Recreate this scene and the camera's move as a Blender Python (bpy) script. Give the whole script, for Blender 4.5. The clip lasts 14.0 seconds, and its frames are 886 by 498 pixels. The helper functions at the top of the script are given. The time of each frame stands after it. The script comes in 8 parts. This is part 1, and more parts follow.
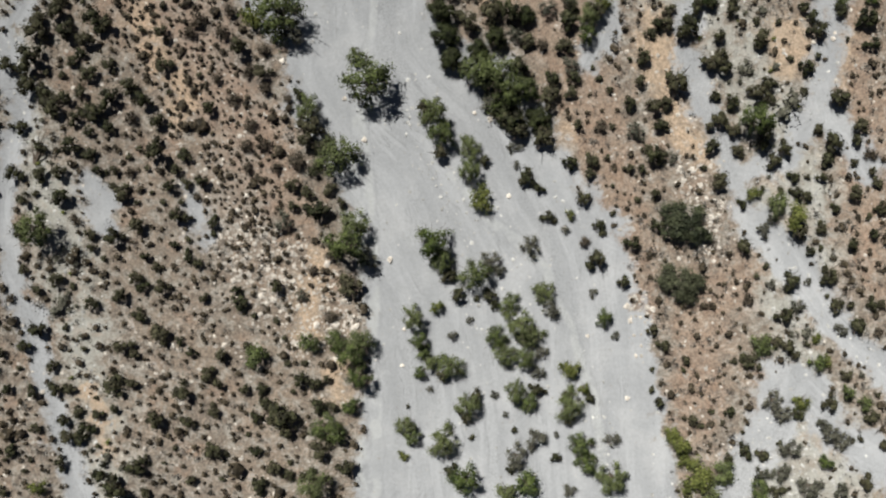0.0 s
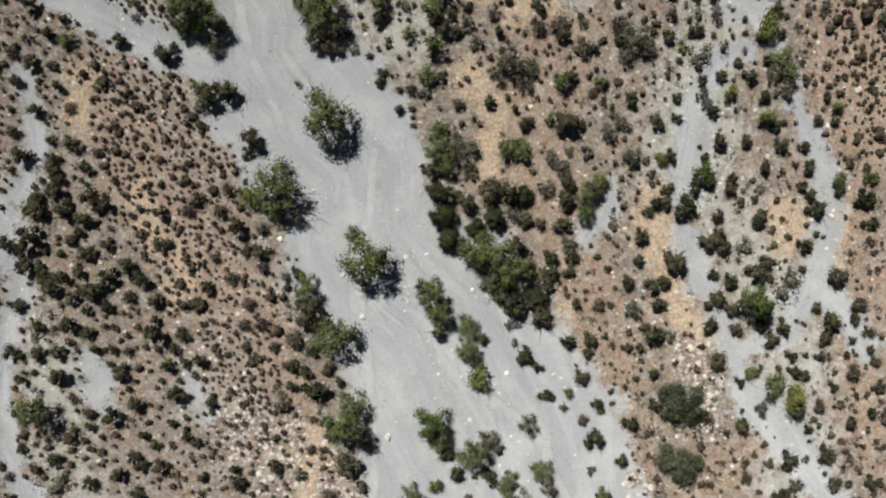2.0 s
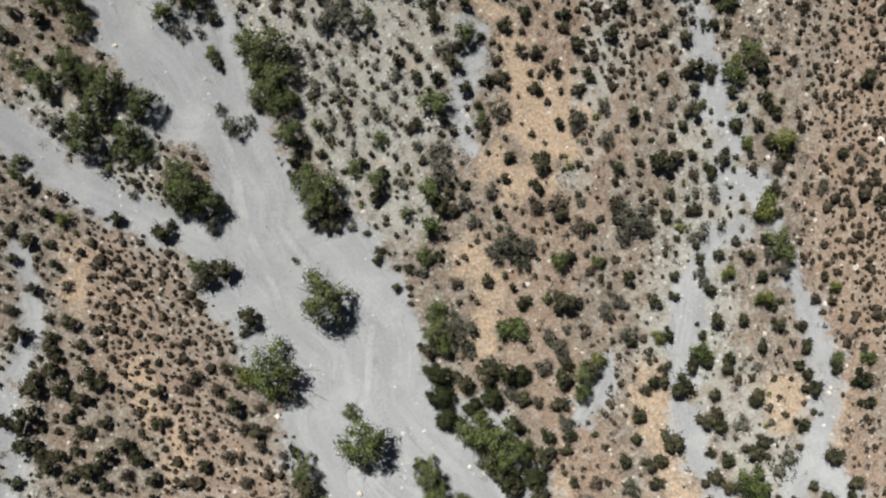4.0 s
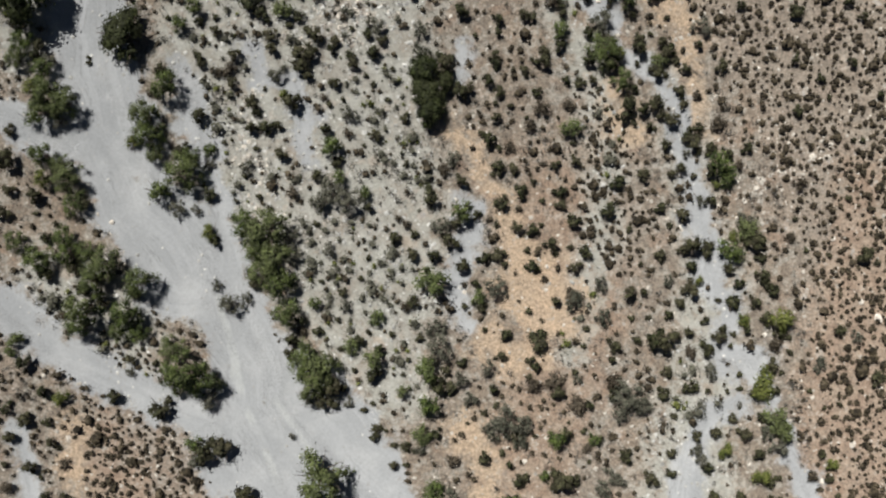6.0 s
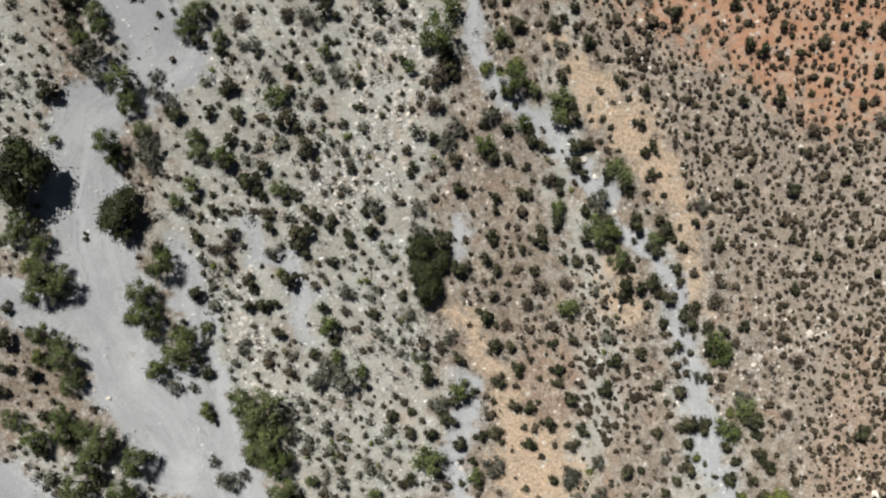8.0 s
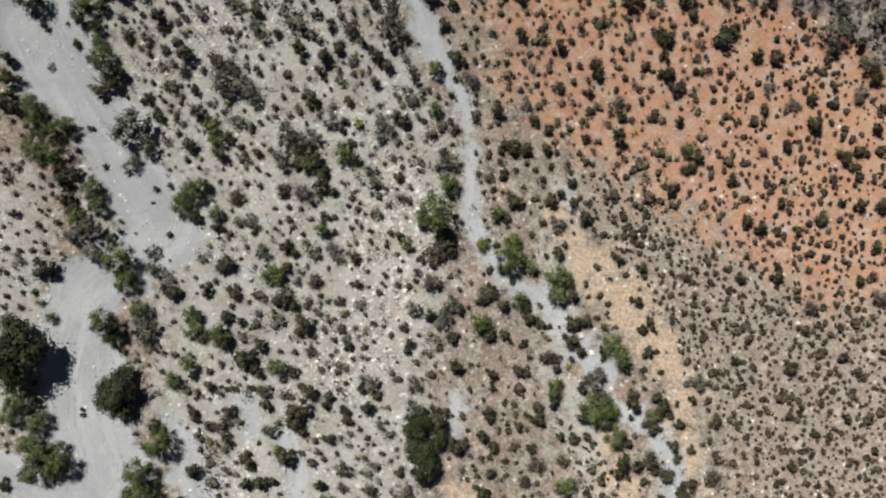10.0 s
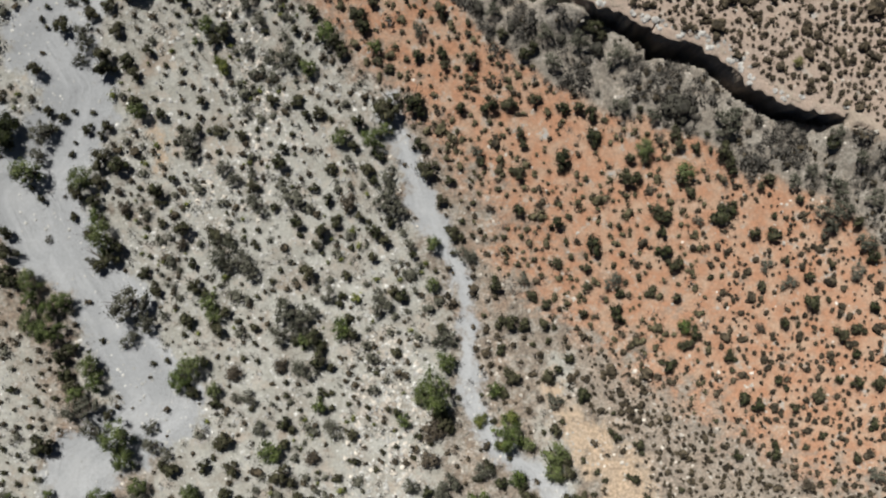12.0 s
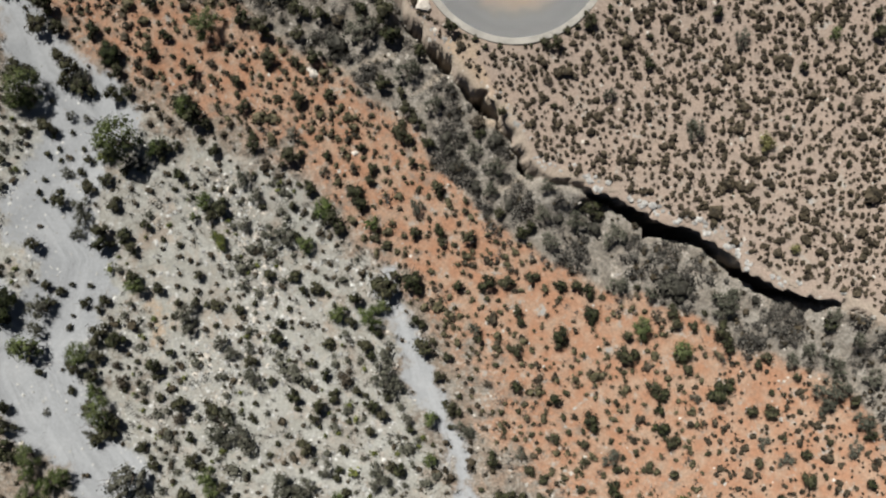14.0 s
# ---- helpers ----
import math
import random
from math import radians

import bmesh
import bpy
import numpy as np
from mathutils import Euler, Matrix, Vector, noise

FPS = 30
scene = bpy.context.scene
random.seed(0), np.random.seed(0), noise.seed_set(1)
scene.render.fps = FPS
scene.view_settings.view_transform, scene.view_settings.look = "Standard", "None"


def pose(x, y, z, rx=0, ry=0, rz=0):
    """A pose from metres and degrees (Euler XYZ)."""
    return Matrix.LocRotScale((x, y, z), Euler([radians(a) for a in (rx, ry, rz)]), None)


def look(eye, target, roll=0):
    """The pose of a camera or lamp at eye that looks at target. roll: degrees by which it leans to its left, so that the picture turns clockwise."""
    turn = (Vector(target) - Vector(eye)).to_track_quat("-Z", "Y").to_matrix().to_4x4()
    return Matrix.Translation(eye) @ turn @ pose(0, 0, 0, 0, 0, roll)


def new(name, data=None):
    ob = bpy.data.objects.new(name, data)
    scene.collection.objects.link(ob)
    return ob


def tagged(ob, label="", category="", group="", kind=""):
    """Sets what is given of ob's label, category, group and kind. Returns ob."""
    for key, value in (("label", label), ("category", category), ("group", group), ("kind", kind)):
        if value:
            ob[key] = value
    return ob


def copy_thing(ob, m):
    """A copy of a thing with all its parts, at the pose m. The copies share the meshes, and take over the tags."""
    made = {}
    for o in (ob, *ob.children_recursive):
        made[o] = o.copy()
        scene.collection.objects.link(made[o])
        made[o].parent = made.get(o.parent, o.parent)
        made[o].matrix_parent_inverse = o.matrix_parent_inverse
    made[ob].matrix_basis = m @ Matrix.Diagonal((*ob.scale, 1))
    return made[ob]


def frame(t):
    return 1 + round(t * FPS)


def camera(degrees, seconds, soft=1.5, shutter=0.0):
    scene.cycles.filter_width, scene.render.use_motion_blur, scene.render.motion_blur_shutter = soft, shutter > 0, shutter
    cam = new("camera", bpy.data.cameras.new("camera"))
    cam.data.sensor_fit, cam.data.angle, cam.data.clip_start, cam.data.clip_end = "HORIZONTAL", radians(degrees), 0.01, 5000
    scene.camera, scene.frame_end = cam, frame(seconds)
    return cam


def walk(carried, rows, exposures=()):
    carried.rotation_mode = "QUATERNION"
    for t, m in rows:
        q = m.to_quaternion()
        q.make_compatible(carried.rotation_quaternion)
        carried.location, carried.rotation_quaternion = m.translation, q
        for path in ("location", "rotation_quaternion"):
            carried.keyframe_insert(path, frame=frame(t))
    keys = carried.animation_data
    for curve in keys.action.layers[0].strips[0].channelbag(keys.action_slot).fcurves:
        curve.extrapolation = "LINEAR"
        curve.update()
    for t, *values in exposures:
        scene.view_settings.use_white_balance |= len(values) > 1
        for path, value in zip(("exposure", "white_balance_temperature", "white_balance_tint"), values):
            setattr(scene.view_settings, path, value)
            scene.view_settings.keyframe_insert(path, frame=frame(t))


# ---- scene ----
# A dry river wash in semi-desert scrub, seen straight down from a drone.
# x: to the right of the flight, y: along it, z: up; the river sand lies near z = 0.
cam = camera(54.0, 14.0, soft=2.2)
EYE_Z = 69.24
ROWS = [
    (0.0, 0.000, 0.000),
    (0.5, 0.031, 3.529),
    (1.0, 0.067, 7.056),
    (1.5, 0.108, 10.581),
    (2.0, 0.153, 14.106),
    (2.5, 0.201, 17.628),
    (3.0, 0.253, 21.149),
    (3.5, 0.308, 24.667),
    (4.0, 0.364, 28.184),
    (4.5, 0.422, 31.699),
    (5.0, 0.481, 35.212),
    (5.5, 0.542, 38.722),
    (6.0, 0.602, 42.231),
    (6.5, 0.663, 45.738),
    (7.0, 0.724, 49.242),
    (7.5, 0.785, 52.745),
    (8.0, 0.845, 56.247),
    (8.5, 0.905, 59.746),
    (9.0, 0.964, 63.245),
    (9.5, 1.022, 66.742),
    (10.0, 1.079, 70.237),
    (10.5, 1.136, 73.732),
    (11.0, 1.191, 77.226),
    (11.5, 1.246, 80.720),
    (12.0, 1.300, 84.214),
    (12.5, 1.353, 87.707),
    (13.0, 1.405, 91.201),
    (13.5, 1.458, 94.696),
    (14.0, 1.510, 98.192),
]
walk(cam, [(t, pose(x, y, EYE_Z)) for t, x, y in ROWS])

# ---- light ----
SUN_AZIMUTH, SUN_HEIGHT = -34.0, 57.0   # degrees: from +y towards +x, and over the horizon
sky_world = bpy.data.worlds.new("sky")
scene.world = sky_world
sky_world.use_nodes = True
sky_nodes = sky_world.node_tree.nodes
sky_tex = sky_nodes.new("ShaderNodeTexSky")
sky_tex.sky_type = "NISHITA"
sky_tex.sun_disc = False
sky_tex.sun_elevation = radians(SUN_HEIGHT)
sky_tex.sun_rotation = radians(SUN_AZIMUTH)
sky_tex.air_density, sky_tex.dust_density, sky_tex.altitude = 1.0, 1.5, 900
sky_nodes["Background"].inputs["Strength"].default_value = 0.015
sky_world.node_tree.links.new(sky_tex.outputs["Color"], sky_nodes["Background"].inputs["Color"])
sun_lamp = bpy.data.lights.new("sun", "SUN")
sun_lamp.energy, sun_lamp.angle, sun_lamp.color = 5.0, radians(0.55), (1.0, 0.965, 0.89)
sun = new("sun", sun_lamp)
sun_way = Vector((math.sin(radians(SUN_AZIMUTH)) * math.cos(radians(SUN_HEIGHT)),
                  math.cos(radians(SUN_AZIMUTH)) * math.cos(radians(SUN_HEIGHT)), math.sin(radians(SUN_HEIGHT))))
sun.matrix_world = look(sun_way * 300, (0, 0, 0))
scene.view_settings.exposure = -0.02


# ---- materials ----
class Nodes:
    """A short hand for a node material."""

    def __init__(self, name, roughness=0.9, specular=0.2):
        self.material = bpy.data.materials.new(name)
        self.material.use_nodes = True
        self.tree = self.material.node_tree
        self.shader = self.tree.nodes["Principled BSDF"]
        self.shader.inputs["Roughness"].default_value = roughness
        self.shader.inputs["Specular IOR Level"].default_value = specular
        self.shader.inputs["Diffuse Roughness"].default_value = 0.9

    def node(self, kind, links=None, **settings):
        made = self.tree.nodes.new(kind)
        for key, value in settings.items():
            setattr(made, key, value)
        for slot, value in (links or {}).items():
            if isinstance(value, bpy.types.NodeSocket):
                self.tree.links.new(value, made.inputs[slot])
            else:
                made.inputs[slot].default_value = value
        return made

    def noise(self, scale, detail=4.0, rough=0.55, at=None):
        links = {"Scale": scale, "Detail": detail, "Roughness": rough}
        if at is not None:
            links["Vector"] = at
        return self.node("ShaderNodeTexNoise", links).outputs["Fac"]

    def span(self, value, low, high, to_low=0.0, to_high=1.0):
        return self.node("ShaderNodeMapRange", {0: value, 1: low, 2: high, 3: to_low, 4: to_high}, interpolation_type="SMOOTHSTEP").outputs[0]

    def maths(self, operation, a, b=0.0):
        return self.node("ShaderNodeMath", {0: a, 1: b}, operation=operation).outputs[0]

    def mix(self, fac, a, b, blend="MIX"):
        made = self.node("ShaderNodeMix", data_type="RGBA", blend_type=blend)
        for slot, value in ((0, fac), (6, a), (7, b)):
            if isinstance(value, bpy.types.NodeSocket):
                self.tree.links.new(value, made.inputs[slot])
            elif slot:
                made.inputs[slot].default_value = (*value, 1)
            else:
                made.inputs[slot].default_value = value
        return made.outputs[2]

    def colour(self, value):
        self.tree.links.new(value, self.shader.inputs["Base Color"])

    def relief(self, value, strength, distance):
        bump = self.node("ShaderNodeBump", {"Height": value, "Strength": strength, "Distance": distance})
        self.tree.links.new(bump.outputs["Normal"], self.shader.inputs["Normal"])


def soil_material():
    m = Nodes("desert_soil", 0.95, 0.1)
    place = m.node("ShaderNodeNewGeometry").outputs["Position"]
    soil = m.node("ShaderNodeAttribute", attribute_name="soil")
    cover = m.node("ShaderNodeAttribute", attribute_name="cover")
    parts = m.node("ShaderNodeSeparateColor", {0: soil.outputs["Color"]}).outputs
    extra = m.node("ShaderNodeSeparateColor", {0: cover.outputs["Color"]}).outputs
    edge = m.maths("MULTIPLY", m.maths("SUBTRACT", m.noise(0.7, 9, 0.74, place), 0.5), 3.6)

    def weight(value, low=0.15, high=0.85):
        return m.span(m.maths("ADD", value, edge), low, high)

    sandy = weight(m.maths("MULTIPLY", parts[0], 1.3), 0.24, 0.94)
    broad = m.noise(0.13, 3, 0.5, place)
    patch = m.noise(0.75, 5, 0.6, place)
    grain = m.noise(4.2, 6, 0.75, place)
    fine = m.noise(30.0, 2, 0.6, place)
    # stony brown soil, its greyer, redder and darker patches
    strip = m.node("ShaderNodeSeparateColor", {0: m.node("ShaderNodeAttribute", attribute_name="strip").outputs["Color"]}).outputs
    earth = m.mix(m.span(broad, 0.38, 0.62), SOIL_A, SOIL_B)
    earth = m.mix(m.span(patch, 0.45, 0.72, 0.0, 0.6), earth, SOIL_C)
    earth = m.mix(m.span(m.noise(1.3, 7, 0.72, place), 0.46, 0.60, 0.0, 0.85), earth, SOIL_D)
    earth = m.mix(m.span(m.noise(0.42, 5, 0.6, m.node("ShaderNodeVectorMath", {0: place, 1: (31.0, 17.0, 5.0)}, operation="ADD").outputs[0]), 0.54, 0.68, 0.0, 0.5), earth, SOIL_PINK)
    earth = m.mix(m.span(m.noise(1.9, 6, 0.68, place), 0.56, 0.68, 0.0, 0.7), earth, SOIL_DARK)
    earth = m.mix(m.maths("MULTIPLY", weight(strip[2]), 0.7), earth, m.mix(m.span(patch, 0.35, 0.7), SLOPE_A, SLOPE_B))
    run_all = m.node("ShaderNodeAttribute", attribute_name="run")
    run = m.node("ShaderNodeSeparateColor", {0: run_all.outputs["Color"]}).outputs
    earth = m.mix(m.maths("MULTIPLY", weight(run[2]), 0.60), earth, m.mix(m.span(patch, 0.35, 0.7), SOIL_PINK, PINK_PALE))
    earth = m.mix(m.span(extra[2], 0.2, 0.9), earth, m.mix(m.span(patch, 0.3, 0.7), PLAIN_A, PLAIN_B))
    earth = m.mix(weight(parts[2]), earth, m.mix(m.span(patch, 0.35, 0.7), RED_A, RED_B))
    earth = m.mix(m.maths("MULTIPLY", weight(strip[0]), 0.9), earth, m.mix(m.span(patch, 0.35, 0.7), BRUSH_A, BRUSH_B))
    gravel = m.mix(m.span(patch, 0.35, 0.65), PALE_A, PALE_B)
    gravel = m.mix(m.span(m.noise(0.28, 6, 0.66, m.node("ShaderNodeVectorMath", {0: place, 1: (7.0, 53.0, 2.0)}, operation="ADD").outputs[0]), 0.56, 0.66, 0.0, 0.45), gravel, m.mix(m.span(patch, 0.4, 0.6), SOIL_PINK, OCHRE_B))
    earth = m.mix(m.maths("MULTIPLY", weight(extra[0]), m.span(m.noise(0.33, 6, 0.65, place), 0.36, 0.56, 0.62, 1.0)), earth, gravel)
    earth = m.mix(m.maths("MULTIPLY", weight(parts[1]), 0.9), earth, m.mix(m.span(patch, 0.35, 0.7), OCHRE_A, OCHRE_B))
    earth = m.mix(m.maths("MULTIPLY", weight(strip[1]), 0.55), earth, RIM)
    # river sand with faint lines where the water ran
    flow = m.node("ShaderNodeCombineXYZ", {0: run[0], 1: m.maths("MULTIPLY", run[1], 0.11), 2: 0.0}).outputs[0]
    lines = m.node("ShaderNodeTexNoise", {"Vector": flow, "Scale": 0.85, "Detail": 6.0, "Roughness": 0.62, "Distortion": 0.5}).outputs["Fac"]
    sand = m.mix(m.span(lines, 0.38, 0.66), SAND_A, SAND_B)
    thread = m.span(m.maths("ABSOLUTE", m.maths("SUBTRACT", lines, 0.52)), 0.0, 0.016, 1.0, 0.0)
    sand = m.mix(m.maths("MULTIPLY", thread, m.span(m.noise(0.3, 3, 0.5, place), 0.44, 0.60, 0.0, 0.6)), sand, SAND_D)
    sand = m.mix(m.span(m.noise(0.22, 5, 0.6, place), 0.45, 0.7, 0.0, 0.7), sand, SAND_C)
    # pale ruts with a darker edge
    rut = m.maths("ADD", run_all.outputs["Alpha"], m.maths("MULTIPLY", m.maths("SUBTRACT", m.noise(1.4, 5, 0.7, place), 0.5), 0.9))
    sand = m.mix(m.maths("MULTIPLY", m.span(m.maths("ABSOLUTE", m.maths("SUBTRACT", rut, 0.28)), 0.0, 0.10, 1.0, 0.0), m.span(run_all.outputs["Alpha"], 0.02, 0.2, 0.0, 0.22)), sand, SAND_D)
    sand = m.mix(m.maths("MULTIPLY", m.span(rut, 0.4, 0.75, 0.0, 0.5), m.span(m.noise(0.5, 3, 0.5, place), 0.40, 0.58, 0.15, 1.0)), sand, SAND_E)
    # beds of fine gravel
    bed = m.maths("MULTIPLY", m.span(m.noise(0.35, 4, 0.6, flow), 0.50, 0.62), m.span(m.noise(9.0, 3, 0.7, place), 0.46, 0.62, 0.0, 0.5))
    sand = m.mix(bed, sand, SAND_D)
    ground = m.mix(sandy, earth, sand)
    # grit and small stones
    even = m.maths("MAXIMUM", sandy, m.maths("MULTIPLY", m.maths("MAXIMUM", weight(extra[0]), m.maths("MAXIMUM", parts[2], extra[2])), 0.6))
    spread = m.span(even, 0.0, 1.0, 0.42, 0.08)
    grit = m.maths("ADD", 1.0, m.maths("MULTIPLY", spread, m.span(grain, 0.3, 0.7, -1.0, 0.8)))
    ground = m.mix(1.0, ground, m.node("ShaderNodeCombineColor", {0: grit, 1: grit, 2: grit}).outputs[0], "MULTIPLY")
    pebble = m.node("ShaderNodeTexVoronoi", {"Vector": place, "Scale": 4.6, "Randomness": 1.0})
    dot = m.span(pebble.outputs["Distance"], 0.16, 0.30, 1.0, 0.0)
    pick = m.node("ShaderNodeSeparateColor", {0: pebble.outputs["Color"]}).outputs
    stony = m.span(m.noise(0.5, 4, 0.6, place), 0.42, 0.66)
    some = m.maths("MULTIPLY", m.maths("GREATER_THAN", pick[0], 0.62), m.maths("MULTIPLY", dot, m.maths("MAXIMUM", m.maths("MULTIPLY", stony, 0.8), m.maths("MULTIPLY", extra[1], 0.85))))
    some = m.maths("MULTIPLY", some, m.span(m.maths("MAXIMUM", parts[0], parts[2]), 0.4, 0.7, 1.0, 0.35))
    stone = m.mix(pick[1], (0.34, 0.29, 0.245), (0.66, 0.60, 0.53))
    ground = m.mix(m.maths("MULTIPLY", some, 0.85), ground, stone)
    m.colour(ground)
    height = m.maths("ADD", m.maths("MULTIPLY", grain, 0.7), m.maths("ADD", m.maths("MULTIPLY", fine, 0.25), some))
    rough_ground = m.maths("ADD", m.maths("MULTIPLY", height, m.span(parts[0], 0.3, 0.7, 1.0, 0.5)), m.maths("MULTIPLY", lines, m.span(parts[0], 0.3, 0.7, 0.0, 1.6)))
    m.relief(rough_ground, 0.6, 0.09)
    return m.material


def leaf_material(name, dark, light, dry, spread=1.0):
    m = Nodes(name, 0.75, 0.25)
    info = m.node("ShaderNodeObjectInfo").outputs["Random"]
    leaf = m.node("ShaderNodeNewGeometry").outputs["Random Per Island"]
    place = m.node("ShaderNodeTexCoord").outputs["Object"]
    # patchy dark and light tones stand in for shaded and sunlit clumps
    tone = m.mix(m.span(m.noise(2.0, 3, 0.55, place), 0.38, 0.64), dark, light)
    tone = m.mix(m.maths("MULTIPLY", m.maths("GREATER_THAN", leaf, 0.80), 0.35), tone, dry)
    tone = m.mix(m.maths("MULTIPLY", info, 0.5 * spread), tone, dry)
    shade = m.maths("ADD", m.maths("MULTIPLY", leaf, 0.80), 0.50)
    tone = m.mix(1.0, tone, m.node("ShaderNodeCombineColor", {0: shade, 1: shade, 2: shade}).outputs[0], "MULTIPLY")
    m.colour(tone)
    return m.material


def plain_material(name, a, b, scale=3.0, roughness=0.9, bump=0.03, random_tone=0.3):
    m = Nodes(name, roughness, 0.2)
    place = m.node("ShaderNodeNewGeometry").outputs["Position"]
    island = m.node("ShaderNodeNewGeometry").outputs["Random Per Island"]
    grain = m.noise(scale, 5, 0.65, place)
    tone = m.mix(m.span(grain, 0.3, 0.7), a, b)
    lift = m.maths("ADD", m.maths("MULTIPLY", island, random_tone), 1.0 - random_tone / 2)
    tone = m.mix(1.0, tone, m.node("ShaderNodeCombineColor", {0: lift, 1: lift, 2: lift}).outputs[0], "MULTIPLY")
    m.colour(tone)
    m.relief(m.noise(scale * 5, 3, 0.6, place), 0.6, bump)
    return m.material


SOIL_A, SOIL_B, SOIL_C = (0.288, 0.236, 0.190), (0.250, 0.214, 0.180), (0.362, 0.315, 0.264)
SOIL_D, SOIL_PINK, PINK_PALE, SOIL_DARK = (0.395, 0.373, 0.337), (0.350, 0.248, 0.185), (0.405, 0.315, 0.245), (0.140, 0.116, 0.094)
SLOPE_A, SLOPE_B = (0.312, 0.268, 0.228), (0.360, 0.313, 0.266)
PLAIN_A, PLAIN_B = (0.432, 0.346, 0.290), (0.398, 0.328, 0.282)
OCHRE_A, OCHRE_B = (0.54, 0.425, 0.315), (0.48, 0.385, 0.295)
RED_A, RED_B = (0.450, 0.256, 0.164), (0.475, 0.345, 0.258)
BRUSH_A, BRUSH_B = (0.245, 0.222, 0.193), (0.385, 0.362, 0.326)
RIM = (0.46, 0.40, 0.33)
PALE_A, PALE_B = (0.392, 0.390, 0.358), (0.478, 0.480, 0.454)
SAND_E = (0.56, 0.58, 0.58)
SAND_A, SAND_B, SAND_C, SAND_D = (0.398, 0.413, 0.434), (0.466, 0.482, 0.504), (0.520, 0.533, 0.550), (0.262, 0.270, 0.284)
TREE_LEAF = ((0.022, 0.038, 0.010), (0.124, 0.168, 0.044), (0.176, 0.194, 0.096))
SHRUB_LEAF = ((0.006, 0.008, 0.003), (0.052, 0.062, 0.025), (0.112, 0.100, 0.064))
SLOPE_LEAF = ((0.040, 0.036, 0.018), (0.135, 0.122, 0.068), (0.21, 0.18, 0.12))
BIG_LEAF = ((0.008, 0.012, 0.005), (0.048, 0.062, 0.021), (0.072, 0.078, 0.036))
THORN_LEAF = ((0.022, 0.030, 0.016), (0.086, 0.100, 0.054), (0.11, 0.115, 0.07))
FRESH_LEAF = ((0.060, 0.080, 0.018), (0.175, 0.200, 0.052), (0.22, 0.22, 0.08))
GREY_LEAF = ((0.045, 0.048, 0.034), (0.122, 0.126, 0.094), (0.18, 0.175, 0.140))
GULLY_LEAF = ((0.010, 0.010, 0.008), (0.060, 0.060, 0.046), (0.125, 0.118, 0.100))
SCRUB_LEAF = ((0.018, 0.015, 0.010), (0.088, 0.072, 0.047), (0.155, 0.125, 0.088))
YELLOW_LEAF = ((0.150, 0.142, 0.052), (0.340, 0.320, 0.150), (0.36, 0.34, 0.19))
DRY_LEAF = ((0.034, 0.027, 0.018), (0.112, 0.092, 0.066), (0.175, 0.147, 0.112))
DEAD_LEAF = ((0.016, 0.015, 0.013), (0.092, 0.087, 0.077), (0.22, 0.208, 0.186))
SOIL = soil_material()
LEAF_TREE = leaf_material("acacia_leaf", *TREE_LEAF, 1.1)
LEAF_SHRUB = leaf_material("dark_shrub_leaf", *SHRUB_LEAF)
LEAF_FRESH = leaf_material("fresh_green_leaf", *FRESH_LEAF, 0.4)
LEAF_GREY = leaf_material("grey_brush_leaf", *GREY_LEAF)
LEAF_SLOPE = leaf_material("slope_scrub_leaf", *SLOPE_LEAF)
LEAF_YELLOW = leaf_material("pale_yellow_leaf", *YELLOW_LEAF)
LEAF_GULLY = leaf_material("gully_brush_leaf", *GULLY_LEAF)
LEAF_SCRUB = leaf_material("low_scrub_leaf", *SCRUB_LEAF)
LEAF_THORN = leaf_material("thicket_leaf", *THORN_LEAF)
LEAF_BIG = leaf_material("dark_tree_leaf", *BIG_LEAF)
LEAF_DEAD = leaf_material("dead_brush_leaf", *DEAD_LEAF)
LEAF_DRY = leaf_material("brown_brush_leaf", *DRY_LEAF)
BARK = plain_material("bark", (0.10, 0.08, 0.065), (0.20, 0.165, 0.135), 9.0)
STONE = plain_material("weathered_stone", (0.40, 0.368, 0.330), (0.70, 0.665, 0.615), 2.5, 0.9, 0.02, 0.5)
GREY_STONE = plain_material("grey_river_stone", (0.33, 0.33, 0.325), (0.68, 0.68, 0.665), 2.5, 0.85, 0.02, 0.5)
RIM_STONE = plain_material("grey_rim_stone", (0.26, 0.255, 0.25), (0.50, 0.495, 0.48), 2.5, 0.85, 0.03, 0.5)
CONCRETE = plain_material("weathered_concrete", (0.40, 0.385, 0.36), (0.56, 0.54, 0.50), 1.2, 0.85, 0.01, 0.0)


# ---- small helpers ----
def array_mesh(name, verts, quads, material):
    """A mesh of four-cornered faces from arrays."""
    mesh = bpy.data.meshes.new(name)
    mesh.vertices.add(len(verts))
    mesh.vertices.foreach_set("co", np.asarray(verts, np.float32).ravel())
    mesh.loops.add(quads.size)
    mesh.loops.foreach_set("vertex_index", quads.astype(np.int32).ravel())
    mesh.polygons.add(len(quads))
    mesh.polygons.foreach_set("loop_start", np.arange(0, quads.size, 4, dtype=np.int32))
    mesh.update(calc_edges=True)
    mesh.materials.append(material)
    return mesh


def part(name, mesh, parent, label=""):
    ob = new(name, mesh)
    ob.parent = parent
    return tagged(ob, label) if label else ob


def bm_mesh(name, bm, material, smooth=False):
    mesh = bpy.data.meshes.new(name)
    bm.to_mesh(mesh)
    bm.free()
    mesh.materials.append(material)
    if smooth:
        mesh.polygons.foreach_set("use_smooth", [True] * len(mesh.polygons))
    return mesh


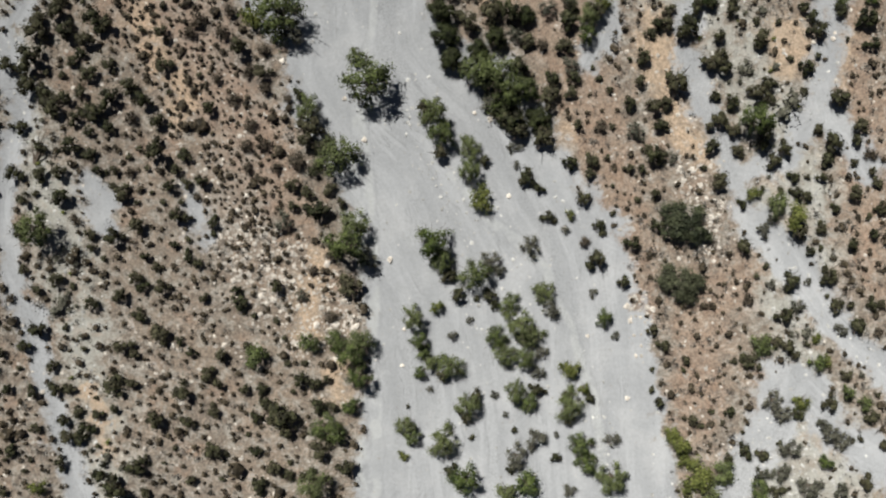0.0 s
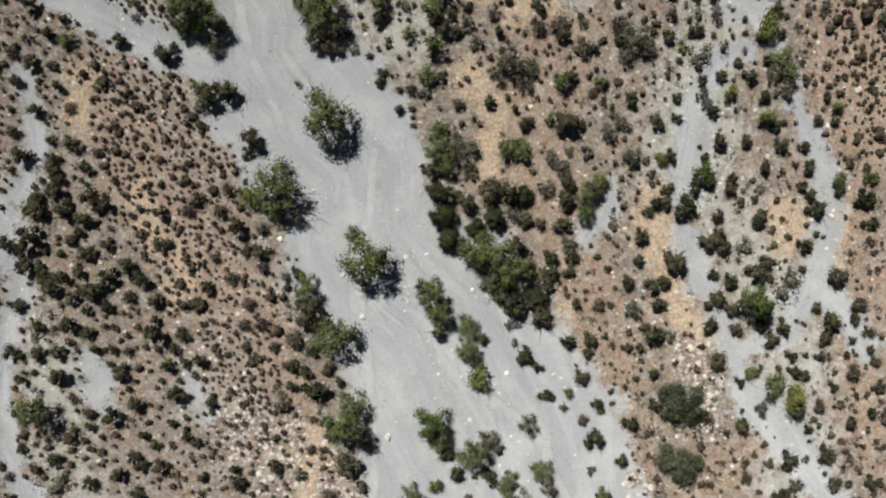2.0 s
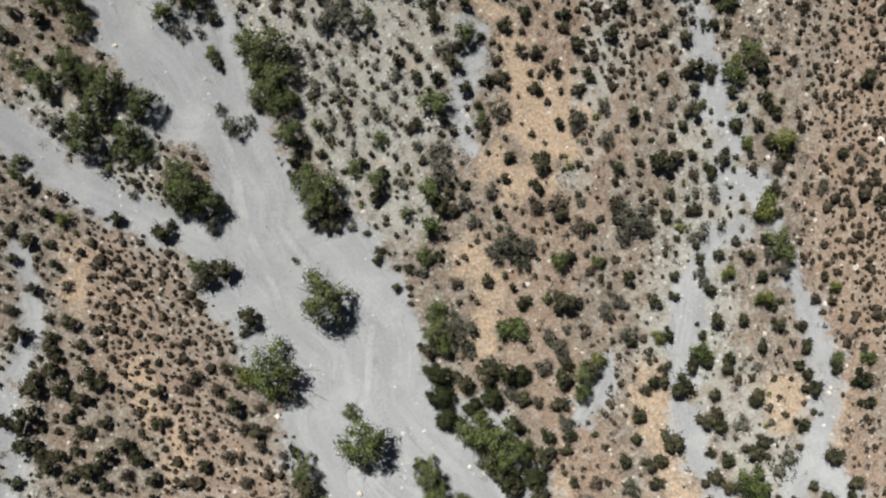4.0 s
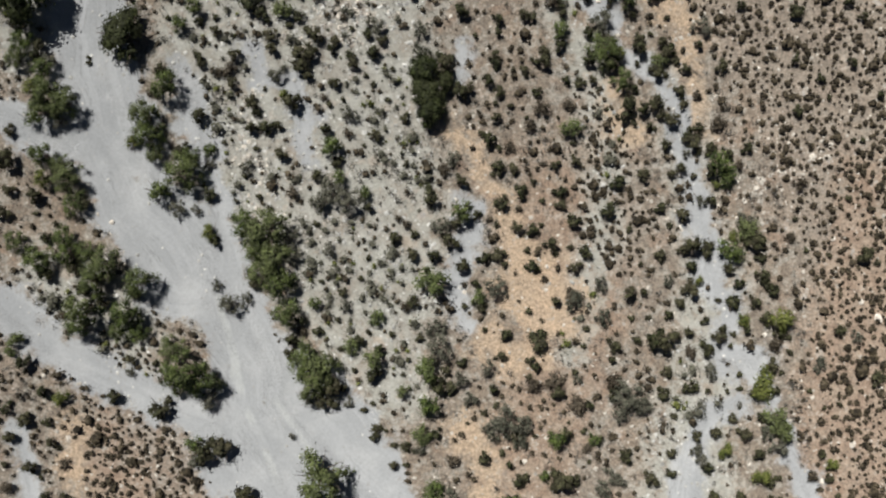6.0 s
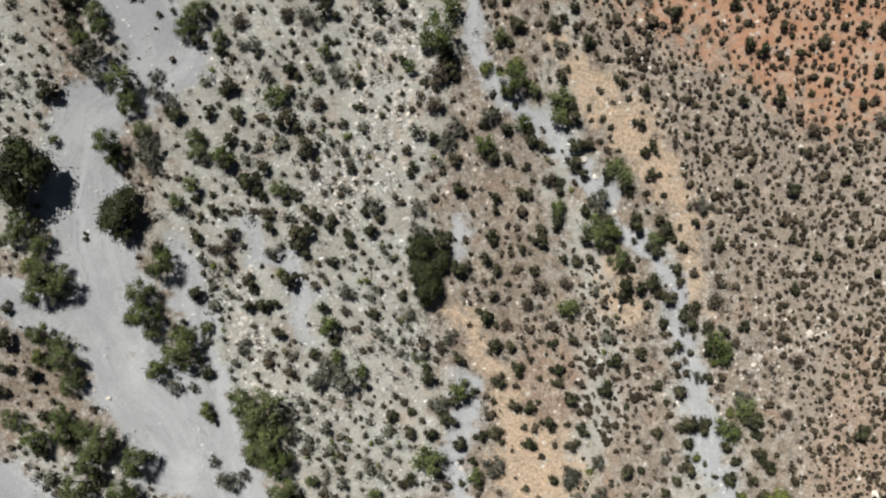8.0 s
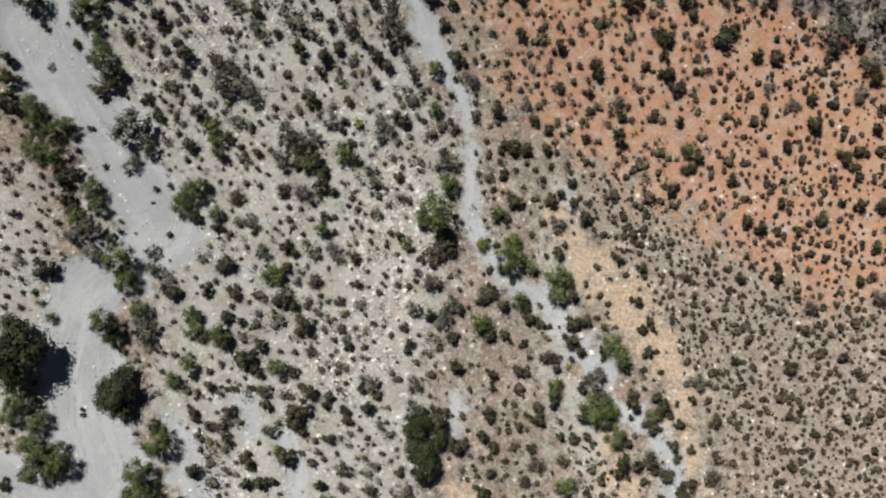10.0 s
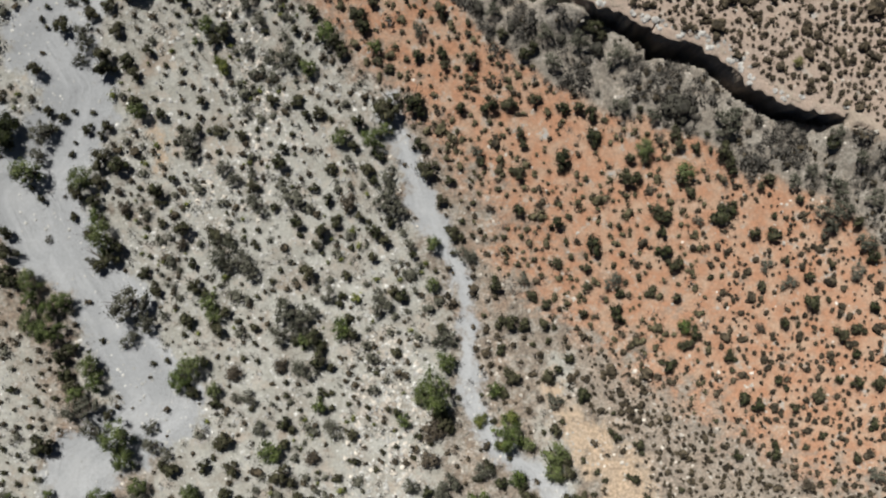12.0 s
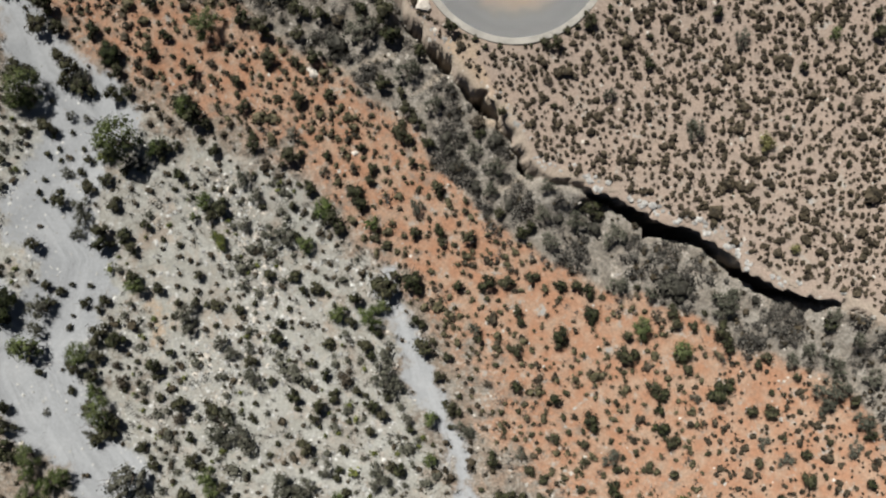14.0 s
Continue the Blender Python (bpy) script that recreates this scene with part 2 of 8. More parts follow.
def lattice_noise(x, y, size, seed):
    """Smooth value noise on arrays, between -1 and 1, with bumps of that size."""
    table = np.random.RandomState(seed).uniform(-1, 1, (256, 256))
    u, v = np.asarray(x) / size, np.asarray(y) / size
    i, j = np.floor(u).astype(int), np.floor(v).astype(int)
    fu, fv = u - i, v - j
    fu, fv = fu * fu * (3 - 2 * fu), fv * fv * (3 - 2 * fv)
    a, b = table[i % 256, j % 256], table[(i + 1) % 256, j % 256]
    c, d = table[i % 256, (j + 1) % 256], table[(i + 1) % 256, (j + 1) % 256]
    return (a * (1 - fu) + b * fu) * (1 - fv) + (c * (1 - fu) + d * fu) * fv


def smooth(value, low, high):
    t = np.clip((value - low) / (high - low), 0, 1)
    return t * t * (3 - 2 * t)


def band(x, y, line):
    """How far inside a band of changing half width each place lies, in metres (outside: minus). Also which side of its line."""
    best = np.full(np.shape(x), -1e9)
    side = np.zeros(np.shape(x))
    near = np.full(np.shape(x), 1e9)
    for (ax, ay, aw), (bx, by, bw) in zip(line, line[1:]):
        dx, dy = bx - ax, by - ay
        s = np.clip(((x - ax) * dx + (y - ay) * dy) / (dx * dx + dy * dy), 0, 1)
        away = np.hypot(x - ax - s * dx, y - ay - s * dy)
        best = np.maximum(best, aw + s * (bw - aw) - away)
        closer = away < near
        near = np.where(closer, away, near)
        side = np.where(closer, np.sign((y - ay) * dx - (x - ax) * dy) * away, side)
    return best, side


# ---- the ground ----
# centre lines with half widths, in metres
WASH_LOWER = [
    (7.0, -47.7, 13.50), (6.1, -29.7, 13.05), (5.9, -20.7, 12.82), (5.4, -11.7, 11.79), (5.0, -7.2, 10.93), (4.4, -2.7, 10.44), (3.5, -0.4, 9.00),
    (2.4, 1.8, 8.46), (1.5, 4.1, 8.91), (0.5, 6.3, 8.78), (-0.6, 8.6, 8.32), (-3.1, 10.8, 6.75), (-4.9, 13.1, 6.97), (-6.4, 15.3, 5.94),
    (-6.5, 19.8, 5.04), (-6.7, 20.7, 5.62), (-9.3, 23.0, 7.20), (-10.5, 25.2, 6.75), (-12.5, 27.5, 6.97), (-13.9, 29.7, 4.95), (-13.7, 32.4, 2.92),
    (-15.7, 36.0, 2.92), (-18.8, 41.0, 3.38),
]
WASH_UPPER = [
    (-19.9, 40.6, 4.27), (-21.7, 43.3, 4.05), (-24.2, 45.5, 2.92), (-24.8, 47.3, 2.70), (-26.0, 49.6, 2.70), (-27.1, 51.8, 3.15), (-27.3, 54.1, 2.02),
    (-28.3, 56.3, 2.02), (-28.4, 58.6, 1.89), (-28.9, 59.3, 2.25), (-28.2, 63.8, 2.48), (-27.8, 66.9, 2.25), (-23.7, 69.6, 2.70), (-21.0, 71.9, 3.38),
    (-23.5, 75.9, 2.25), (-25.3, 79.1, 2.70), (-27.6, 82.2, 2.48), (-29.1, 84.5, 3.38), (-30.9, 88.1, 2.25), (-33.2, 91.2, 1.89), (-35.9, 94.4, 2.02),
]
WASH_WEST = [
    (-31.1, 84.7, 2.70), (-32.9, 88.3, 2.70), (-29.3, 92.8, 3.15), (-27.9, 97.3, 2.70), (-30.6, 101.4, 3.15), (-27.9, 106.8, 2.70), (-27.0, 109.0, 3.38),
    (-30.6, 112.6, 2.02), (-32.4, 116.7, 1.80), (-35.1, 120.7, 2.02), (-39.2, 127.0, 2.70),
]
SIDE_CHANNEL = [
    (-37.4, 39.7, 1.62), (-33.4, 37.0, 1.62), (-29.8, 34.3, 1.62), (-25.7, 32.0, 1.71), (-22.1, 30.2, 1.71), (-17.6, 28.6, 1.80),
]
LEFT_FORK = [
    (-37.0, 53.6, 1.53), (-33.8, 52.7, 1.35), (-31.6, 51.4, 1.26), (-28.9, 50.5, 1.35),
]
EAST_BACKWATER = [
    (-19.9, 55.9, 0.99), (-19.0, 51.4, 1.17), (-17.4, 46.0, 0.90), (-16.7, 42.8, 1.17), (-15.4, 38.8, 1.35),
]
WEST_RILL = [
    (-36.2, 18.9, 1.12), (-34.8, 14.4, 1.17), (-33.5, 11.3, 0.90), (-34.6, 7.7, 0.99), (-35.1, 2.7, 1.08), (-34.2, -1.8, 0.99), (-32.6, -5.4, 0.99),
    (-31.9, -9.4, 0.72), (-31.0, -13.0, 0.72), (-29.7, -16.2, 0.99), (-28.5, -20.7, 1.17), (-27.6, -25.2, 1.17),
]
WEST_RILL_UPPER = [
    (-32.9, 27.5, 0.63), (-32.7, 24.4, 0.63), (-32.0, 21.7, 0.72), (-33.8, 18.1, 0.90),
]
WEST_PATCH = [
    (-28.1, 5.0, 1.17), (-27.2, 3.2, 1.26), (-26.7, 1.8, 0.81),
]
WEST_PATCH_B = [
    (-20.4, 4.5, 0.45), (-19.5, 2.7, 0.72), (-18.6, 0.5, 0.54),
]
EAST_RILL_A = [
    (19.4, 15.8, 0.63), (20.0, 13.1, 0.99), (21.2, 10.4, 0.81), (22.3, 8.1, 0.90), (23.2, 5.0, 0.72), (23.9, 2.3, 1.17), (26.8, 0.5, 1.53),
    (28.2, -1.8, 1.62), (30.0, -4.5, 1.26), (32.2, -7.2, 1.08), (35.3, -9.9, 1.35), (41.2, -13.5, 1.80),
]
EAST_RILL_B = [
    (31.1, 20.7, 0.63), (30.8, 17.1, 0.72), (30.0, 13.1, 0.99), (30.4, 10.8, 1.62), (32.2, 9.0, 0.99), (34.0, 6.3, 0.81),
]
EAST_RILL_C = [
    (30.4, 10.8, 1.35), (28.6, 9.0, 1.17), (27.3, 7.2, 0.90), (24.6, 5.9, 0.81), (23.2, 5.9, 0.63),
]
EAST_DELTA = [
    (27.3, -10.3, 2.02), (25.9, -14.4, 1.80), (23.2, -18.0, 1.17), (22.8, -20.7, 1.35),
]
EAST_DELTA_B = [
    (28.6, -11.7, 1.80), (31.3, -14.8, 1.35), (34.0, -16.6, 1.80), (37.6, -18.4, 2.25),
]
EAST_RILL_UP = [
    (19.3, 18.1, 0.99), (19.9, 22.6, 0.99), (20.4, 26.2, 0.81), (22.0, 28.9, 0.81), (24.2, 29.8, 0.72),
]
EAST_RILL_MAIN = [
    (30.7, 19.0, 0.90), (30.1, 21.7, 0.99), (29.2, 24.4, 0.81), (28.0, 26.2, 0.72), (26.9, 29.8, 0.45), (25.1, 33.4, 1.26), (22.4, 33.4, 0.90),
    (23.3, 37.4, 0.63), (22.2, 39.7, 1.17), (21.3, 44.2, 1.26), (20.4, 47.3, 0.72), (19.5, 50.9, 0.72), (18.8, 54.5, 0.63), (17.2, 56.8, 0.81),
    (15.2, 57.2, 0.63), (13.9, 58.6, 0.63),
]
GREY_POCKET = [
    (13.3, 18.9, 0.81), (12.4, 16.7, 0.90), (11.5, 14.9, 0.72),
]
GREY_POCKET_B = [
    (2.6, 45.5, 0.81), (2.6, 41.9, 0.90), (1.3, 39.7, 0.90), (2.2, 36.1, 0.63),
]
GREY_POCKET_C = [
    (2.6, 57.7, 0.64), (2.2, 55.4, 0.40),
]
MID_RILL = [
    (-12.2, 55.9, 0.72), (-10.4, 52.7, 0.81), (-10.2, 49.6, 0.54),
]
MID_RILL_B = [
    (-14.9, 57.7, 0.81), (-14.0, 55.9, 0.81),
]
NORTH_RILL = [
    (-3.0, 95.3, 0.63), (-1.7, 92.1, 0.81), (-0.3, 88.1, 0.99), (1.5, 84.0, 0.63), (3.0, 80.4, 0.63), (3.3, 76.8, 0.45), (3.4, 72.8, 0.63),
    (5.5, 68.3, 0.54), (8.9, 66.5, 0.81), (10.5, 64.2, 0.63), (14.3, 60.2, 0.72),
]
WASH_SHORE = [
    (-26.0, 62.0, 1.35), (-25.4, 57.0, 1.71), (-24.0, 52.0, 1.80), (-22.4, 48.0, 1.35),
]
SAND_LINES = (WASH_SHORE, WASH_LOWER, WASH_UPPER, WASH_WEST, SIDE_CHANNEL, LEFT_FORK, EAST_BACKWATER, WEST_RILL, WEST_RILL_UPPER, WEST_PATCH, WEST_PATCH_B, EAST_RILL_A, EAST_RILL_B, EAST_RILL_C, EAST_DELTA, EAST_DELTA_B, EAST_RILL_UP, EAST_RILL_MAIN, GREY_POCKET, GREY_POCKET_B, GREY_POCKET_C, MID_RILL, MID_RILL_B, NORTH_RILL,)
OCHRE_TRACK = [
    (0.4, 51.8, 0.72), (3.1, 50.5, 0.99), (4.0, 47.8, 0.72), (5.5, 44.6, 0.90), (6.9, 41.5, 1.80), (8.0, 39.2, 3.15), (9.8, 37.4, 2.25),
    (8.5, 36.1, 1.80),
]
OCHRE_TRACK_B = [
    (3.5, 35.2, 1.35), (5.8, 33.4, 1.35), (8.5, 33.4, 1.17),
]
OCHRE_FIELD = [
    (2.2, 28.0, 1.53), (4.0, 25.7, 0.99), (4.4, 23.5, 0.90), (3.5, 20.3, 1.35),
]
OCHRE_STREAK = [
    (19.9, 59.5, 0.63), (20.3, 55.9, 0.63), (20.6, 52.7, 0.63), (21.1, 51.4, 0.45),
]
OCHRE_NORTH = [
    (9.6, 73.5, 0.63), (10.8, 71.5, 1.08), (13.2, 69.0, 1.62), (16.0, 65.4, 1.62), (18.6, 62.0, 1.35), (20.6, 57.5, 0.81),
]
OCHRE_SPOT_A = [
    (13.9, 55.9, 0.99), (15.2, 51.4, 1.17),
]
OCHRE_SPOT_B = [
    (17.4, 17.1, 2.03), (17.8, 14.0, 2.29), (18.7, 9.9, 1.22), (21.0, 7.2, 0.95),
]
OCHRE_SPOT_C = [
    (27.3, 17.1, 1.76), (27.7, 14.9, 1.52),
]
OCHRE_SPOT_D = [
    (9.3, 9.5, 0.63), (9.3, 7.2, 0.63), (10.2, 5.0, 0.45), (11.3, 1.8, 0.54),
]
OCHRE_SPOT_E = [
    (-24.0, 18.0, 1.35), (-22.7, 14.9, 1.08), (-20.0, 12.2, 1.35), (-20.9, 10.4, 0.72),
]
OCHRE_SPOT_F = [
    (-8.3, -9.4, 0.90), (-8.1, -11.7, 0.81),
]
OCHRE_SPOT_G = [
    (-27.9, -11.0, 0.81), (-27.2, -13.9, 0.81), (-26.3, -16.2, 0.63),
]
OCHRE_SPOT_H = [
    (-21.6, 93.7, 0.72), (-21.4, 91.0, 0.63),
]
OCHRE_SPOT_I = [
    (-28.9, 28.9, 0.81), (-28.4, 24.4, 0.99),
]
OCHRE_SPOT_J = [
    (31.8, 16.2, 0.63), (31.3, 13.5, 0.63),
]
OCHRE_SPOT_K = [
    (-11.0, -6.3, 1.08), (-9.6, -0.4, 0.72),
]
OCHRE_SPOT_L = [
    (2.2, 114.4, 1.08), (3.6, 112.2, 0.72), (5.8, 108.1, 0.45),
]
OCHRE_LINES = (OCHRE_TRACK, OCHRE_TRACK_B, OCHRE_FIELD, OCHRE_STREAK, OCHRE_NORTH, OCHRE_SPOT_A, OCHRE_SPOT_B, OCHRE_SPOT_C, OCHRE_SPOT_D, OCHRE_SPOT_E, OCHRE_SPOT_F, OCHRE_SPOT_G, OCHRE_SPOT_H, OCHRE_SPOT_I, OCHRE_SPOT_J, OCHRE_SPOT_K, OCHRE_SPOT_L,)
RED_SLOPE = [
    (-31.1, 120.7, 3.15), (-23.0, 116.2, 4.27), (-15.8, 113.1, 4.72), (-8.6, 109.5, 4.72), (-3.2, 103.6, 4.72), (2.2, 98.7, 5.40), (11.2, 92.8, 8.55),
    (19.3, 87.4, 9.45), (29.2, 82.0, 8.55), (36.8, 74.8, 7.20), (42.7, 66.3, 6.30),
]
RED_EAST = [
    (38.4, 75.3, 5.85), (35.7, 69.9, 4.05), (33.0, 67.6, 1.80),
]
RED_LOWER = [
    (7.5, 85.0, 2.70), (13.0, 81.0, 3.60), (20.0, 77.0, 4.05), (27.0, 73.0, 4.50), (33.0, 69.5, 4.50),
]
RED_LINES = (RED_SLOPE, RED_EAST, RED_LOWER)
PINK_EAST = [
    (33.5, 0.0, 1.80), (33.5, 9.0, 1.80), (31.5, 18.0, 2.25), (32.5, 24.0, 3.60), (33.5, 32.0, 4.50), (33.5, 41.0, 2.70), (34.0, 48.0, 1.35),
]
PINK_CENTRE = [
    (9.0, 46.0, 2.70), (11.0, 38.0, 4.05), (9.0, 30.0, 3.15), (7.0, 22.0, 2.70), (11.5, 13.0, 2.25), (13.0, 4.0, 2.70), (14.5, -4.0, 2.25),
]
PINK_BANK = [
    (-27.0, 27.0, 1.80), (-24.0, 20.0, 2.70), (-19.5, 13.5, 2.25), (-14.0, 9.0, 1.80), (-11.5, 2.0, 1.35),
]
PINK_FAN = [
    (25.0, 18.0, 1.35), (26.0, 8.0, 1.80), (27.5, 0.0, 1.35), (20.5, -4.0, 1.80), (20.0, -14.0, 1.80),
]
PINK_LINES = (PINK_FAN, PINK_EAST, PINK_CENTRE, PINK_BANK)
PALE_NORTH = [
    (-13.5, 79.3, 14.85), (-13.5, 91.0, 10.80), (-14.9, 96.4, 8.55), (-20.3, 100.9, 5.85), (-25.7, 104.5, 4.95), (-31.1, 108.1, 3.60),
]
PALE_MIDDLE = [
    (-9.2, 73.4, 11.25), (-9.2, 64.8, 10.35), (-9.2, 58.1, 9.00), (-6.5, 50.9, 6.75), (-3.8, 44.6, 4.50), (-3.4, 38.3, 3.60),
]
PALE_EAST = [
    (28.6, -19.8, 4.59), (27.7, -14.4, 3.24), (28.2, -9.0, 2.16), (26.8, 0.9, 1.89), (25.9, 8.6, 1.89), (21.0, 18.0, 1.62),
]
PALE_BANK = [
    (-15.8, 63.1, 6.30), (-15.4, 55.9, 5.85), (-14.5, 49.6, 5.17), (-9.5, 43.7, 5.40), (-5.9, 37.4, 4.50), (-3.7, 31.6, 3.15),
]
PALE_ISLE = [
    (-24.4, 33.4, 2.70), (-25.7, 37.0, 3.60), (-29.3, 39.2, 2.70), (-31.6, 40.6, 1.80),
]
PALE_FAN = [
    (18.8, 55.9, 1.12), (20.2, 47.3, 1.40), (22.0, 40.6, 1.67), (21.5, 33.4, 2.65), (20.6, 27.1, 3.35), (19.7, 19.9, 3.63),
]
PALE_CENTRE = [
    (10.5, 74.4, 1.35), (10.5, 61.3, 1.62), (13.7, 52.3, 1.62), (12.8, 43.3, 1.62), (10.5, 34.3, 1.35),
]
PALE_FAN_LOWER = [
    (24.6, 18.0, 1.80), (26.4, 11.7, 2.02), (29.1, 5.4, 1.80), (30.0, -0.4, 1.35),
]
PALE_WEST = [
    (-35.0, 20.0, 0.90), (-33.5, 12.0, 1.35), (-31.0, 4.0, 1.80), (-29.0, -5.0, 1.80), (-27.0, -14.0, 1.80), (-26.0, -24.0, 1.80),
]
PALE_NORTHWEST = [
    (-35.0, 106.0, 3.60), (-34.0, 96.0, 4.50), (-29.0, 89.0, 4.05), (-24.0, 95.0, 4.05), (-20.0, 99.0, 3.60),
]
PALE_SHORE = [
    (-34.0, 74.0, 3.15), (-33.0, 66.0, 3.60), (-33.0, 58.0, 2.70),
]
PALE_LINES = (PALE_SHORE, PALE_WEST, PALE_NORTHWEST, PALE_NORTH, PALE_MIDDLE, PALE_EAST, PALE_BANK, PALE_ISLE, PALE_FAN, PALE_CENTRE, PALE_FAN_LOWER,)
STONY_BANK = [
    (-9.6, -5.4, 3.15), (-12.8, -2.7, 3.60), (-15.9, 0.5, 2.70),
]
STONY_EAST = [
    (21.2, 0.0, 1.17), (20.5, 3.6, 1.35), (20.1, 6.3, 1.08),
]
STONY_SPUR = [
    (15.1, -3.6, 0.81), (16.0, -8.1, 0.63),
]
STONY_MID = [
    (-3.0, 66.7, 1.80), (-8.4, 62.2, 1.80), (-9.3, 59.1, 1.17),
]
STONY_NORTH = [
    (-3.0, 74.6, 2.70), (-2.6, 68.3, 3.15), (-5.3, 62.0, 3.15),
]
STONY_ISLAND = [
    (-15.8, 101.8, 2.25), (-12.2, 92.8, 1.80), (-18.0, 86.5, 2.70),
]
STONY_SLOPE = [
    (25.1, 46.9, 0.81), (30.5, 49.6, 0.53),
]
STONY_SHORE = [
    (-15.3, 54.0, 0.90), (-14.8, 49.5, 1.17), (-13.4, 45.0, 0.90),
]
STONY_LINES = (STONY_SHORE, STONY_BANK, STONY_EAST, STONY_SPUR, STONY_MID, STONY_NORTH, STONY_ISLAND, STONY_SLOPE,)
DENSE_WEST = [
    (-24.7, 33.8, 2.70), (-22.9, 27.9, 4.50), (-22.0, 23.0, 4.95), (-21.1, 17.6, 4.50), (-18.4, 13.1, 4.05), (-16.1, 8.6, 3.15), (-15.7, 4.1, 2.70),
]
DENSE_EAST = [
    (29.5, 85.1, 6.75), (29.9, 71.6, 6.75), (30.8, 62.6, 6.75), (31.7, 53.6, 5.85), (32.2, 44.6, 4.05), (33.1, 37.8, 3.15), (33.8, 30.0, 2.70), (34.2, 23.0, 1.80),
]
DENSE_MID = [
    (12.5, 52.7, 2.25), (13.9, 44.2, 3.15), (14.3, 42.4, 2.25),
]
DENSE_SLOPE = [
    (13.5, 75.0, 1.80), (18.5, 70.0, 3.15), (23.0, 65.0, 3.60), (25.5, 58.0, 3.15),
]
DENSE_LINES = (DENSE_SLOPE, DENSE_WEST, DENSE_EAST, DENSE_MID,)
BRUSH_PATH_A = [
    (-7.2, 111.5, 0.18), (-5.0, 112.6, 0.18), (-2.0, 113.4, 0.18),
]
BRUSH_PATH_B = [
    (-0.9, 110.2, 0.18), (2.0, 112.2, 0.18),
]
BRUSH_PATH_C = [
    (4.9, 102.3, 0.18), (6.7, 103.2, 0.18), (8.3, 104.3, 0.18),
]
SAND_TRACK_A = [
    (-5.2, 22.0, 0.20), (-6.6, 12.0, 0.28), (-5.9, 6.0, 0.32), (-5.5, 0.0, 0.36), (-5.7, -8.0, 0.36), (-5.3, -16.0, 0.36), (-5.6, -26.0, 0.36),
]
SAND_TRACK_B = [
    (-6.9, 13.0, 0.20), (-7.0, 6.0, 0.28), (-6.7, 0.0, 0.32), (-6.8, -8.0, 0.32), (-6.5, -16.0, 0.32), (-6.8, -26.0, 0.32),
]
SAND_TRACK_C = [
    (-17.6, 38.5, 0.28), (-16.4, 35.0, 0.32), (-16.0, 32.0, 0.36), (-15.0, 29.0, 0.32), (-13.4, 26.0, 0.28), (-12.2, 23.0, 0.24),
]
SAND_TRACK_D = [
    (-13.3, 31.0, 0.24), (-11.8, 28.6, 0.28), (-10.4, 26.6, 0.24), (-9.2, 25.4, 0.20),
]
SAND_TRACK_E = [
    (0.5, 6.0, 0.24), (2.8, 3.0, 0.32), (5.2, 1.2, 0.36), (8.0, -1.5, 0.32), (10.2, -6.0, 0.32), (12.0, -12.0, 0.36), (13.0, -20.0, 0.36),
]
TRACK_LINES = (SAND_TRACK_A, SAND_TRACK_B, SAND_TRACK_C, SAND_TRACK_D, SAND_TRACK_E)
PATH_LINES = (BRUSH_PATH_A, BRUSH_PATH_B, BRUSH_PATH_C,)
GULLY = [
    (-68.9, 250.3, -0.45), (-5.9, 124.3, 0.18), (-2.7, 118.0, 0.20), (-0.9, 115.1, 0.25), (0.3, 113.7, 0.26), (1.4, 112.7, 0.36), (2.0, 112.0, 0.25),
    (2.8, 110.9, 0.24), (3.6, 109.9, 0.26), (4.3, 109.6, 0.37), (4.9, 109.0, 0.25), (6.4, 107.0, 0.24), (7.3, 105.6, 0.25), (8.2, 104.0, 0.28),
    (9.6, 103.2, 0.16), (12.1, 102.9, 0.20), (14.0, 102.0, 0.29), (16.2, 101.0, 0.35), (17.6, 99.8, 0.54), (20.2, 99.4, 0.39), (21.8, 98.6, 0.29),
    (23.2, 97.4, 0.29), (24.1, 96.3, 0.36), (25.2, 96.0, 0.36), (27.4, 94.8, 0.32), (29.3, 94.4, 0.30), (31.7, 94.0, 0.22), (33.5, 93.3, 0.04),
    (36.8, 91.0, -0.45), (47.2, 83.8, -0.45), (256.0, -60.2, -0.45),
]
BRUSH_LINE = [
    (-12.2, 125.2, 4.95), (-8.6, 118.9, 4.95), (-4.5, 115.3, 3.60), (0.9, 110.8, 2.70), (4.5, 105.9, 3.15), (9.0, 101.4, 3.15), (15.7, 98.2, 3.15),
    (22.5, 95.5, 2.70), (28.3, 91.9, 2.70), (33.7, 90.1, 2.70), (40.0, 85.6, 3.15),
]
TANK_X, TANK_Y, TANK_R = 6.93, 121.05, 7.49


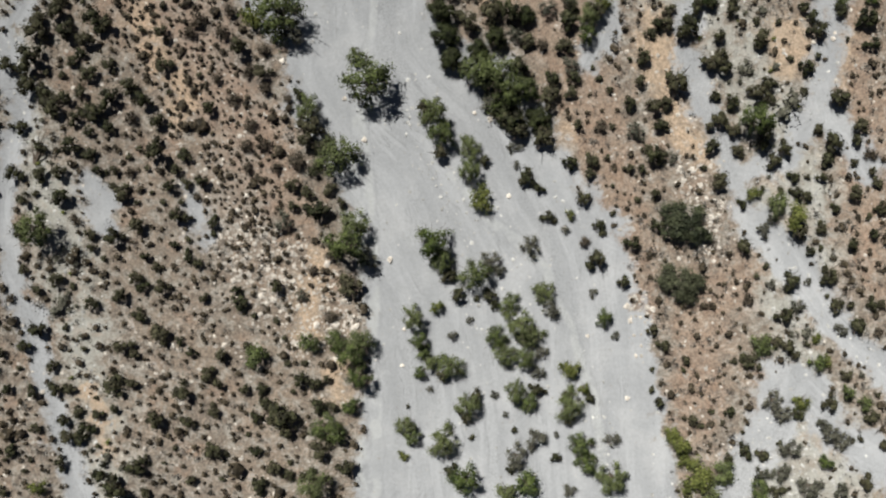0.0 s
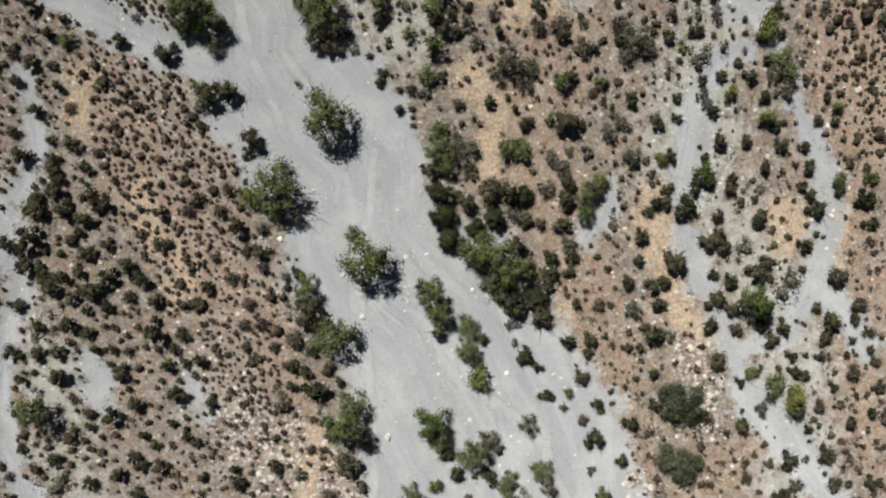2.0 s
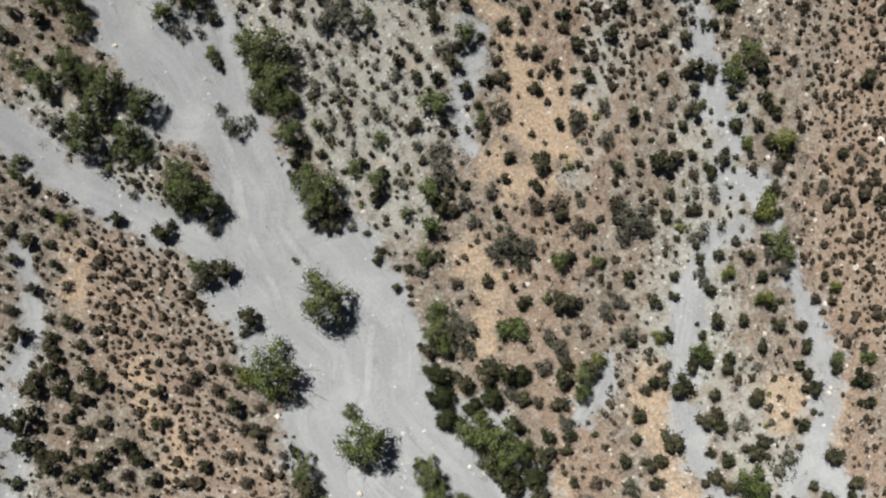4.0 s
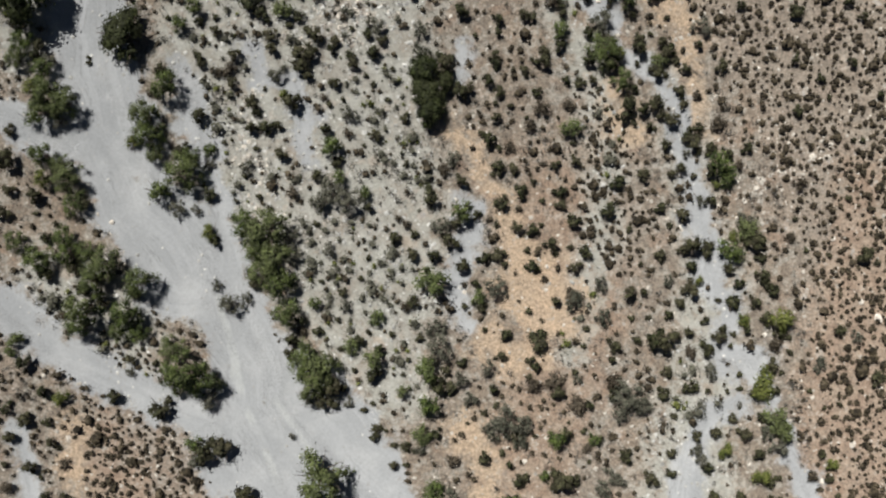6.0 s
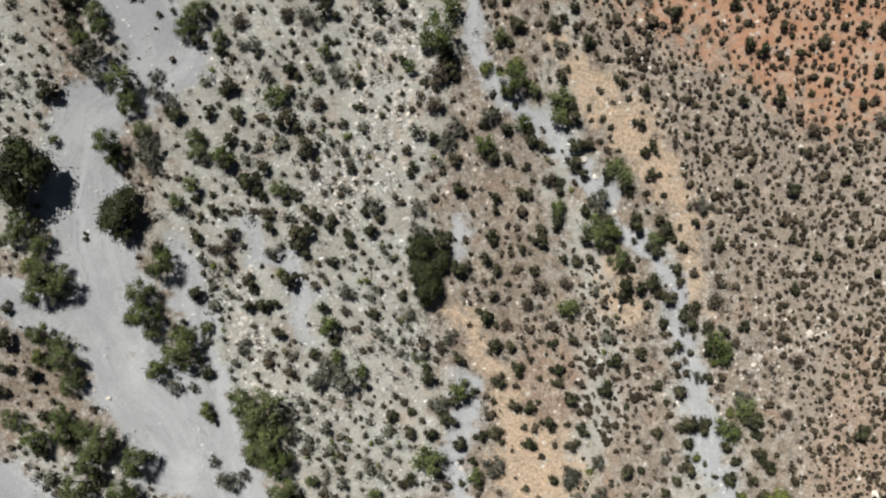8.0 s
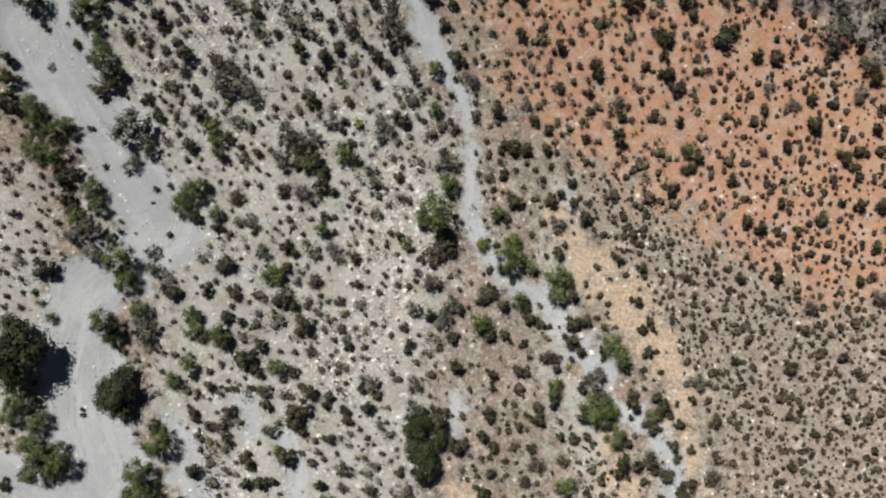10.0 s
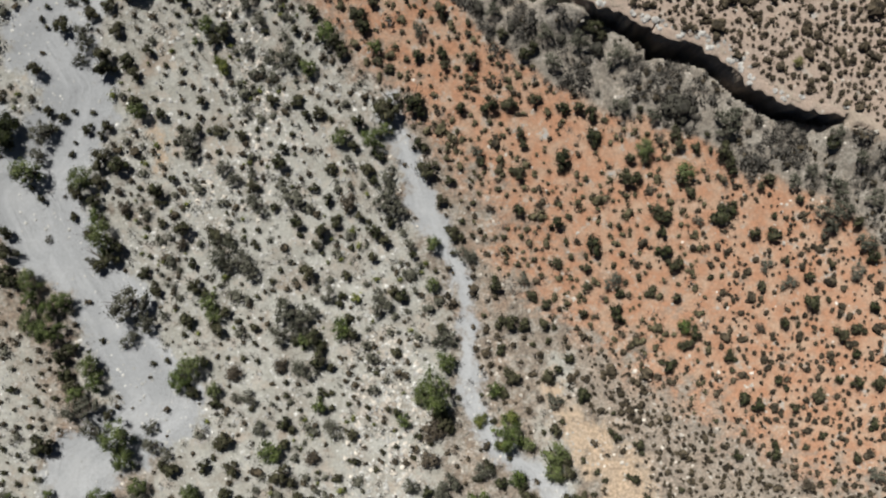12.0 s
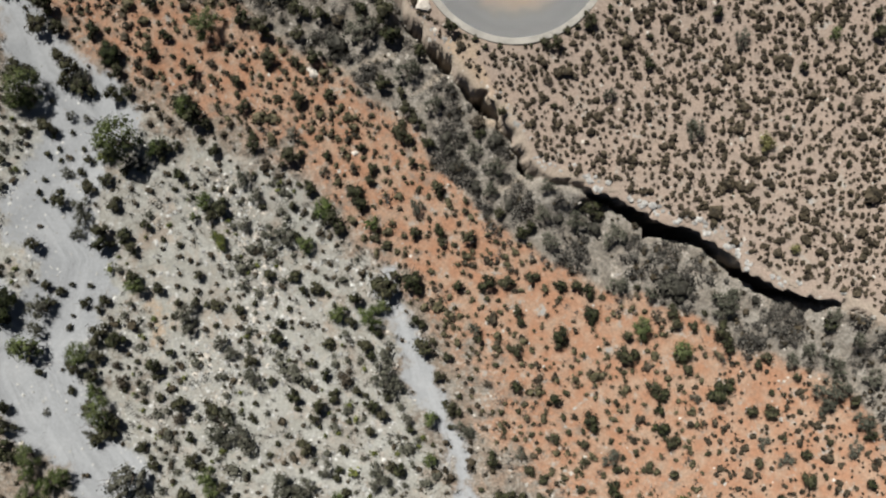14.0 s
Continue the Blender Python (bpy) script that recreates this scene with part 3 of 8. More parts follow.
def ground_fields(x, y):
    wx = x + 0.55 * lattice_noise(x, y, 2.1, 3) + 0.25 * lattice_noise(x, y, 0.8, 4)
    wy = y + 0.55 * lattice_noise(x, y, 2.1, 5) + 0.25 * lattice_noise(x, y, 0.8, 6)
    sand = np.full(np.shape(x), -50.0)
    for line in SAND_LINES:
        sand = np.maximum(sand, band(wx, wy, line)[0])
    ochre = np.full(np.shape(x), -50.0)
    for line in OCHRE_LINES:
        ochre = np.maximum(ochre, band(wx, wy, line)[0])
    red = np.maximum.reduce([band(wx, wy, line)[0] for line in RED_LINES])
    pink = np.maximum.reduce([band(wx, wy, line)[0] for line in PINK_LINES])
    pale = np.full(np.shape(x), -50.0)
    for line in PALE_LINES:
        pale = np.maximum(pale, band(wx, wy, line)[0])
    stony = np.full(np.shape(x), -50.0)
    for line in STONY_LINES:
        stony = np.maximum(stony, band(wx, wy, line)[0])
    brush = band(x + 0.8 * lattice_noise(x, y, 2.5, 21), y + 0.8 * lattice_noise(x, y, 2.5, 22), BRUSH_LINE)[0]
    dense = np.full(np.shape(x), -50.0)
    for line in DENSE_LINES:
        dense = np.maximum(dense, band(wx, wy, line)[0])
    gx = x + 0.28 * lattice_noise(x, y, 0.9, 14) + 0.14 * lattice_noise(x, y, 0.42, 16)
    gy = y + 0.28 * lattice_noise(x, y, 0.9, 15) + 0.14 * lattice_noise(x, y, 0.42, 17)
    cut, side = band(gx, gy, GULLY)
    width = cut + np.abs(side)
    under = cut + 0.4 * smooth(side, -0.05, 0.35) * smooth(width, 0.26, 0.42)
    paths = np.full(np.shape(x), -50.0)
    for line in PATH_LINES:
        paths = np.maximum(paths, band(x, y, line)[0])
    # heights
    slot = smooth(width, 0.19, 0.27)
    apart = 1.2 * np.maximum(0.0, np.maximum(np.abs(x) - 43, np.maximum(y - 127, -25 - y)))
    far = smooth(np.abs(x), 60, 160) + smooth(np.abs(y - 50), 110, 220)
    z = 0.10 * lattice_noise(x, y, 4.5, 7) + 0.22 * lattice_noise(x, y, 11.0, 8) + 0.035 * lattice_noise(x, y, 1.3, 9)
    z = z + 0.30 - 0.22 * smooth(sand, -1.0, 1.0) - 0.25 * smooth(sand, 0.0, 3)
    z = z - 1.2 * smooth(y, 66, 84) * (1 - smooth(side, -26, -10))
    z = z + 1.07 * smooth(side, -9, -1.0) + 2.4 * (slot * smooth(side, -0.25, 0.55) + (1 - slot) * smooth(side, -3.5 - apart, 0.6 + apart))
    # the slot is cut extra deep, so that its floor stays in shadow
    z = z - 7.5 * smooth(width, 0.20, 0.36) * smooth(under, -0.06, 0.16) - 1.0 * (1 - smooth(width, 0.20, 0.36)) * smooth(cut, -0.2, 0.12)
    z = z * (1 - 0.5 * np.clip(far, 0, 1)) + 9 * np.clip(far, 0, 2) * (0.5 + 0.5 * lattice_noise(x, y, 120.0, 11))
    # the bed of the reservoir is dug out
    z = z - 0.9 * (1 - smooth(np.hypot(x - TANK_X, y - TANK_Y), TANK_R - 0.5, TANK_R - 0.1))
    return z, sand, ochre, red, pale, stony, side, cut, brush, dense, paths, pink


def axis(stretches, reach):
    """Places along an axis: stretches of (from, to, step), then ever wider steps to the horizon."""
    inner = np.concatenate([np.arange(low, high - step / 2, step) for low, high, step in stretches])
    out, s = [], 0.3
    while sum(out) < reach:
        s *= 1.22
        out.append(s)
    return np.concatenate([(inner[0] - np.cumsum(out))[::-1], inner, inner[-1] + np.cumsum(out)])


GX = axis([(-41.0, 0.0, 0.36), (0.0, 42.0, 0.25)], 2500.0)
GY = axis([(-26.0, 92.6, 0.4), (92.6, 114.0, 0.19), (114.0, 128.0, 0.3)], 2500.0)
PX, PY = np.meshgrid(GX, GY)
GZ, F_SAND, F_OCHRE, F_RED, F_PALE, F_STONY, F_SIDE, F_CUT, F_BRUSH, F_DENSE, F_PATHS, F_PINK = ground_fields(PX, PY)


def at_ground(field, x, y):
    """A ground field at places, between the corners of the sheet."""
    i = np.clip(np.searchsorted(GX, x) - 1, 0, len(GX) - 2)
    j = np.clip(np.searchsorted(GY, y) - 1, 0, len(GY) - 2)
    u, v = (x - GX[i]) / (GX[i + 1] - GX[i]), (y - GY[j]) / (GY[j + 1] - GY[j])
    return (field[j, i] * (1 - u) + field[j, i + 1] * u) * (1 - v) + (field[j + 1, i] * (1 - u) + field[j + 1, i + 1] * u) * v


def water_run(x, y):
    """Across and along the channel that lies nearest, in metres."""
    best, across, along = np.full(np.shape(x), -1e9), np.zeros(np.shape(x)), np.zeros(np.shape(x))
    for k, line in enumerate(SAND_LINES):
        inside, side = band(x, y, line)
        way = math.atan2(line[-1][1] - line[0][1], line[-1][0] - line[0][0])
        here = inside > best
        best = np.where(here, inside, best)
        across = np.where(here, side + 37.0 * k, across)
        along = np.where(here, x * math.cos(way) + y * math.sin(way), along)
    return across, along


def build_ground():
    rows, cols = PX.shape
    index = np.arange(rows * cols).reshape(rows, cols)
    quads = np.stack([index[:-1, :-1], index[:-1, 1:], index[1:, 1:], index[1:, :-1]], -1).reshape(-1, 4)
    mesh = array_mesh("ground", np.stack([PX, PY, GZ], -1).reshape(-1, 3), quads, SOIL)

    def paint(name, *fields):
        layer = mesh.attributes.new(name, "FLOAT_COLOR", "POINT")
        data = np.ones((rows * cols, 4), np.float32)
        for k, field in enumerate(fields):
            data[:, k] = field.ravel()
        layer.data.foreach_set("color", data.ravel())

    paint("soil", smooth(F_SAND, -1.5, 1.2), smooth(F_OCHRE, -1.6, 1.6), smooth(F_RED, -3.5, 4.5) * (1 - smooth(F_BRUSH, -0.8, 0.8)) * (F_SIDE < 0))
    paint("cover", smooth(F_PALE, -2.5, 2.5), smooth(F_STONY, -1.0, 1.0), np.maximum(smooth(F_SIDE, -0.1, 0.3), 0.42 * smooth(F_DENSE, -2.0, 1.0) * (PX < 0)))
    paint("strip", smooth(F_BRUSH, -0.8, 0.8) * (F_SIDE < 0.1), np.maximum(smooth(F_SIDE, 0.0, 0.3) * (1 - smooth(F_SIDE, 0.5, 1.3)), smooth(F_PATHS, -0.25, 0.15)), smooth(F_DENSE, -1.5, 1.5) * (PX > 0))
    track = np.maximum.reduce([band(PX + 0.25 * lattice_noise(PX, PY, 1.6, 24), PY, line)[0] for line in TRACK_LINES])
    paint("run", *water_run(PX, PY), smooth(F_PINK, -2.5, 2.0), smooth(track, -0.4, 0.3))
    mesh.polygons.foreach_set("use_smooth", [True] * len(mesh.polygons))
    tagged(new("ground", mesh), "stony brown desert soil with grey sandy river wash", "ground", kind="structure")


build_ground()


# ---- plants ----
def leaves(seed, lobes, count, leaf, flat=0.75, base=0.12, core=0.4, heart=0.6):
    """A crown of radius about 1: many small leaf sprays round some uneven lobes. lobes: x, y, z, radius."""
    rng = np.random.RandomState(seed)
    lobes = np.asarray(lobes)
    share = lobes[:, 3] ** 2
    pick = rng.choice(len(lobes), count, p=share / share.sum())
    way = rng.normal(size=(count, 3))
    way[:, 2] = np.abs(way[:, 2]) * 1.1 - 0.35
    way /= np.linalg.norm(way, axis=1)[:, None]
    reach = lobes[pick, 3] * (core + (1.05 - core) * rng.uniform(size=count) ** 0.6) * (1 + 0.16 * rng.normal(size=count))
    reach *= np.where(rng.uniform(size=count) < 0.10, rng.uniform(1.1, 1.5, count), 1.0)
    middle = lobes[pick, :3] + way * reach[:, None] * np.array([1, 1, flat])
    middle[:, 2] = np.maximum(middle[:, 2], base * rng.uniform(0.4, 1.2, count))
    # leaves face outwards from their lobe and from the whole crown
    out = middle - np.array([0, 0, 0.3])
    out /= np.maximum(np.linalg.norm(out, axis=1), 0.05)[:, None]
    normal = 0.6 * way + 0.7 * out + rng.normal(size=(count, 3)) * 0.3
    normal /= np.linalg.norm(normal, axis=1)[:, None]
    along = np.cross(normal, rng.normal(size=(count, 3)))
    along /= np.linalg.norm(along, axis=1)[:, None]
    across = np.cross(normal, along)
    size = leaf * rng.uniform(0.6, 1.35, count)[:, None]
    tip = 0.25 * size * normal
    verts = np.stack([middle - along * size * 0.62, middle + across * size * 0.36 + tip,
                      middle + along * size * 0.62, middle - across * size * 0.36 + tip], 1).reshape(-1, 3)
    # the thick inner foliage of each lobe
    inner = []
    for x, y, z, r in lobes if heart else ():
        turn, rings = rng.uniform(0, 6.283), []
        for tilt in (-0.35, 0.45, 1.15):
            flare = heart * r * math.cos(tilt)
            rings.append([(x + flare * math.cos(turn + k * 1.2566) * rng.uniform(0.75, 1.2), y + flare * math.sin(turn + k * 1.2566) * rng.uniform(0.75, 1.2),
                           max(z + heart * r * math.sin(tilt) * flat, 0.03)) for k in range(5)])
        for one, two in zip(rings, rings[1:]):
            for k in range(5):
                inner.append((one[k], one[(k + 1) % 5], two[(k + 1) % 5], two[k]))
        top = rings[-1]
        inner.append((top[0], top[1], top[2], top[3]))
        inner.append((top[3], top[4], top[0], top[3]))
    if inner:
        inner[-1:] = []
        verts = np.concatenate([verts, np.array(inner).reshape(-1, 3)])
    return verts, np.arange(len(verts)).reshape(-1, 4)


def limbs(seed, ends, thick):
    """Tapered limbs from the foot to the given ends, four-sided, each bent once."""
    rng = np.random.RandomState(seed)
    verts, quads = [], []
    for k in range(4):
        a = math.pi / 2 * k + 0.4
        verts.append((1.6 * thick * math.cos(a), 1.6 * thick * math.sin(a), -0.12))
    for end in ends:
        end = Vector(end)
        bend = end * 0.45 + Vector(rng.normal(size=3) * 0.07) + Vector((0, 0, 0.08))
        first = len(verts)
        for spot, w in ((bend, thick * 0.65), (end, thick * 0.2)):
            for k in range(4):
                a = math.pi / 2 * k + 0.4
                verts.append((spot.x + w * math.cos(a), spot.y + w * math.sin(a), spot.z))
        for k in range(4):
            n = (k + 1) % 4
            quads.append((k, n, first + n, first + k))
            quads.append((first + k, first + n, first + 4 + n, first + 4 + k))
    return np.array(verts), np.array(quads)


def lobe_set(seed, count, spread, low, high, size):
    rng = np.random.RandomState(seed)
    rows = []
    for k in range(count):
        a = 2 * math.pi * (k * 0.618 + rng.uniform(-0.1, 0.1))
        d = spread * math.sqrt((k + 0.4) / count) * rng.uniform(0.8, 1.12)
        rows.append((d * math.cos(a), d * math.sin(a), low + (high - low) * (1 - (d / max(spread, 0.01)) ** 2) * rng.uniform(0.7, 1.1), size * rng.uniform(0.75, 1.25)))
    return rows


KINDS = {}


def make_kind(kind, variants, leaf_mat, count, leaf, lobes, spread, low, high, size, thick, twigs=0, flat=0.75, heart=0.55):
    """Some crowns and stems of one kind, to be shared by all plants of that kind."""
    made = []
    for v in range(variants):
        seed = 100 * len(KINDS) + v + 7
        rows = lobe_set(seed, lobes + v % 3, spread, low, high, size)
        rng = np.random.RandomState(seed + 50)
        stretch = np.array([rng.uniform(0.86, 1.14), rng.uniform(0.86, 1.14), 1.0])
        verts, quads = leaves(seed, rows, count, leaf, flat, heart=heart)
        crown = array_mesh(kind + "_crown", verts * stretch, quads, leaf_mat)
        ends = [(r[0] * stretch[0], r[1] * stretch[1], r[2] + r[3] * 0.3) for r in rows[:5]]
        for k in range(twigs):
            a, d = rng.uniform(0, 2 * math.pi), rng.uniform(0.5, 1.02)
            ends.append((d * math.cos(a), d * math.sin(a), rng.uniform(low, high) + 0.12))
        verts, quads = limbs(seed + 1, ends, thick)
        made.append((crown, array_mesh(kind + "_stem", verts, quads, BARK)))
    KINDS[kind] = made


make_kind("tree", 9, LEAF_TREE, 1600, 0.074, 18, 0.82, 0.30, 1.15, 0.24, 0.022, 16, 0.85, 0.40)
make_kind("dark", 10, LEAF_SHRUB, 250, 0.125, 6, 0.58, 0.34, 1.05, 0.36, 0.05, 3, 0.9, 0.66)
make_kind("green", 5, LEAF_FRESH, 600, 0.10, 8, 0.64, 0.36, 1.0, 0.32, 0.05, 4, 0.85, 0.5)
make_kind("grey", 6, LEAF_GREY, 520, 0.09, 9, 0.74, 0.30, 0.90, 0.27, 0.02, 8, 0.85, 0.52)
make_kind("dry", 6, LEAF_DRY, 240, 0.15, 6, 0.60, 0.30, 0.75, 0.34, 0.03, 8, 0.85, 0.5)
make_kind("thorn", 3, LEAF_THORN, 3200, 0.065, 22, 0.82, 0.40, 0.72, 0.24, 0.04, 0, 0.9, 0.6)
make_kind("big", 6, LEAF_BIG, 2200, 0.085, 17, 0.74, 0.42, 1.05, 0.30, 0.05, 4, 0.85, 0.68)
make_kind("olive", 6, LEAF_TREE, 480, 0.105, 8, 0.66, 0.34, 1.05, 0.33, 0.045, 6, 0.85, 0.5)

make_kind("yellow", 2, LEAF_YELLOW, 420, 0.11, 7, 0.60, 0.30, 0.80, 0.34, 0.04, 4, 0.85, 0.5)

PLANT_NAMES = {
    "yellow": ("pale_bush", "stem", "crown", "pale yellow bush on the tan scrub plain", "bush"),
    "big": ("large_tree", "trunk", "crown", "large dense dark green tree with rounded crown", "tree"),
    "olive": ("olive_bush", "stem", "crown", "olive-green open bush on sandy soil", "bush"),
    "tree": ("tree", "trunk", "crown", "olive-green thorn tree on the river sand", "tree"),
    "dark": ("shrub", "stem", "crown", "dark green rounded desert shrub on stony soil", "shrub"),
    "green": ("bush", "stem", "crown", "fresh yellow-green bush beside the sandy channel", "bush"),
    "grey": ("brush_clump", "stem", "foliage", "grey half-leafless brush on pale gravel", "brush"),
    "dry": ("dry_shrub", "stem", "foliage", "small brownish half-dry desert shrub", "shrub"),
    "thorn": ("thicket", "stem", "crown", "wide dense dark green thicket on brown soil", "bush"),
}
FIRST = {}


def habitat(x, y):
    """The name and label of a dark shrub by the soil that it stands on."""
    if at_ground(F_SIDE, x, y) > 0.2:
        return "plain_bush", "dark rounded bush on the tan scrub plain"
    if at_ground(F_BRUSH, x, y) > 0:
        return "gully_shrub", "dark green shrub among grey dead brush"
    if at_ground(F_RED, x, y) > 0:
        return "slope_shrub", "dark green rounded shrub on red sandy soil"
    if at_ground(F_SAND, x, y) > -0.3:
        return "channel_shrub", "dark green shrub on grey channel sand"
    if at_ground(F_PALE, x, y) > 0:
        return "gravel_shrub", "dark green shrub on pale stony gravel"
    if x < 0:
        return "hillside_shrub", "dark rounded shrub on stony brown hillside"
    return "shrub", "dark green rounded desert shrub on brown soil"


PLANTED = []
# how far the outermost twigs reach past the dense part of a crown
PLANT_SPREAD = {"tree": 1.12, "dark": 1.14, "green": 1.15, "grey": 1.12, "dry": 1.15, "thorn": 1.08, "big": 1.06, "olive": 1.15, "yellow": 1.1}


def plant(kind, x, y, radius, place=""):
    """A plant of that kind and crown radius, rooted in the ground at x, y."""
    rng = random.Random(round(x * 131 + y * 977, 1))
    z = float(at_ground(GZ, x, y))
    name, stem_name, crown_name, label, category = PLANT_NAMES[kind]
    turn = rng.uniform(0, 360)
    tall = rng.uniform(0.95, 1.4)
    radius *= PLANT_SPREAD[kind]
    if kind == "tree":
        tall *= min(1.25, 0.75 + 0.25 * radius)
    if kind == "dark":
        name, label = habitat(x, y)
    key = (kind, rng.randrange(len(KINDS[kind])), label)
    m = pose(x, y, z, 0, 0, turn)
    if key not in FIRST:
        crown, stem = KINDS[kind][key[1]]
        base = new(name)
        base.empty_display_size = 0.2
        part(stem_name, stem, base, "thin grey-brown branches")
        part(crown_name, crown, base)
        tagged(base, label, category, PLANT_NAMES[kind][4] + " " + "plants")
        base.matrix_basis = m
        FIRST[key] = ob = base
    else:
        ob = copy_thing(FIRST[key], m)
    ob.scale = (radius * rng.uniform(0.86, 1.16), radius * rng.uniform(0.86, 1.16), radius * tall)
    if kind == "thorn":
        ob.rotation_euler = (0, 0, radians(-14))
        ob.scale = (radius * 1.16, radius * 0.9, radius)
    if place:
        ob["group"] = category + " of the " + place
    PLANTED.append((x, y, radius))
    return ob


SMALL = []


def low(x, y, r):
    """A small shrub of the joined undergrowth."""
    SMALL.append((x, y, r))
    PLANTED.append((x, y, r))


for x, y, r in (
    (-0.12, 18.56, 1.28), (0.16, 16.70, 1.45), (0.69, 14.96, 1.20), (2.60, 15.81, 0.85), (4.12, 16.59, 1.03), (6.34, 18.37, 1.03),
    (4.15, 18.89, 0.85), (4.81, 10.91, 1.11), (7.50, 10.21, 0.94), (3.32, 13.12, 1.20),
):
    plant("big", x, y, r, "lower wash")
for x, y, r in (
    (-25.00, 113.92, 1.11),
):
    plant("big", x, y, r, "upper wash")
for x, y, r in (
    (-24.01, 106.81, 2.07), (-31.96, 111.08, 1.73), (-17.17, 115.86, 1.27), (-31.43, 110.17, 1.15),
):
    plant("tree", x, y, r, "upper wash")
for x, y, r in (
    (-30.93, 116.26, 1.14), (-30.34, 117.67, 1.14), (-29.31, 116.00, 0.83), (-26.55, 115.74, 0.78), (-32.80, 112.79, 0.93), (-27.43, 111.20, 1.14),
    (-28.29, 112.90, 1.03), (-24.87, 110.61, 0.93), (-23.63, 110.91, 0.72), (-18.31, 108.94, 1.35), (-19.23, 109.92, 1.03), (-30.33, 108.11, 0.83),
    (-21.84, 114.08, 0.72), (-24.51, 112.43, 0.72), (-14.37, 116.71, 0.93), (-12.81, 115.73, 1.03), (-12.23, 113.37, 0.83), (-18.38, 112.26, 0.83),
    (-28.86, 111.80, 0.83), (-13.53, 106.62, 0.78), (-16.73, 105.97, 0.72), (-14.86, 111.53, 0.72), (-14.33, 109.52, 0.72), (-20.87, 106.25, 0.93),
    (-20.76, 115.17, 0.62), (-19.49, 104.18, 0.62), (-25.47, 103.77, 0.72), (-26.94, 103.11, 0.72), (-29.43, 102.01, 1.03), (-24.76, 101.73, 0.72),
):
    plant("dark", x, y, r, "upper wash")
for x, y, r in (
    (-30.33, 18.87, 1.06), (-31.86, 17.44, 1.18), (-29.66, 17.18, 1.06), (-27.45, 17.99, 1.06), (-26.49, 17.77, 0.83), (-28.14, 16.56, 0.83),
    (-32.39, 14.96, 1.30), (-28.58, 15.52, 0.65), (-34.40, 14.49, 0.83), (-29.25, 14.85, 0.59), (-26.33, 14.49, 0.71), (-22.01, 14.50, 0.88),
    (-27.89, 13.87, 0.83), (-32.62, 12.89, 1.06), (-24.75, 12.84, 0.94), (-31.49, 12.42, 0.83), (-29.71, 11.97, 0.77), (-26.29, 11.82, 1.06),
    (-28.59, 12.40, 0.65), (-23.52, 11.74, 0.88), (-30.79, 11.32, 1.18), (-27.65, 10.85, 1.00), (-29.05, 10.31, 0.65), (-22.54, 10.04, 0.77),
    (-33.38, 9.64, 0.77), (-26.34, 9.59, 0.65), (-27.91, 9.40, 0.59), (-18.44, 11.06, 0.83), (-31.82, 8.09, 0.71), (-29.30, 8.20, 1.06),
):
    plant("dark", x, y, r, "lower wash")
for x, y, r in (
    (-27.90, 7.50, 0.71),
):
    plant("dark", x, y, r, "lower wash")
for x, y, r in (
    (-31.29, 13.97, 0.54), (-30.08, 13.74, 0.54), (-34.37, 9.76, 0.42),
):
    low(x, y, r)
for x, y, r in (
    (-22.51, 7.75, 1.18), (-20.31, 7.28, 0.83), (-33.76, 5.95, 0.88), (-31.78, 5.85, 0.78), (-30.19, 6.02, 0.72), (-27.24, 6.23, 0.52),
    (-25.90, 6.23, 0.52), (-20.99, 6.23, 0.57), (-21.43, 5.05, 0.72), (-20.23, 5.18, 0.62), (-19.06, 5.41, 0.78), (-29.94, 4.17, 0.93),
    (-33.09, 3.93, 0.72), (-25.20, 4.40, 0.93), (-24.14, 1.85, 0.78), (-25.91, 0.99, 1.03), (-18.11, 2.15, 0.72), (-21.00, 2.69, 0.72),
    (-20.28, 2.45, 0.57), (-33.46, 1.10, 0.52), (-27.91, 1.25, 0.62), (-21.27, 0.35, 0.57), (-27.70, 0.12, 0.52), (-22.09, 16.98, 0.83),
):
    plant("dark", x, y, r, "lower wash")
for x, y, r in (
    (-24.80, 7.26, 0.48), (-23.99, 7.93, 0.48), (-23.37, 6.36, 0.48), (-26.59, 6.13, 0.42), (-32.13, 4.35, 0.48), (-26.14, 5.02, 0.48),
    (-23.11, 4.47, 0.32), (-22.14, 3.69, 0.48), (-20.71, 3.69, 0.48), (-24.14, 3.68, 0.42), (-18.18, 1.23, 0.48), (-20.15, 0.78, 0.48),
    (-23.82, 17.31, 0.54), (-22.11, 19.31, 0.54), (-21.68, 12.39, 0.48), (-19.21, 13.73, 0.48), (-21.45, 9.84, 0.42),
):
    low(x, y, r)
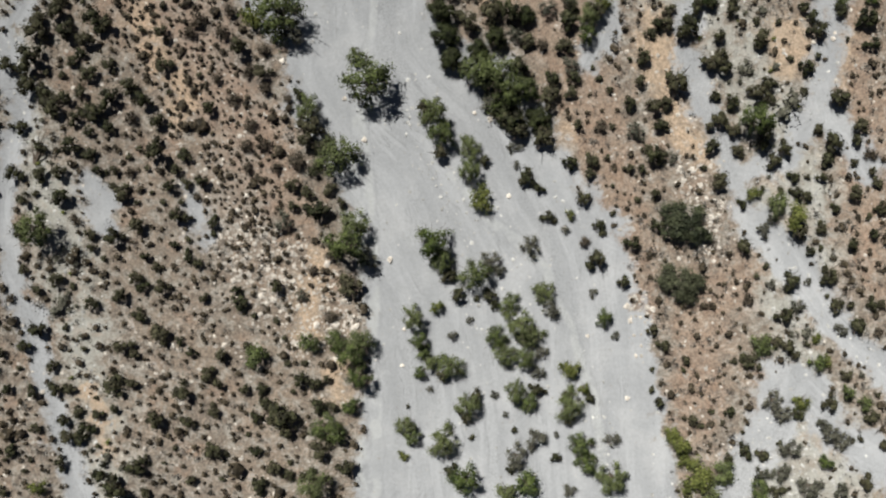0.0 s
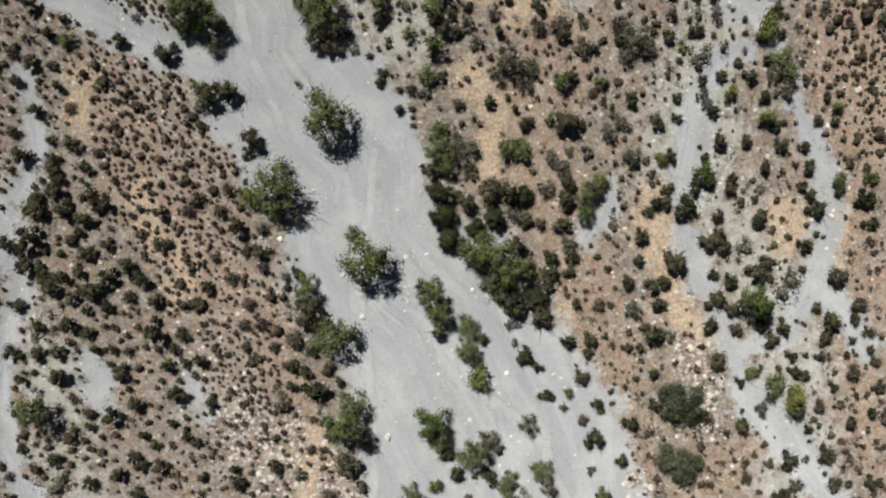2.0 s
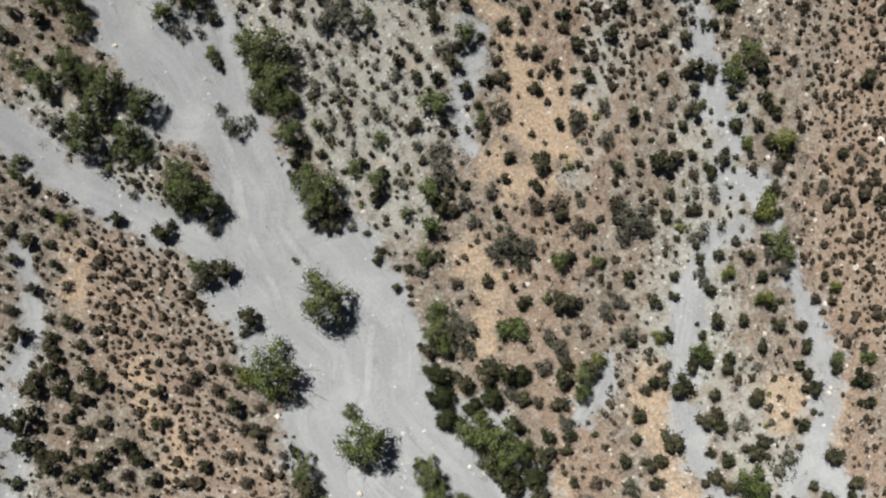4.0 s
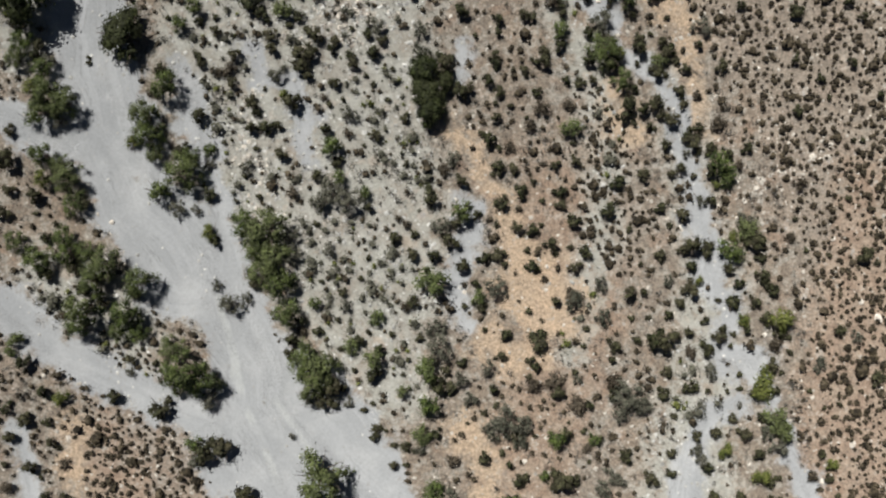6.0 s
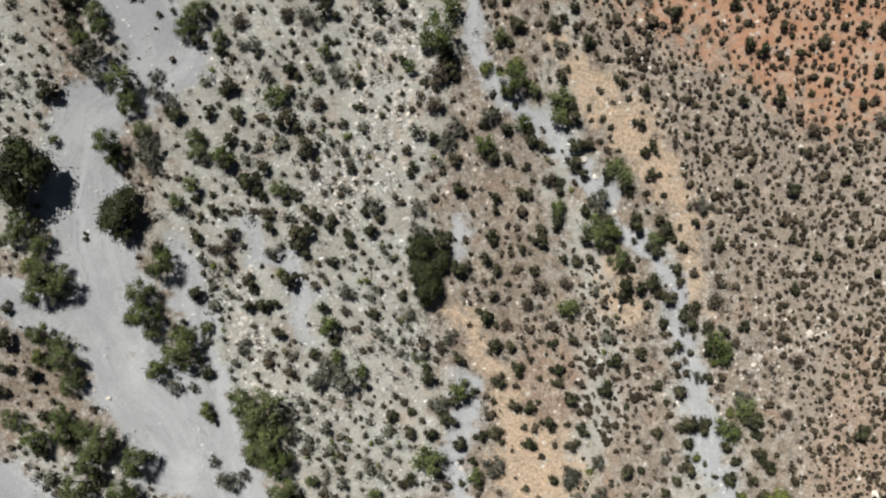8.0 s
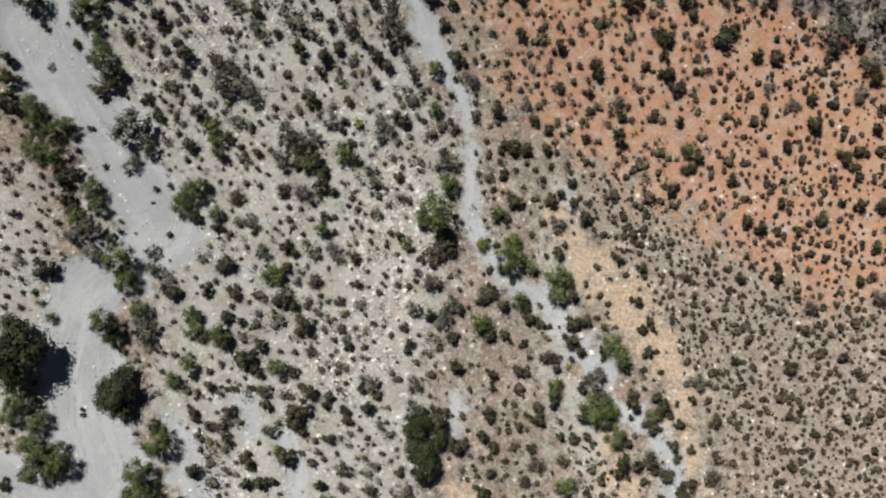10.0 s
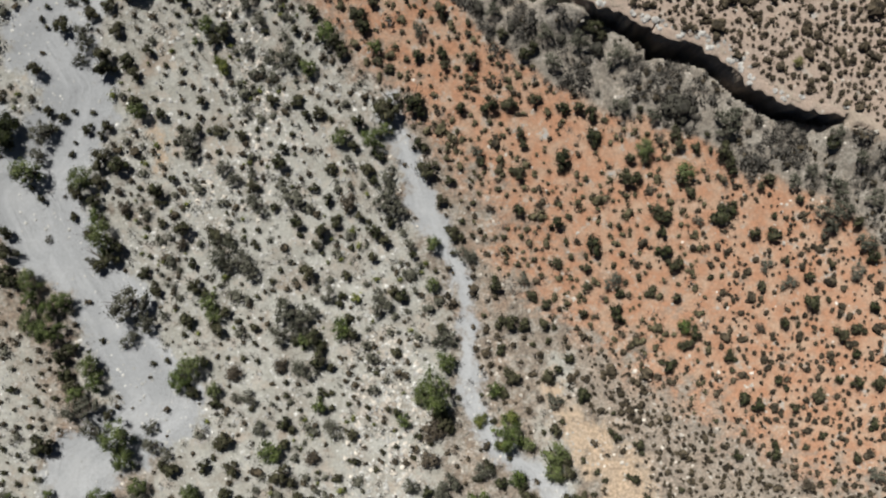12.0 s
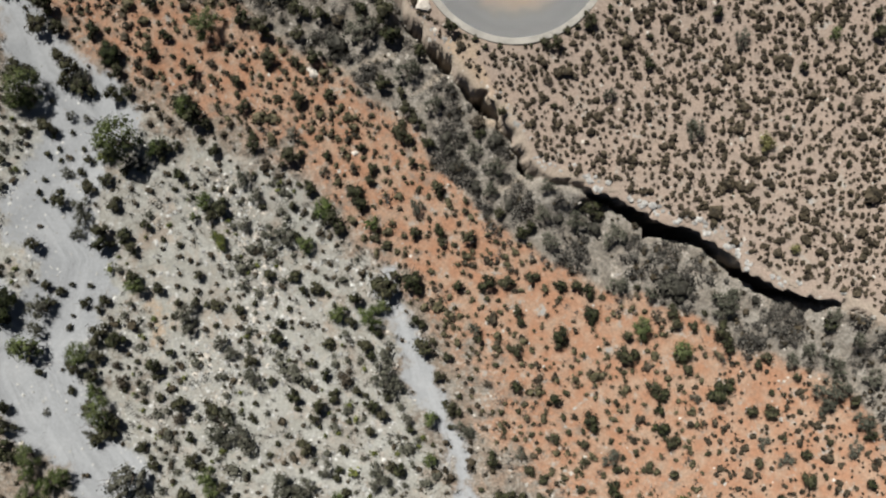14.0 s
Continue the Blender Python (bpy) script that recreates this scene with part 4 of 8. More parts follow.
for x, y, r in (
    (-24.58, 10.40, 0.71), (-24.72, 6.01, 0.52), (-29.03, 2.27, 0.57), (-19.24, 18.09, 0.83), (-19.90, 17.10, 0.71), (-12.30, 11.95, 0.53),
    (-15.56, 8.26, 0.77), (-15.20, 9.86, 0.71), (-11.64, 7.07, 0.94), (-8.30, -0.25, 1.03), (-10.27, -1.67, 0.47), (-8.96, -5.31, 0.62),
    (-34.26, -3.91, 0.52), (7.79, 16.21, 0.59), (12.46, 9.75, 0.71), (11.18, 0.58, 0.62), (33.84, 7.53, 0.59), (24.06, -4.11, 0.62),
    (34.37, -6.58, 0.52), (-17.45, 17.10, 0.71), (-17.87, 13.51, 0.59), (-16.78, 18.88, 0.71), (-16.55, 11.74, 0.71), (-14.08, 12.61, 0.65),
    (-15.42, 13.95, 0.59), (-14.07, 8.16, 0.71), (-13.17, 6.37, 0.62), (-15.41, 6.37, 0.57), (-14.08, 15.74, 0.59),
):
    plant("dry", x, y, r, "lower wash")
for x, y, r in (
    (3.02, 3.98, 1.09), (10.06, 2.72, 0.52), (24.53, 4.38, 0.72), (27.56, 2.45, 1.35), (-31.93, -18.78, 0.83), (-3.16, -16.42, 0.47),
    (-0.48, -4.57, 0.62), (11.14, -11.05, 0.62), (29.40, -7.02, 0.47), (30.23, -8.78, 0.52), (28.27, -12.12, 0.72), (17.97, -14.53, 0.83),
    (18.56, -15.35, 1.03), (19.06, -16.74, 0.83), (19.79, -17.91, 1.35), (9.98, -9.44, 0.83),
):
    plant("green", x, y, r, "lower wash")
for x, y, r in (
    (-31.52, 1.54, 1.90), (-8.23, 7.23, 1.73), (-10.57, 10.98, 1.15), (-7.00, 1.80, 1.50), (-7.44, 0.29, 1.73), (-5.86, 13.08, 2.30),
    (-6.91, 15.29, 0.81), (-0.80, 10.68, 1.38), (-0.12, 9.12, 1.27), (2.72, 14.02, 1.61), (4.26, 13.60, 1.73), (5.39, 12.26, 1.61),
    (6.56, 12.43, 1.15), (2.14, 8.00, 1.04), (2.12, 6.22, 1.15), (-0.85, 0.51, 1.73), (-0.11, -0.91, 1.15), (-8.30, -7.13, 1.04),
    (-6.55, -7.28, 1.38), (-7.20, -8.19, 1.27), (-6.54, -10.00, 1.15), (-9.22, -13.99, 1.27), (-10.11, -18.34, 1.50), (-2.32, -5.39, 1.04),
    (-1.87, -7.22, 0.92), (-3.00, -13.90, 1.04), (-2.44, -14.85, 0.81), (-0.03, -15.18, 1.27), (2.52, -1.97, 1.50), (5.29, -4.29, 0.92),
):
    plant("tree", x, y, r, "lower wash")
for x, y, r in (
    (7.96, -3.39, 0.98), (6.10, -6.00, 1.38), (6.81, -6.93, 1.15), (4.16, -6.97, 1.04), (4.81, -8.28, 1.15), (6.39, -8.52, 1.04),
    (9.91, -12.26, 1.15), (5.72, -11.21, 1.04), (1.89, -12.28, 1.27), (0.57, -9.19, 1.15), (10.80, -15.37, 1.15), (11.27, -16.74, 1.04),
    (1.65, -18.05, 1.38), (13.22, -18.01, 1.27), (12.68, -5.43, 0.81), (24.37, 10.02, 1.73), (11.48, 18.44, 1.04), (11.27, 16.90, 1.04),
):
    plant("tree", x, y, r, "lower wash")
for x, y, r in (
    (-16.07, 15.82, 1.06), (-14.29, 13.94, 0.88), (-11.41, 12.27, 0.65), (-10.32, 9.62, 1.18), (-10.73, 8.52, 0.94), (-9.41, 8.09, 0.88),
    (-10.05, 6.24, 0.78), (-11.82, 5.04, 0.78), (-8.92, 4.66, 0.62), (-8.04, 3.68, 0.52), (-9.84, 3.08, 1.14), (-10.57, 4.36, 0.67),
    (-11.81, 3.37, 0.57), (-7.20, -2.88, 1.24), (-1.40, 11.10, 0.83), (-0.29, 7.53, 0.83), (1.88, 17.89, 1.18), (3.65, 18.35, 1.18),
    (5.40, 18.58, 1.30), (6.64, 16.41, 0.71), (5.93, 14.42, 0.94), (5.20, 10.26, 1.42), (5.94, 9.35, 1.06), (7.90, 8.89, 1.18),
    (8.21, 11.75, 1.12), (11.96, 18.91, 0.94), (9.51, 15.99, 0.88), (9.72, 17.98, 0.88), (9.99, 19.32, 0.71), (8.64, 13.53, 0.77),
):
    plant("dark", x, y, r, "lower wash")
for x, y, r in (
    (10.08, 12.42, 0.71), (10.21, 13.53, 0.71),
):
    plant("dark", x, y, r, "lower wash")
for x, y, r in (
    (11.89, 14.45, 0.36), (12.27, 13.52, 0.48), (13.16, 12.63, 0.54), (14.77, 15.10, 0.36),
):
    low(x, y, r)
for x, y, r in (
    (15.77, 15.32, 0.83), (15.57, 13.31, 0.71), (16.27, 17.10, 0.59), (16.91, 17.77, 0.71), (16.65, 11.31, 0.83), (16.90, 9.73, 0.71),
    (14.69, 11.51, 0.65), (10.68, 9.72, 0.59), (16.56, 7.52, 1.06), (16.03, 7.94, 0.59), (11.76, 7.05, 0.71), (9.99, 6.85, 0.77),
    (11.57, 5.93, 0.62), (14.68, 6.38, 0.62), (15.60, 6.36, 0.52), (11.11, 4.07, 0.72), (12.24, 1.93, 0.72), (14.83, 0.52, 0.83),
    (16.85, 1.92, 0.72), (16.66, 4.36, 0.62), (3.32, 7.06, 0.59), (6.62, 5.76, 0.93), (6.23, 5.28, 0.62), (7.59, 4.82, 0.52),
    (8.24, 2.59, 0.62),
):
    plant("dark", x, y, r, "lower wash")
for x, y, r in (
    (13.39, 9.72, 0.48), (12.94, 7.26, 0.48), (13.42, 5.01, 0.32), (13.40, 2.88, 0.42), (12.66, 1.23, 0.48), (15.38, 3.90, 0.48),
    (8.83, 2.26, 0.42),
):
    low(x, y, r)
for x, y, r in (
    (-6.09, -0.71, 0.94), (-12.51, 2.17, 0.88), (3.71, 11.59, 1.05), (5.71, 16.86, 0.94), (8.19, 18.89, 0.82), (9.98, 14.53, 0.82),
    (15.09, 9.31, 0.88), (5.37, 8.10, 0.47), (6.06, 8.10, 0.41), (5.83, 6.70, 0.41), (9.74, 1.54, 0.41), (6.85, 0.27, 0.94),
    (18.05, 7.27, 0.58), (24.80, 8.26, 0.53), (25.28, 1.49, 0.76), (25.95, 2.35, 0.47), (-11.17, -3.66, 0.58), (3.62, -0.92, 1.05),
    (4.43, -1.65, 0.70), (8.45, -4.77, 0.82), (13.66, -6.84, 0.47), (11.89, -3.49, 0.41), (7.79, -8.14, 0.70), (7.57, -9.71, 0.70),
    (4.03, -11.58, 0.47), (4.95, -13.17, 0.35), (8.98, -14.72, 0.35), (13.36, -15.05, 0.76), (10.01, -19.08, 0.70), (0.74, -6.85, 0.53),
):
    plant("grey", x, y, r, "lower wash")
for x, y, r in (
    (2.10, -5.61, 0.41), (-1.04, -11.18, 0.35), (7.28, -15.00, 1.05), (5.72, -16.35, 1.05),
):
    plant("grey", x, y, r, "lower wash")
for x, y, r in (
    (17.83, 18.89, 0.59), (17.58, 17.77, 0.71), (20.04, 19.14, 0.83), (21.06, 19.33, 0.71), (22.74, 18.96, 0.83), (19.38, 17.57, 1.06),
    (18.91, 17.03, 0.83), (21.76, 16.86, 0.83), (21.20, 14.81, 0.94), (22.21, 14.34, 0.88), (21.95, 15.31, 0.71), (25.09, 16.74, 0.88),
    (24.94, 16.12, 0.71), (18.39, 13.20, 1.06), (17.58, 11.52, 0.71), (17.38, 9.73, 0.59), (17.10, 7.27, 0.71), (21.58, 12.12, 0.59),
    (22.81, 11.75, 0.71), (24.65, 12.43, 0.94), (25.69, 13.09, 0.77), (25.61, 11.98, 0.77), (21.86, 10.23, 0.83), (21.14, 9.75, 0.59),
    (22.97, 9.44, 0.71), (25.17, 9.10, 1.30), (21.11, 8.08, 0.77), (23.31, 7.75, 0.77), (27.02, 7.97, 0.71), (26.08, 6.95, 0.83),
):
    plant("dark", x, y, r, "lower wash")
for x, y, r in (
    (21.79, 5.29, 1.03), (27.65, 5.70, 0.57), (29.91, 5.70, 0.52), (23.64, 3.61, 0.57), (27.81, 4.51, 0.67), (28.51, 4.15, 0.62),
):
    plant("dark", x, y, r, "lower wash")
for x, y, r in (
    (24.85, 18.07, 0.54), (20.51, 6.45, 0.48), (28.83, 5.69, 0.42), (25.21, 4.79, 0.42), (26.67, 4.66, 0.48),
):
    low(x, y, r)
for x, y, r in (
    (28.03, 1.41, 0.83), (29.88, 1.69, 0.62), (29.69, 9.54, 0.71), (30.63, 8.42, 1.00), (30.27, 7.06, 0.77), (31.12, 12.01, 1.06),
    (28.68, 14.43, 0.88), (29.51, 17.31, 0.94), (29.13, 18.41, 0.71), (28.50, 19.08, 0.59), (31.43, 18.89, 0.71), (33.36, 18.16, 1.18),
    (33.82, 16.18, 0.71), (32.99, 9.75, 0.77), (32.68, 8.65, 0.65), (34.06, 6.17, 0.52), (32.51, 4.39, 0.78), (31.04, 3.25, 0.57),
    (34.40, 5.26, 0.52), (34.62, 3.27, 0.72), (33.92, 1.25, 0.62), (32.30, 0.38, 0.78), (23.59, 0.16, 0.83),
):
    plant("dark", x, y, r, "lower wash")
for x, y, r in (
    (29.99, 0.10, 0.42), (28.61, 12.56, 0.54), (29.74, 15.33, 0.48), (27.49, 15.10, 0.48), (32.67, 6.84, 0.54), (33.77, 2.57, 0.48),
    (26.48, 17.98, 0.48), (32.00, 16.65, 0.36),
):
    low(x, y, r)
for x, y, r in (
    (26.14, 3.52, 1.01), (-14.76, -8.46, 1.12), (-10.53, -7.34, 1.12), (-7.21, -12.29, 0.96), (-8.32, -14.50, 1.01), (-1.84, -9.75, 0.68),
    (-0.96, -9.06, 0.79), (-1.62, -8.17, 0.68), (21.94, -17.61, 1.01), (29.49, -8.95, 0.79), (30.01, -16.72, 0.73), (24.77, -18.90, 1.01),
    (25.01, -7.37, 1.01), (6.86, -12.13, 0.90), (21.02, -19.14, 1.01), (6.57, -18.50, 1.24), (5.06, -19.26, 1.01), (33.02, -12.05, 0.84),
    (31.71, -11.18, 0.73),
):
    plant("olive", x, y, r, "lower wash")
for x, y, r in (
    (18.86, 2.09, 2.02), (18.65, -2.60, 1.70),
):
    plant("thorn", x, y, r, "lower wash")
for x, y, r in (
    (-23.59, -0.55, 0.57), (-22.61, -1.43, 0.62), (-20.14, -0.54, 0.62), (-19.37, -1.21, 0.62), (-33.01, -1.67, 0.52), (-24.37, -2.30, 0.78),
    (-23.71, -3.00, 0.62), (-22.14, -2.97, 0.78), (-25.46, -3.63, 0.83), (-31.97, -3.21, 0.62), (-30.51, -2.51, 0.78), (-27.80, -4.30, 0.78),
    (-18.89, -3.88, 0.62), (-23.90, -5.19, 0.78), (-22.30, -6.71, 0.93), (-31.99, -6.31, 0.83), (-25.20, -7.62, 0.88), (-24.32, -8.25, 0.62),
    (-20.75, -7.24, 0.52), (-19.86, -8.13, 0.52), (-17.40, -8.28, 0.83), (-33.11, -7.69, 0.62), (-34.89, -8.15, 0.52), (-30.85, -9.24, 0.67),
    (-18.50, -9.84, 0.83), (-17.63, -10.55, 0.67), (-25.83, -10.91, 1.03), (-24.53, -10.56, 0.62), (-29.49, -11.03, 0.62), (-30.63, -11.01, 0.72),
):
    plant("dark", x, y, r, "lower wash")
for x, y, r in (
    (-32.42, -11.26, 0.62), (-34.42, -11.03, 0.62), (-20.51, -11.15, 0.93), (-28.80, -12.81, 0.57), (-25.88, -12.58, 0.57), (-30.01, -13.49, 0.72),
):
    plant("dark", x, y, r, "lower wash")
for x, y, r in (
    (-26.84, -0.78, 0.48), (-29.25, -2.92, 0.48), (-29.81, -6.14, 0.48), (-28.40, -7.85, 0.48), (-33.58, -9.39, 0.42), (-27.47, -11.74, 0.37),
):
    low(x, y, r)
for x, y, r in (
    (-27.21, -13.03, 0.52), (-18.08, -12.78, 0.67), (-20.09, -13.57, 0.72), (-22.74, -13.36, 1.03), (-32.30, -14.14, 0.67), (-29.52, -14.78, 0.88),
    (-28.09, -14.08, 0.83), (-28.59, -15.02, 0.72), (-18.01, -15.82, 1.03), (-34.21, -15.95, 0.62), (-24.15, -17.05, 0.98), (-23.53, -16.61, 0.52),
    (-30.21, -16.93, 0.67), (-26.97, -17.63, 0.83), (-25.62, -18.65, 1.14), (-19.88, -18.14, 0.67), (-23.43, -19.25, 0.62), (-34.91, -19.09, 0.62),
    (-16.07, -4.05, 0.93), (-16.29, -3.23, 0.52), (-13.17, -2.86, 0.83), (-15.41, -7.67, 0.62), (-15.63, -11.02, 0.57), (-14.30, -10.99, 0.72),
    (-11.18, -10.30, 0.78), (-10.06, -10.54, 0.72), (-9.16, -10.22, 0.52), (-9.86, -12.31, 0.83), (-8.73, -12.39, 0.52),
):
    plant("dark", x, y, r, "lower wash")
for x, y, r in (
    (-27.24, -15.52, 0.42), (-21.22, -15.75, 0.42), (-34.70, -16.68, 0.42), (-32.65, -16.66, 0.42), (-22.11, -16.89, 0.32), (-33.11, -17.57, 0.42),
    (-17.46, -18.24, 0.42), (-14.96, -5.24, 0.48), (-13.18, -5.69, 0.48), (-12.51, -7.04, 0.42), (-12.29, -9.04, 0.48), (-10.95, -9.04, 0.48),
    (-11.84, -11.28, 0.42),
):
    low(x, y, r)
for x, y, r in (
    (-14.74, -13.24, 0.62), (-12.76, -13.03, 1.45), (-12.30, -14.33, 0.72), (-14.07, -12.12, 0.62), (-9.65, -15.81, 1.03), (-7.64, -17.14, 1.03),
    (-10.75, -17.69, 0.72), (-13.20, -17.21, 0.83), (-12.31, -17.81, 0.62), (-14.76, -15.93, 0.62), (-14.54, -18.64, 0.83), (-0.05, -9.96, 0.72),
    (0.38, -2.08, 0.83), (1.26, -3.62, 0.93), (3.76, -3.66, 0.72), (4.02, -4.46, 0.52), (12.21, -0.72, 0.93), (11.64, -1.32, 0.52),
    (14.24, -2.53, 0.72), (7.33, -11.04, 0.72), (9.80, -11.49, 0.67), (10.03, -13.52, 0.62), (2.64, -11.75, 0.72), (1.75, -13.32, 0.72),
    (8.91, -16.42, 0.62), (5.36, -17.47, 0.52), (0.62, -17.58, 0.72), (16.44, -6.32, 0.62), (17.29, -7.51, 0.67), (16.92, -12.01, 0.62),
):
    plant("dark", x, y, r, "lower wash")
for x, y, r in (
    (11.61, -11.74, 0.52),
):
    plant("dark", x, y, r, "lower wash")
for x, y, r in (
    (-17.22, -16.20, 0.48), (-15.42, -14.65, 0.37), (-12.08, -16.88, 0.42), (-10.30, -15.53, 0.48), (-2.83, -12.53, 0.27), (2.68, -3.93, 0.42),
    (8.08, -11.35, 0.37), (2.24, -14.97, 0.42), (5.60, -14.35, 0.48), (16.52, -11.06, 0.48), (16.52, -9.51, 0.37),
):
    low(x, y, r)
for x, y, r in (
    (19.12, -8.79, 0.52), (27.34, -2.51, 0.83), (29.07, -0.11, 0.52), (30.43, -2.04, 1.03), (31.00, -4.55, 0.72), (32.14, -4.35, 0.52),
    (33.87, -4.33, 0.62), (34.68, -4.35, 0.52), (26.78, -5.15, 0.93), (32.68, -6.08, 0.83), (26.24, -7.22, 0.62), (24.16, -8.73, 0.83),
    (27.09, -7.64, 0.72), (27.79, -8.36, 0.52), (31.70, -9.85, 0.67), (30.44, -12.08, 0.83), (33.74, -13.20, 0.67), (28.07, -13.03, 0.62),
    (22.53, -12.78, 0.57), (19.53, -13.42, 0.72), (23.82, -15.91, 0.72), (25.21, -16.18, 0.62), (26.16, -18.96, 0.72), (33.25, -18.28, 0.72),
    (22.51, -16.39, 0.52), (34.87, -15.54, 0.52),
):
    plant("dark", x, y, r, "lower wash")
for x, y, r in (
    (18.93, -9.48, 0.42), (22.97, -8.81, 0.48), (23.47, -7.73, 0.32), (25.54, -1.32, 0.48), (24.75, -2.13, 0.42), (30.50, -3.72, 0.37),
    (24.97, -9.26, 0.48), (28.74, -7.47, 0.48), (34.34, -11.49, 0.42), (23.69, -14.43, 0.32), (20.27, -13.94, 0.48), (21.17, -12.83, 0.42),
    (22.07, -13.73, 0.37), (26.63, -15.34, 0.42), (33.09, -15.10, 0.42), (32.44, -15.21, 0.37),
):
    low(x, y, r)
for x, y, r in (
    (25.83, -2.77, 0.58), (28.98, -2.59, 0.41), (27.90, -4.54, 0.70), (31.46, -6.34, 0.70), (32.99, -9.94, 0.35), (26.02, -12.08, 1.05),
    (26.77, -13.03, 0.82), (27.28, -15.61, 0.94), (30.40, -14.50, 1.05), (31.29, -15.17, 0.94), (30.05, -13.89, 0.82), (26.52, -17.55, 1.05),
    (25.10, -17.65, 0.82), (28.69, -18.62, 1.17), (31.24, -18.93, 0.82),
):
    plant("grey", x, y, r, "lower wash")
for x, y, r in (
    (-32.94, 57.11, 1.04), (-30.84, 56.44, 1.04), (-30.33, 54.46, 1.61), (-29.15, 53.63, 1.38), (-30.85, 53.04, 1.15), (-21.11, 55.15, 1.38),
    (-22.80, 52.72, 1.38), (-22.45, 51.17, 1.50), (-22.03, 49.82, 1.04), (-19.75, 48.28, 1.61), (-19.14, 49.38, 1.15), (-30.82, 49.66, 1.15),
    (-29.52, 48.90, 1.04), (-28.82, 47.73, 1.38), (-28.42, 45.81, 1.15), (-33.07, 42.91, 1.04), (-31.01, 41.39, 1.38), (-29.09, 43.13, 1.04),
    (-28.85, 41.80, 1.04), (-27.52, 42.01, 0.92), (-25.71, 41.17, 1.38), (-26.59, 39.85, 1.38), (-23.18, 39.63, 1.38), (-27.24, 37.67, 1.61),
    (-27.72, 36.28, 1.27), (-24.23, 37.18, 1.38), (-23.38, 35.79, 1.04), (-24.92, 35.78, 0.92), (-20.71, 34.46, 1.04), (-19.56, 32.81, 1.73),
):
    plant("tree", x, y, r, "middle wash")
for x, y, r in (
    (-18.29, 31.86, 1.50), (-20.30, 31.53, 0.92), (-14.86, 44.27, 1.38), (-13.10, 43.85, 1.61), (-13.98, 42.28, 1.38), (-12.65, 41.42, 1.61),
    (-13.55, 40.73, 1.38), (-12.21, 39.62, 1.38), (-11.57, 37.17, 1.27), (-10.30, 33.41, 1.50), (-8.96, 32.77, 1.61), (-9.64, 31.59, 1.38),
    (-0.26, 21.73, 1.38), (0.44, 20.80, 1.15), (13.21, 57.72, 1.38), (14.62, 55.52, 1.04),
):
    plant("tree", x, y, r, "middle wash")
for x, y, r in (
    (-31.77, 54.89, 0.83), (-23.98, 50.72, 0.62), (-30.86, 47.77, 0.83), (-29.42, 30.52, 0.78), (-17.83, 43.57, 0.83), (-11.96, 54.43, 0.52),
    (22.21, 47.33, 0.47), (23.59, 43.31, 0.47), (20.90, 39.74, 0.52), (24.35, 36.64, 0.72), (27.04, 36.72, 1.24), (25.71, 31.62, 1.24),
    (31.19, 25.30, 0.67), (25.58, 24.46, 1.03), (17.43, 21.26, 0.72), (12.55, 19.44, 0.83), (22.74, 26.41, 0.78),
):
    plant("green", x, y, r, "middle wash")
for x, y, r in (
    (-31.09, 58.22, 0.72), (-31.55, 57.55, 0.62), (-21.59, 56.36, 0.72), (-18.47, 56.94, 0.62), (-20.03, 50.02, 0.72), (-17.81, 46.68, 0.72),
    (-17.43, 42.79, 0.52), (-18.61, 52.83, 0.83), (-27.61, 45.77, 0.62), (-33.69, 49.34, 1.14), (-33.67, 51.59, 0.62), (-31.56, 46.45, 0.83),
    (-33.56, 46.87, 0.62), (-34.20, 45.11, 0.83), (-30.71, 43.09, 0.62), (-30.63, 40.22, 0.83), (-28.42, 40.66, 0.83), (-27.77, 39.09, 0.72),
    (-23.61, 38.88, 0.83), (-26.25, 37.98, 0.72), (-24.10, 33.47, 0.52), (-32.20, 33.34, 0.83), (-30.81, 31.10, 0.72), (-30.68, 28.60, 0.57),
    (-25.43, 30.61, 0.78), (-21.88, 29.53, 1.03), (-21.18, 30.21, 0.52), (-33.73, 29.74, 0.62), (-32.32, 28.85, 0.72), (-33.57, 27.51, 0.72),
):
    plant("dark", x, y, r, "middle wash")
for x, y, r in (
    (-30.24, 27.05, 0.62), (-31.99, 25.03, 0.78),
):
    plant("dark", x, y, r, "middle wash")
for x, y, r in (
    (-27.56, 57.02, 0.37), (-18.39, 47.33, 0.42), (-31.64, 45.08, 0.42), (-30.07, 44.19, 0.42), (-23.22, 34.33, 0.32), (-22.15, 33.24, 0.48),
    (-29.83, 26.55, 0.42), (-31.24, 24.05, 0.37), (-34.08, 25.22, 0.48),
):
    low(x, y, r)
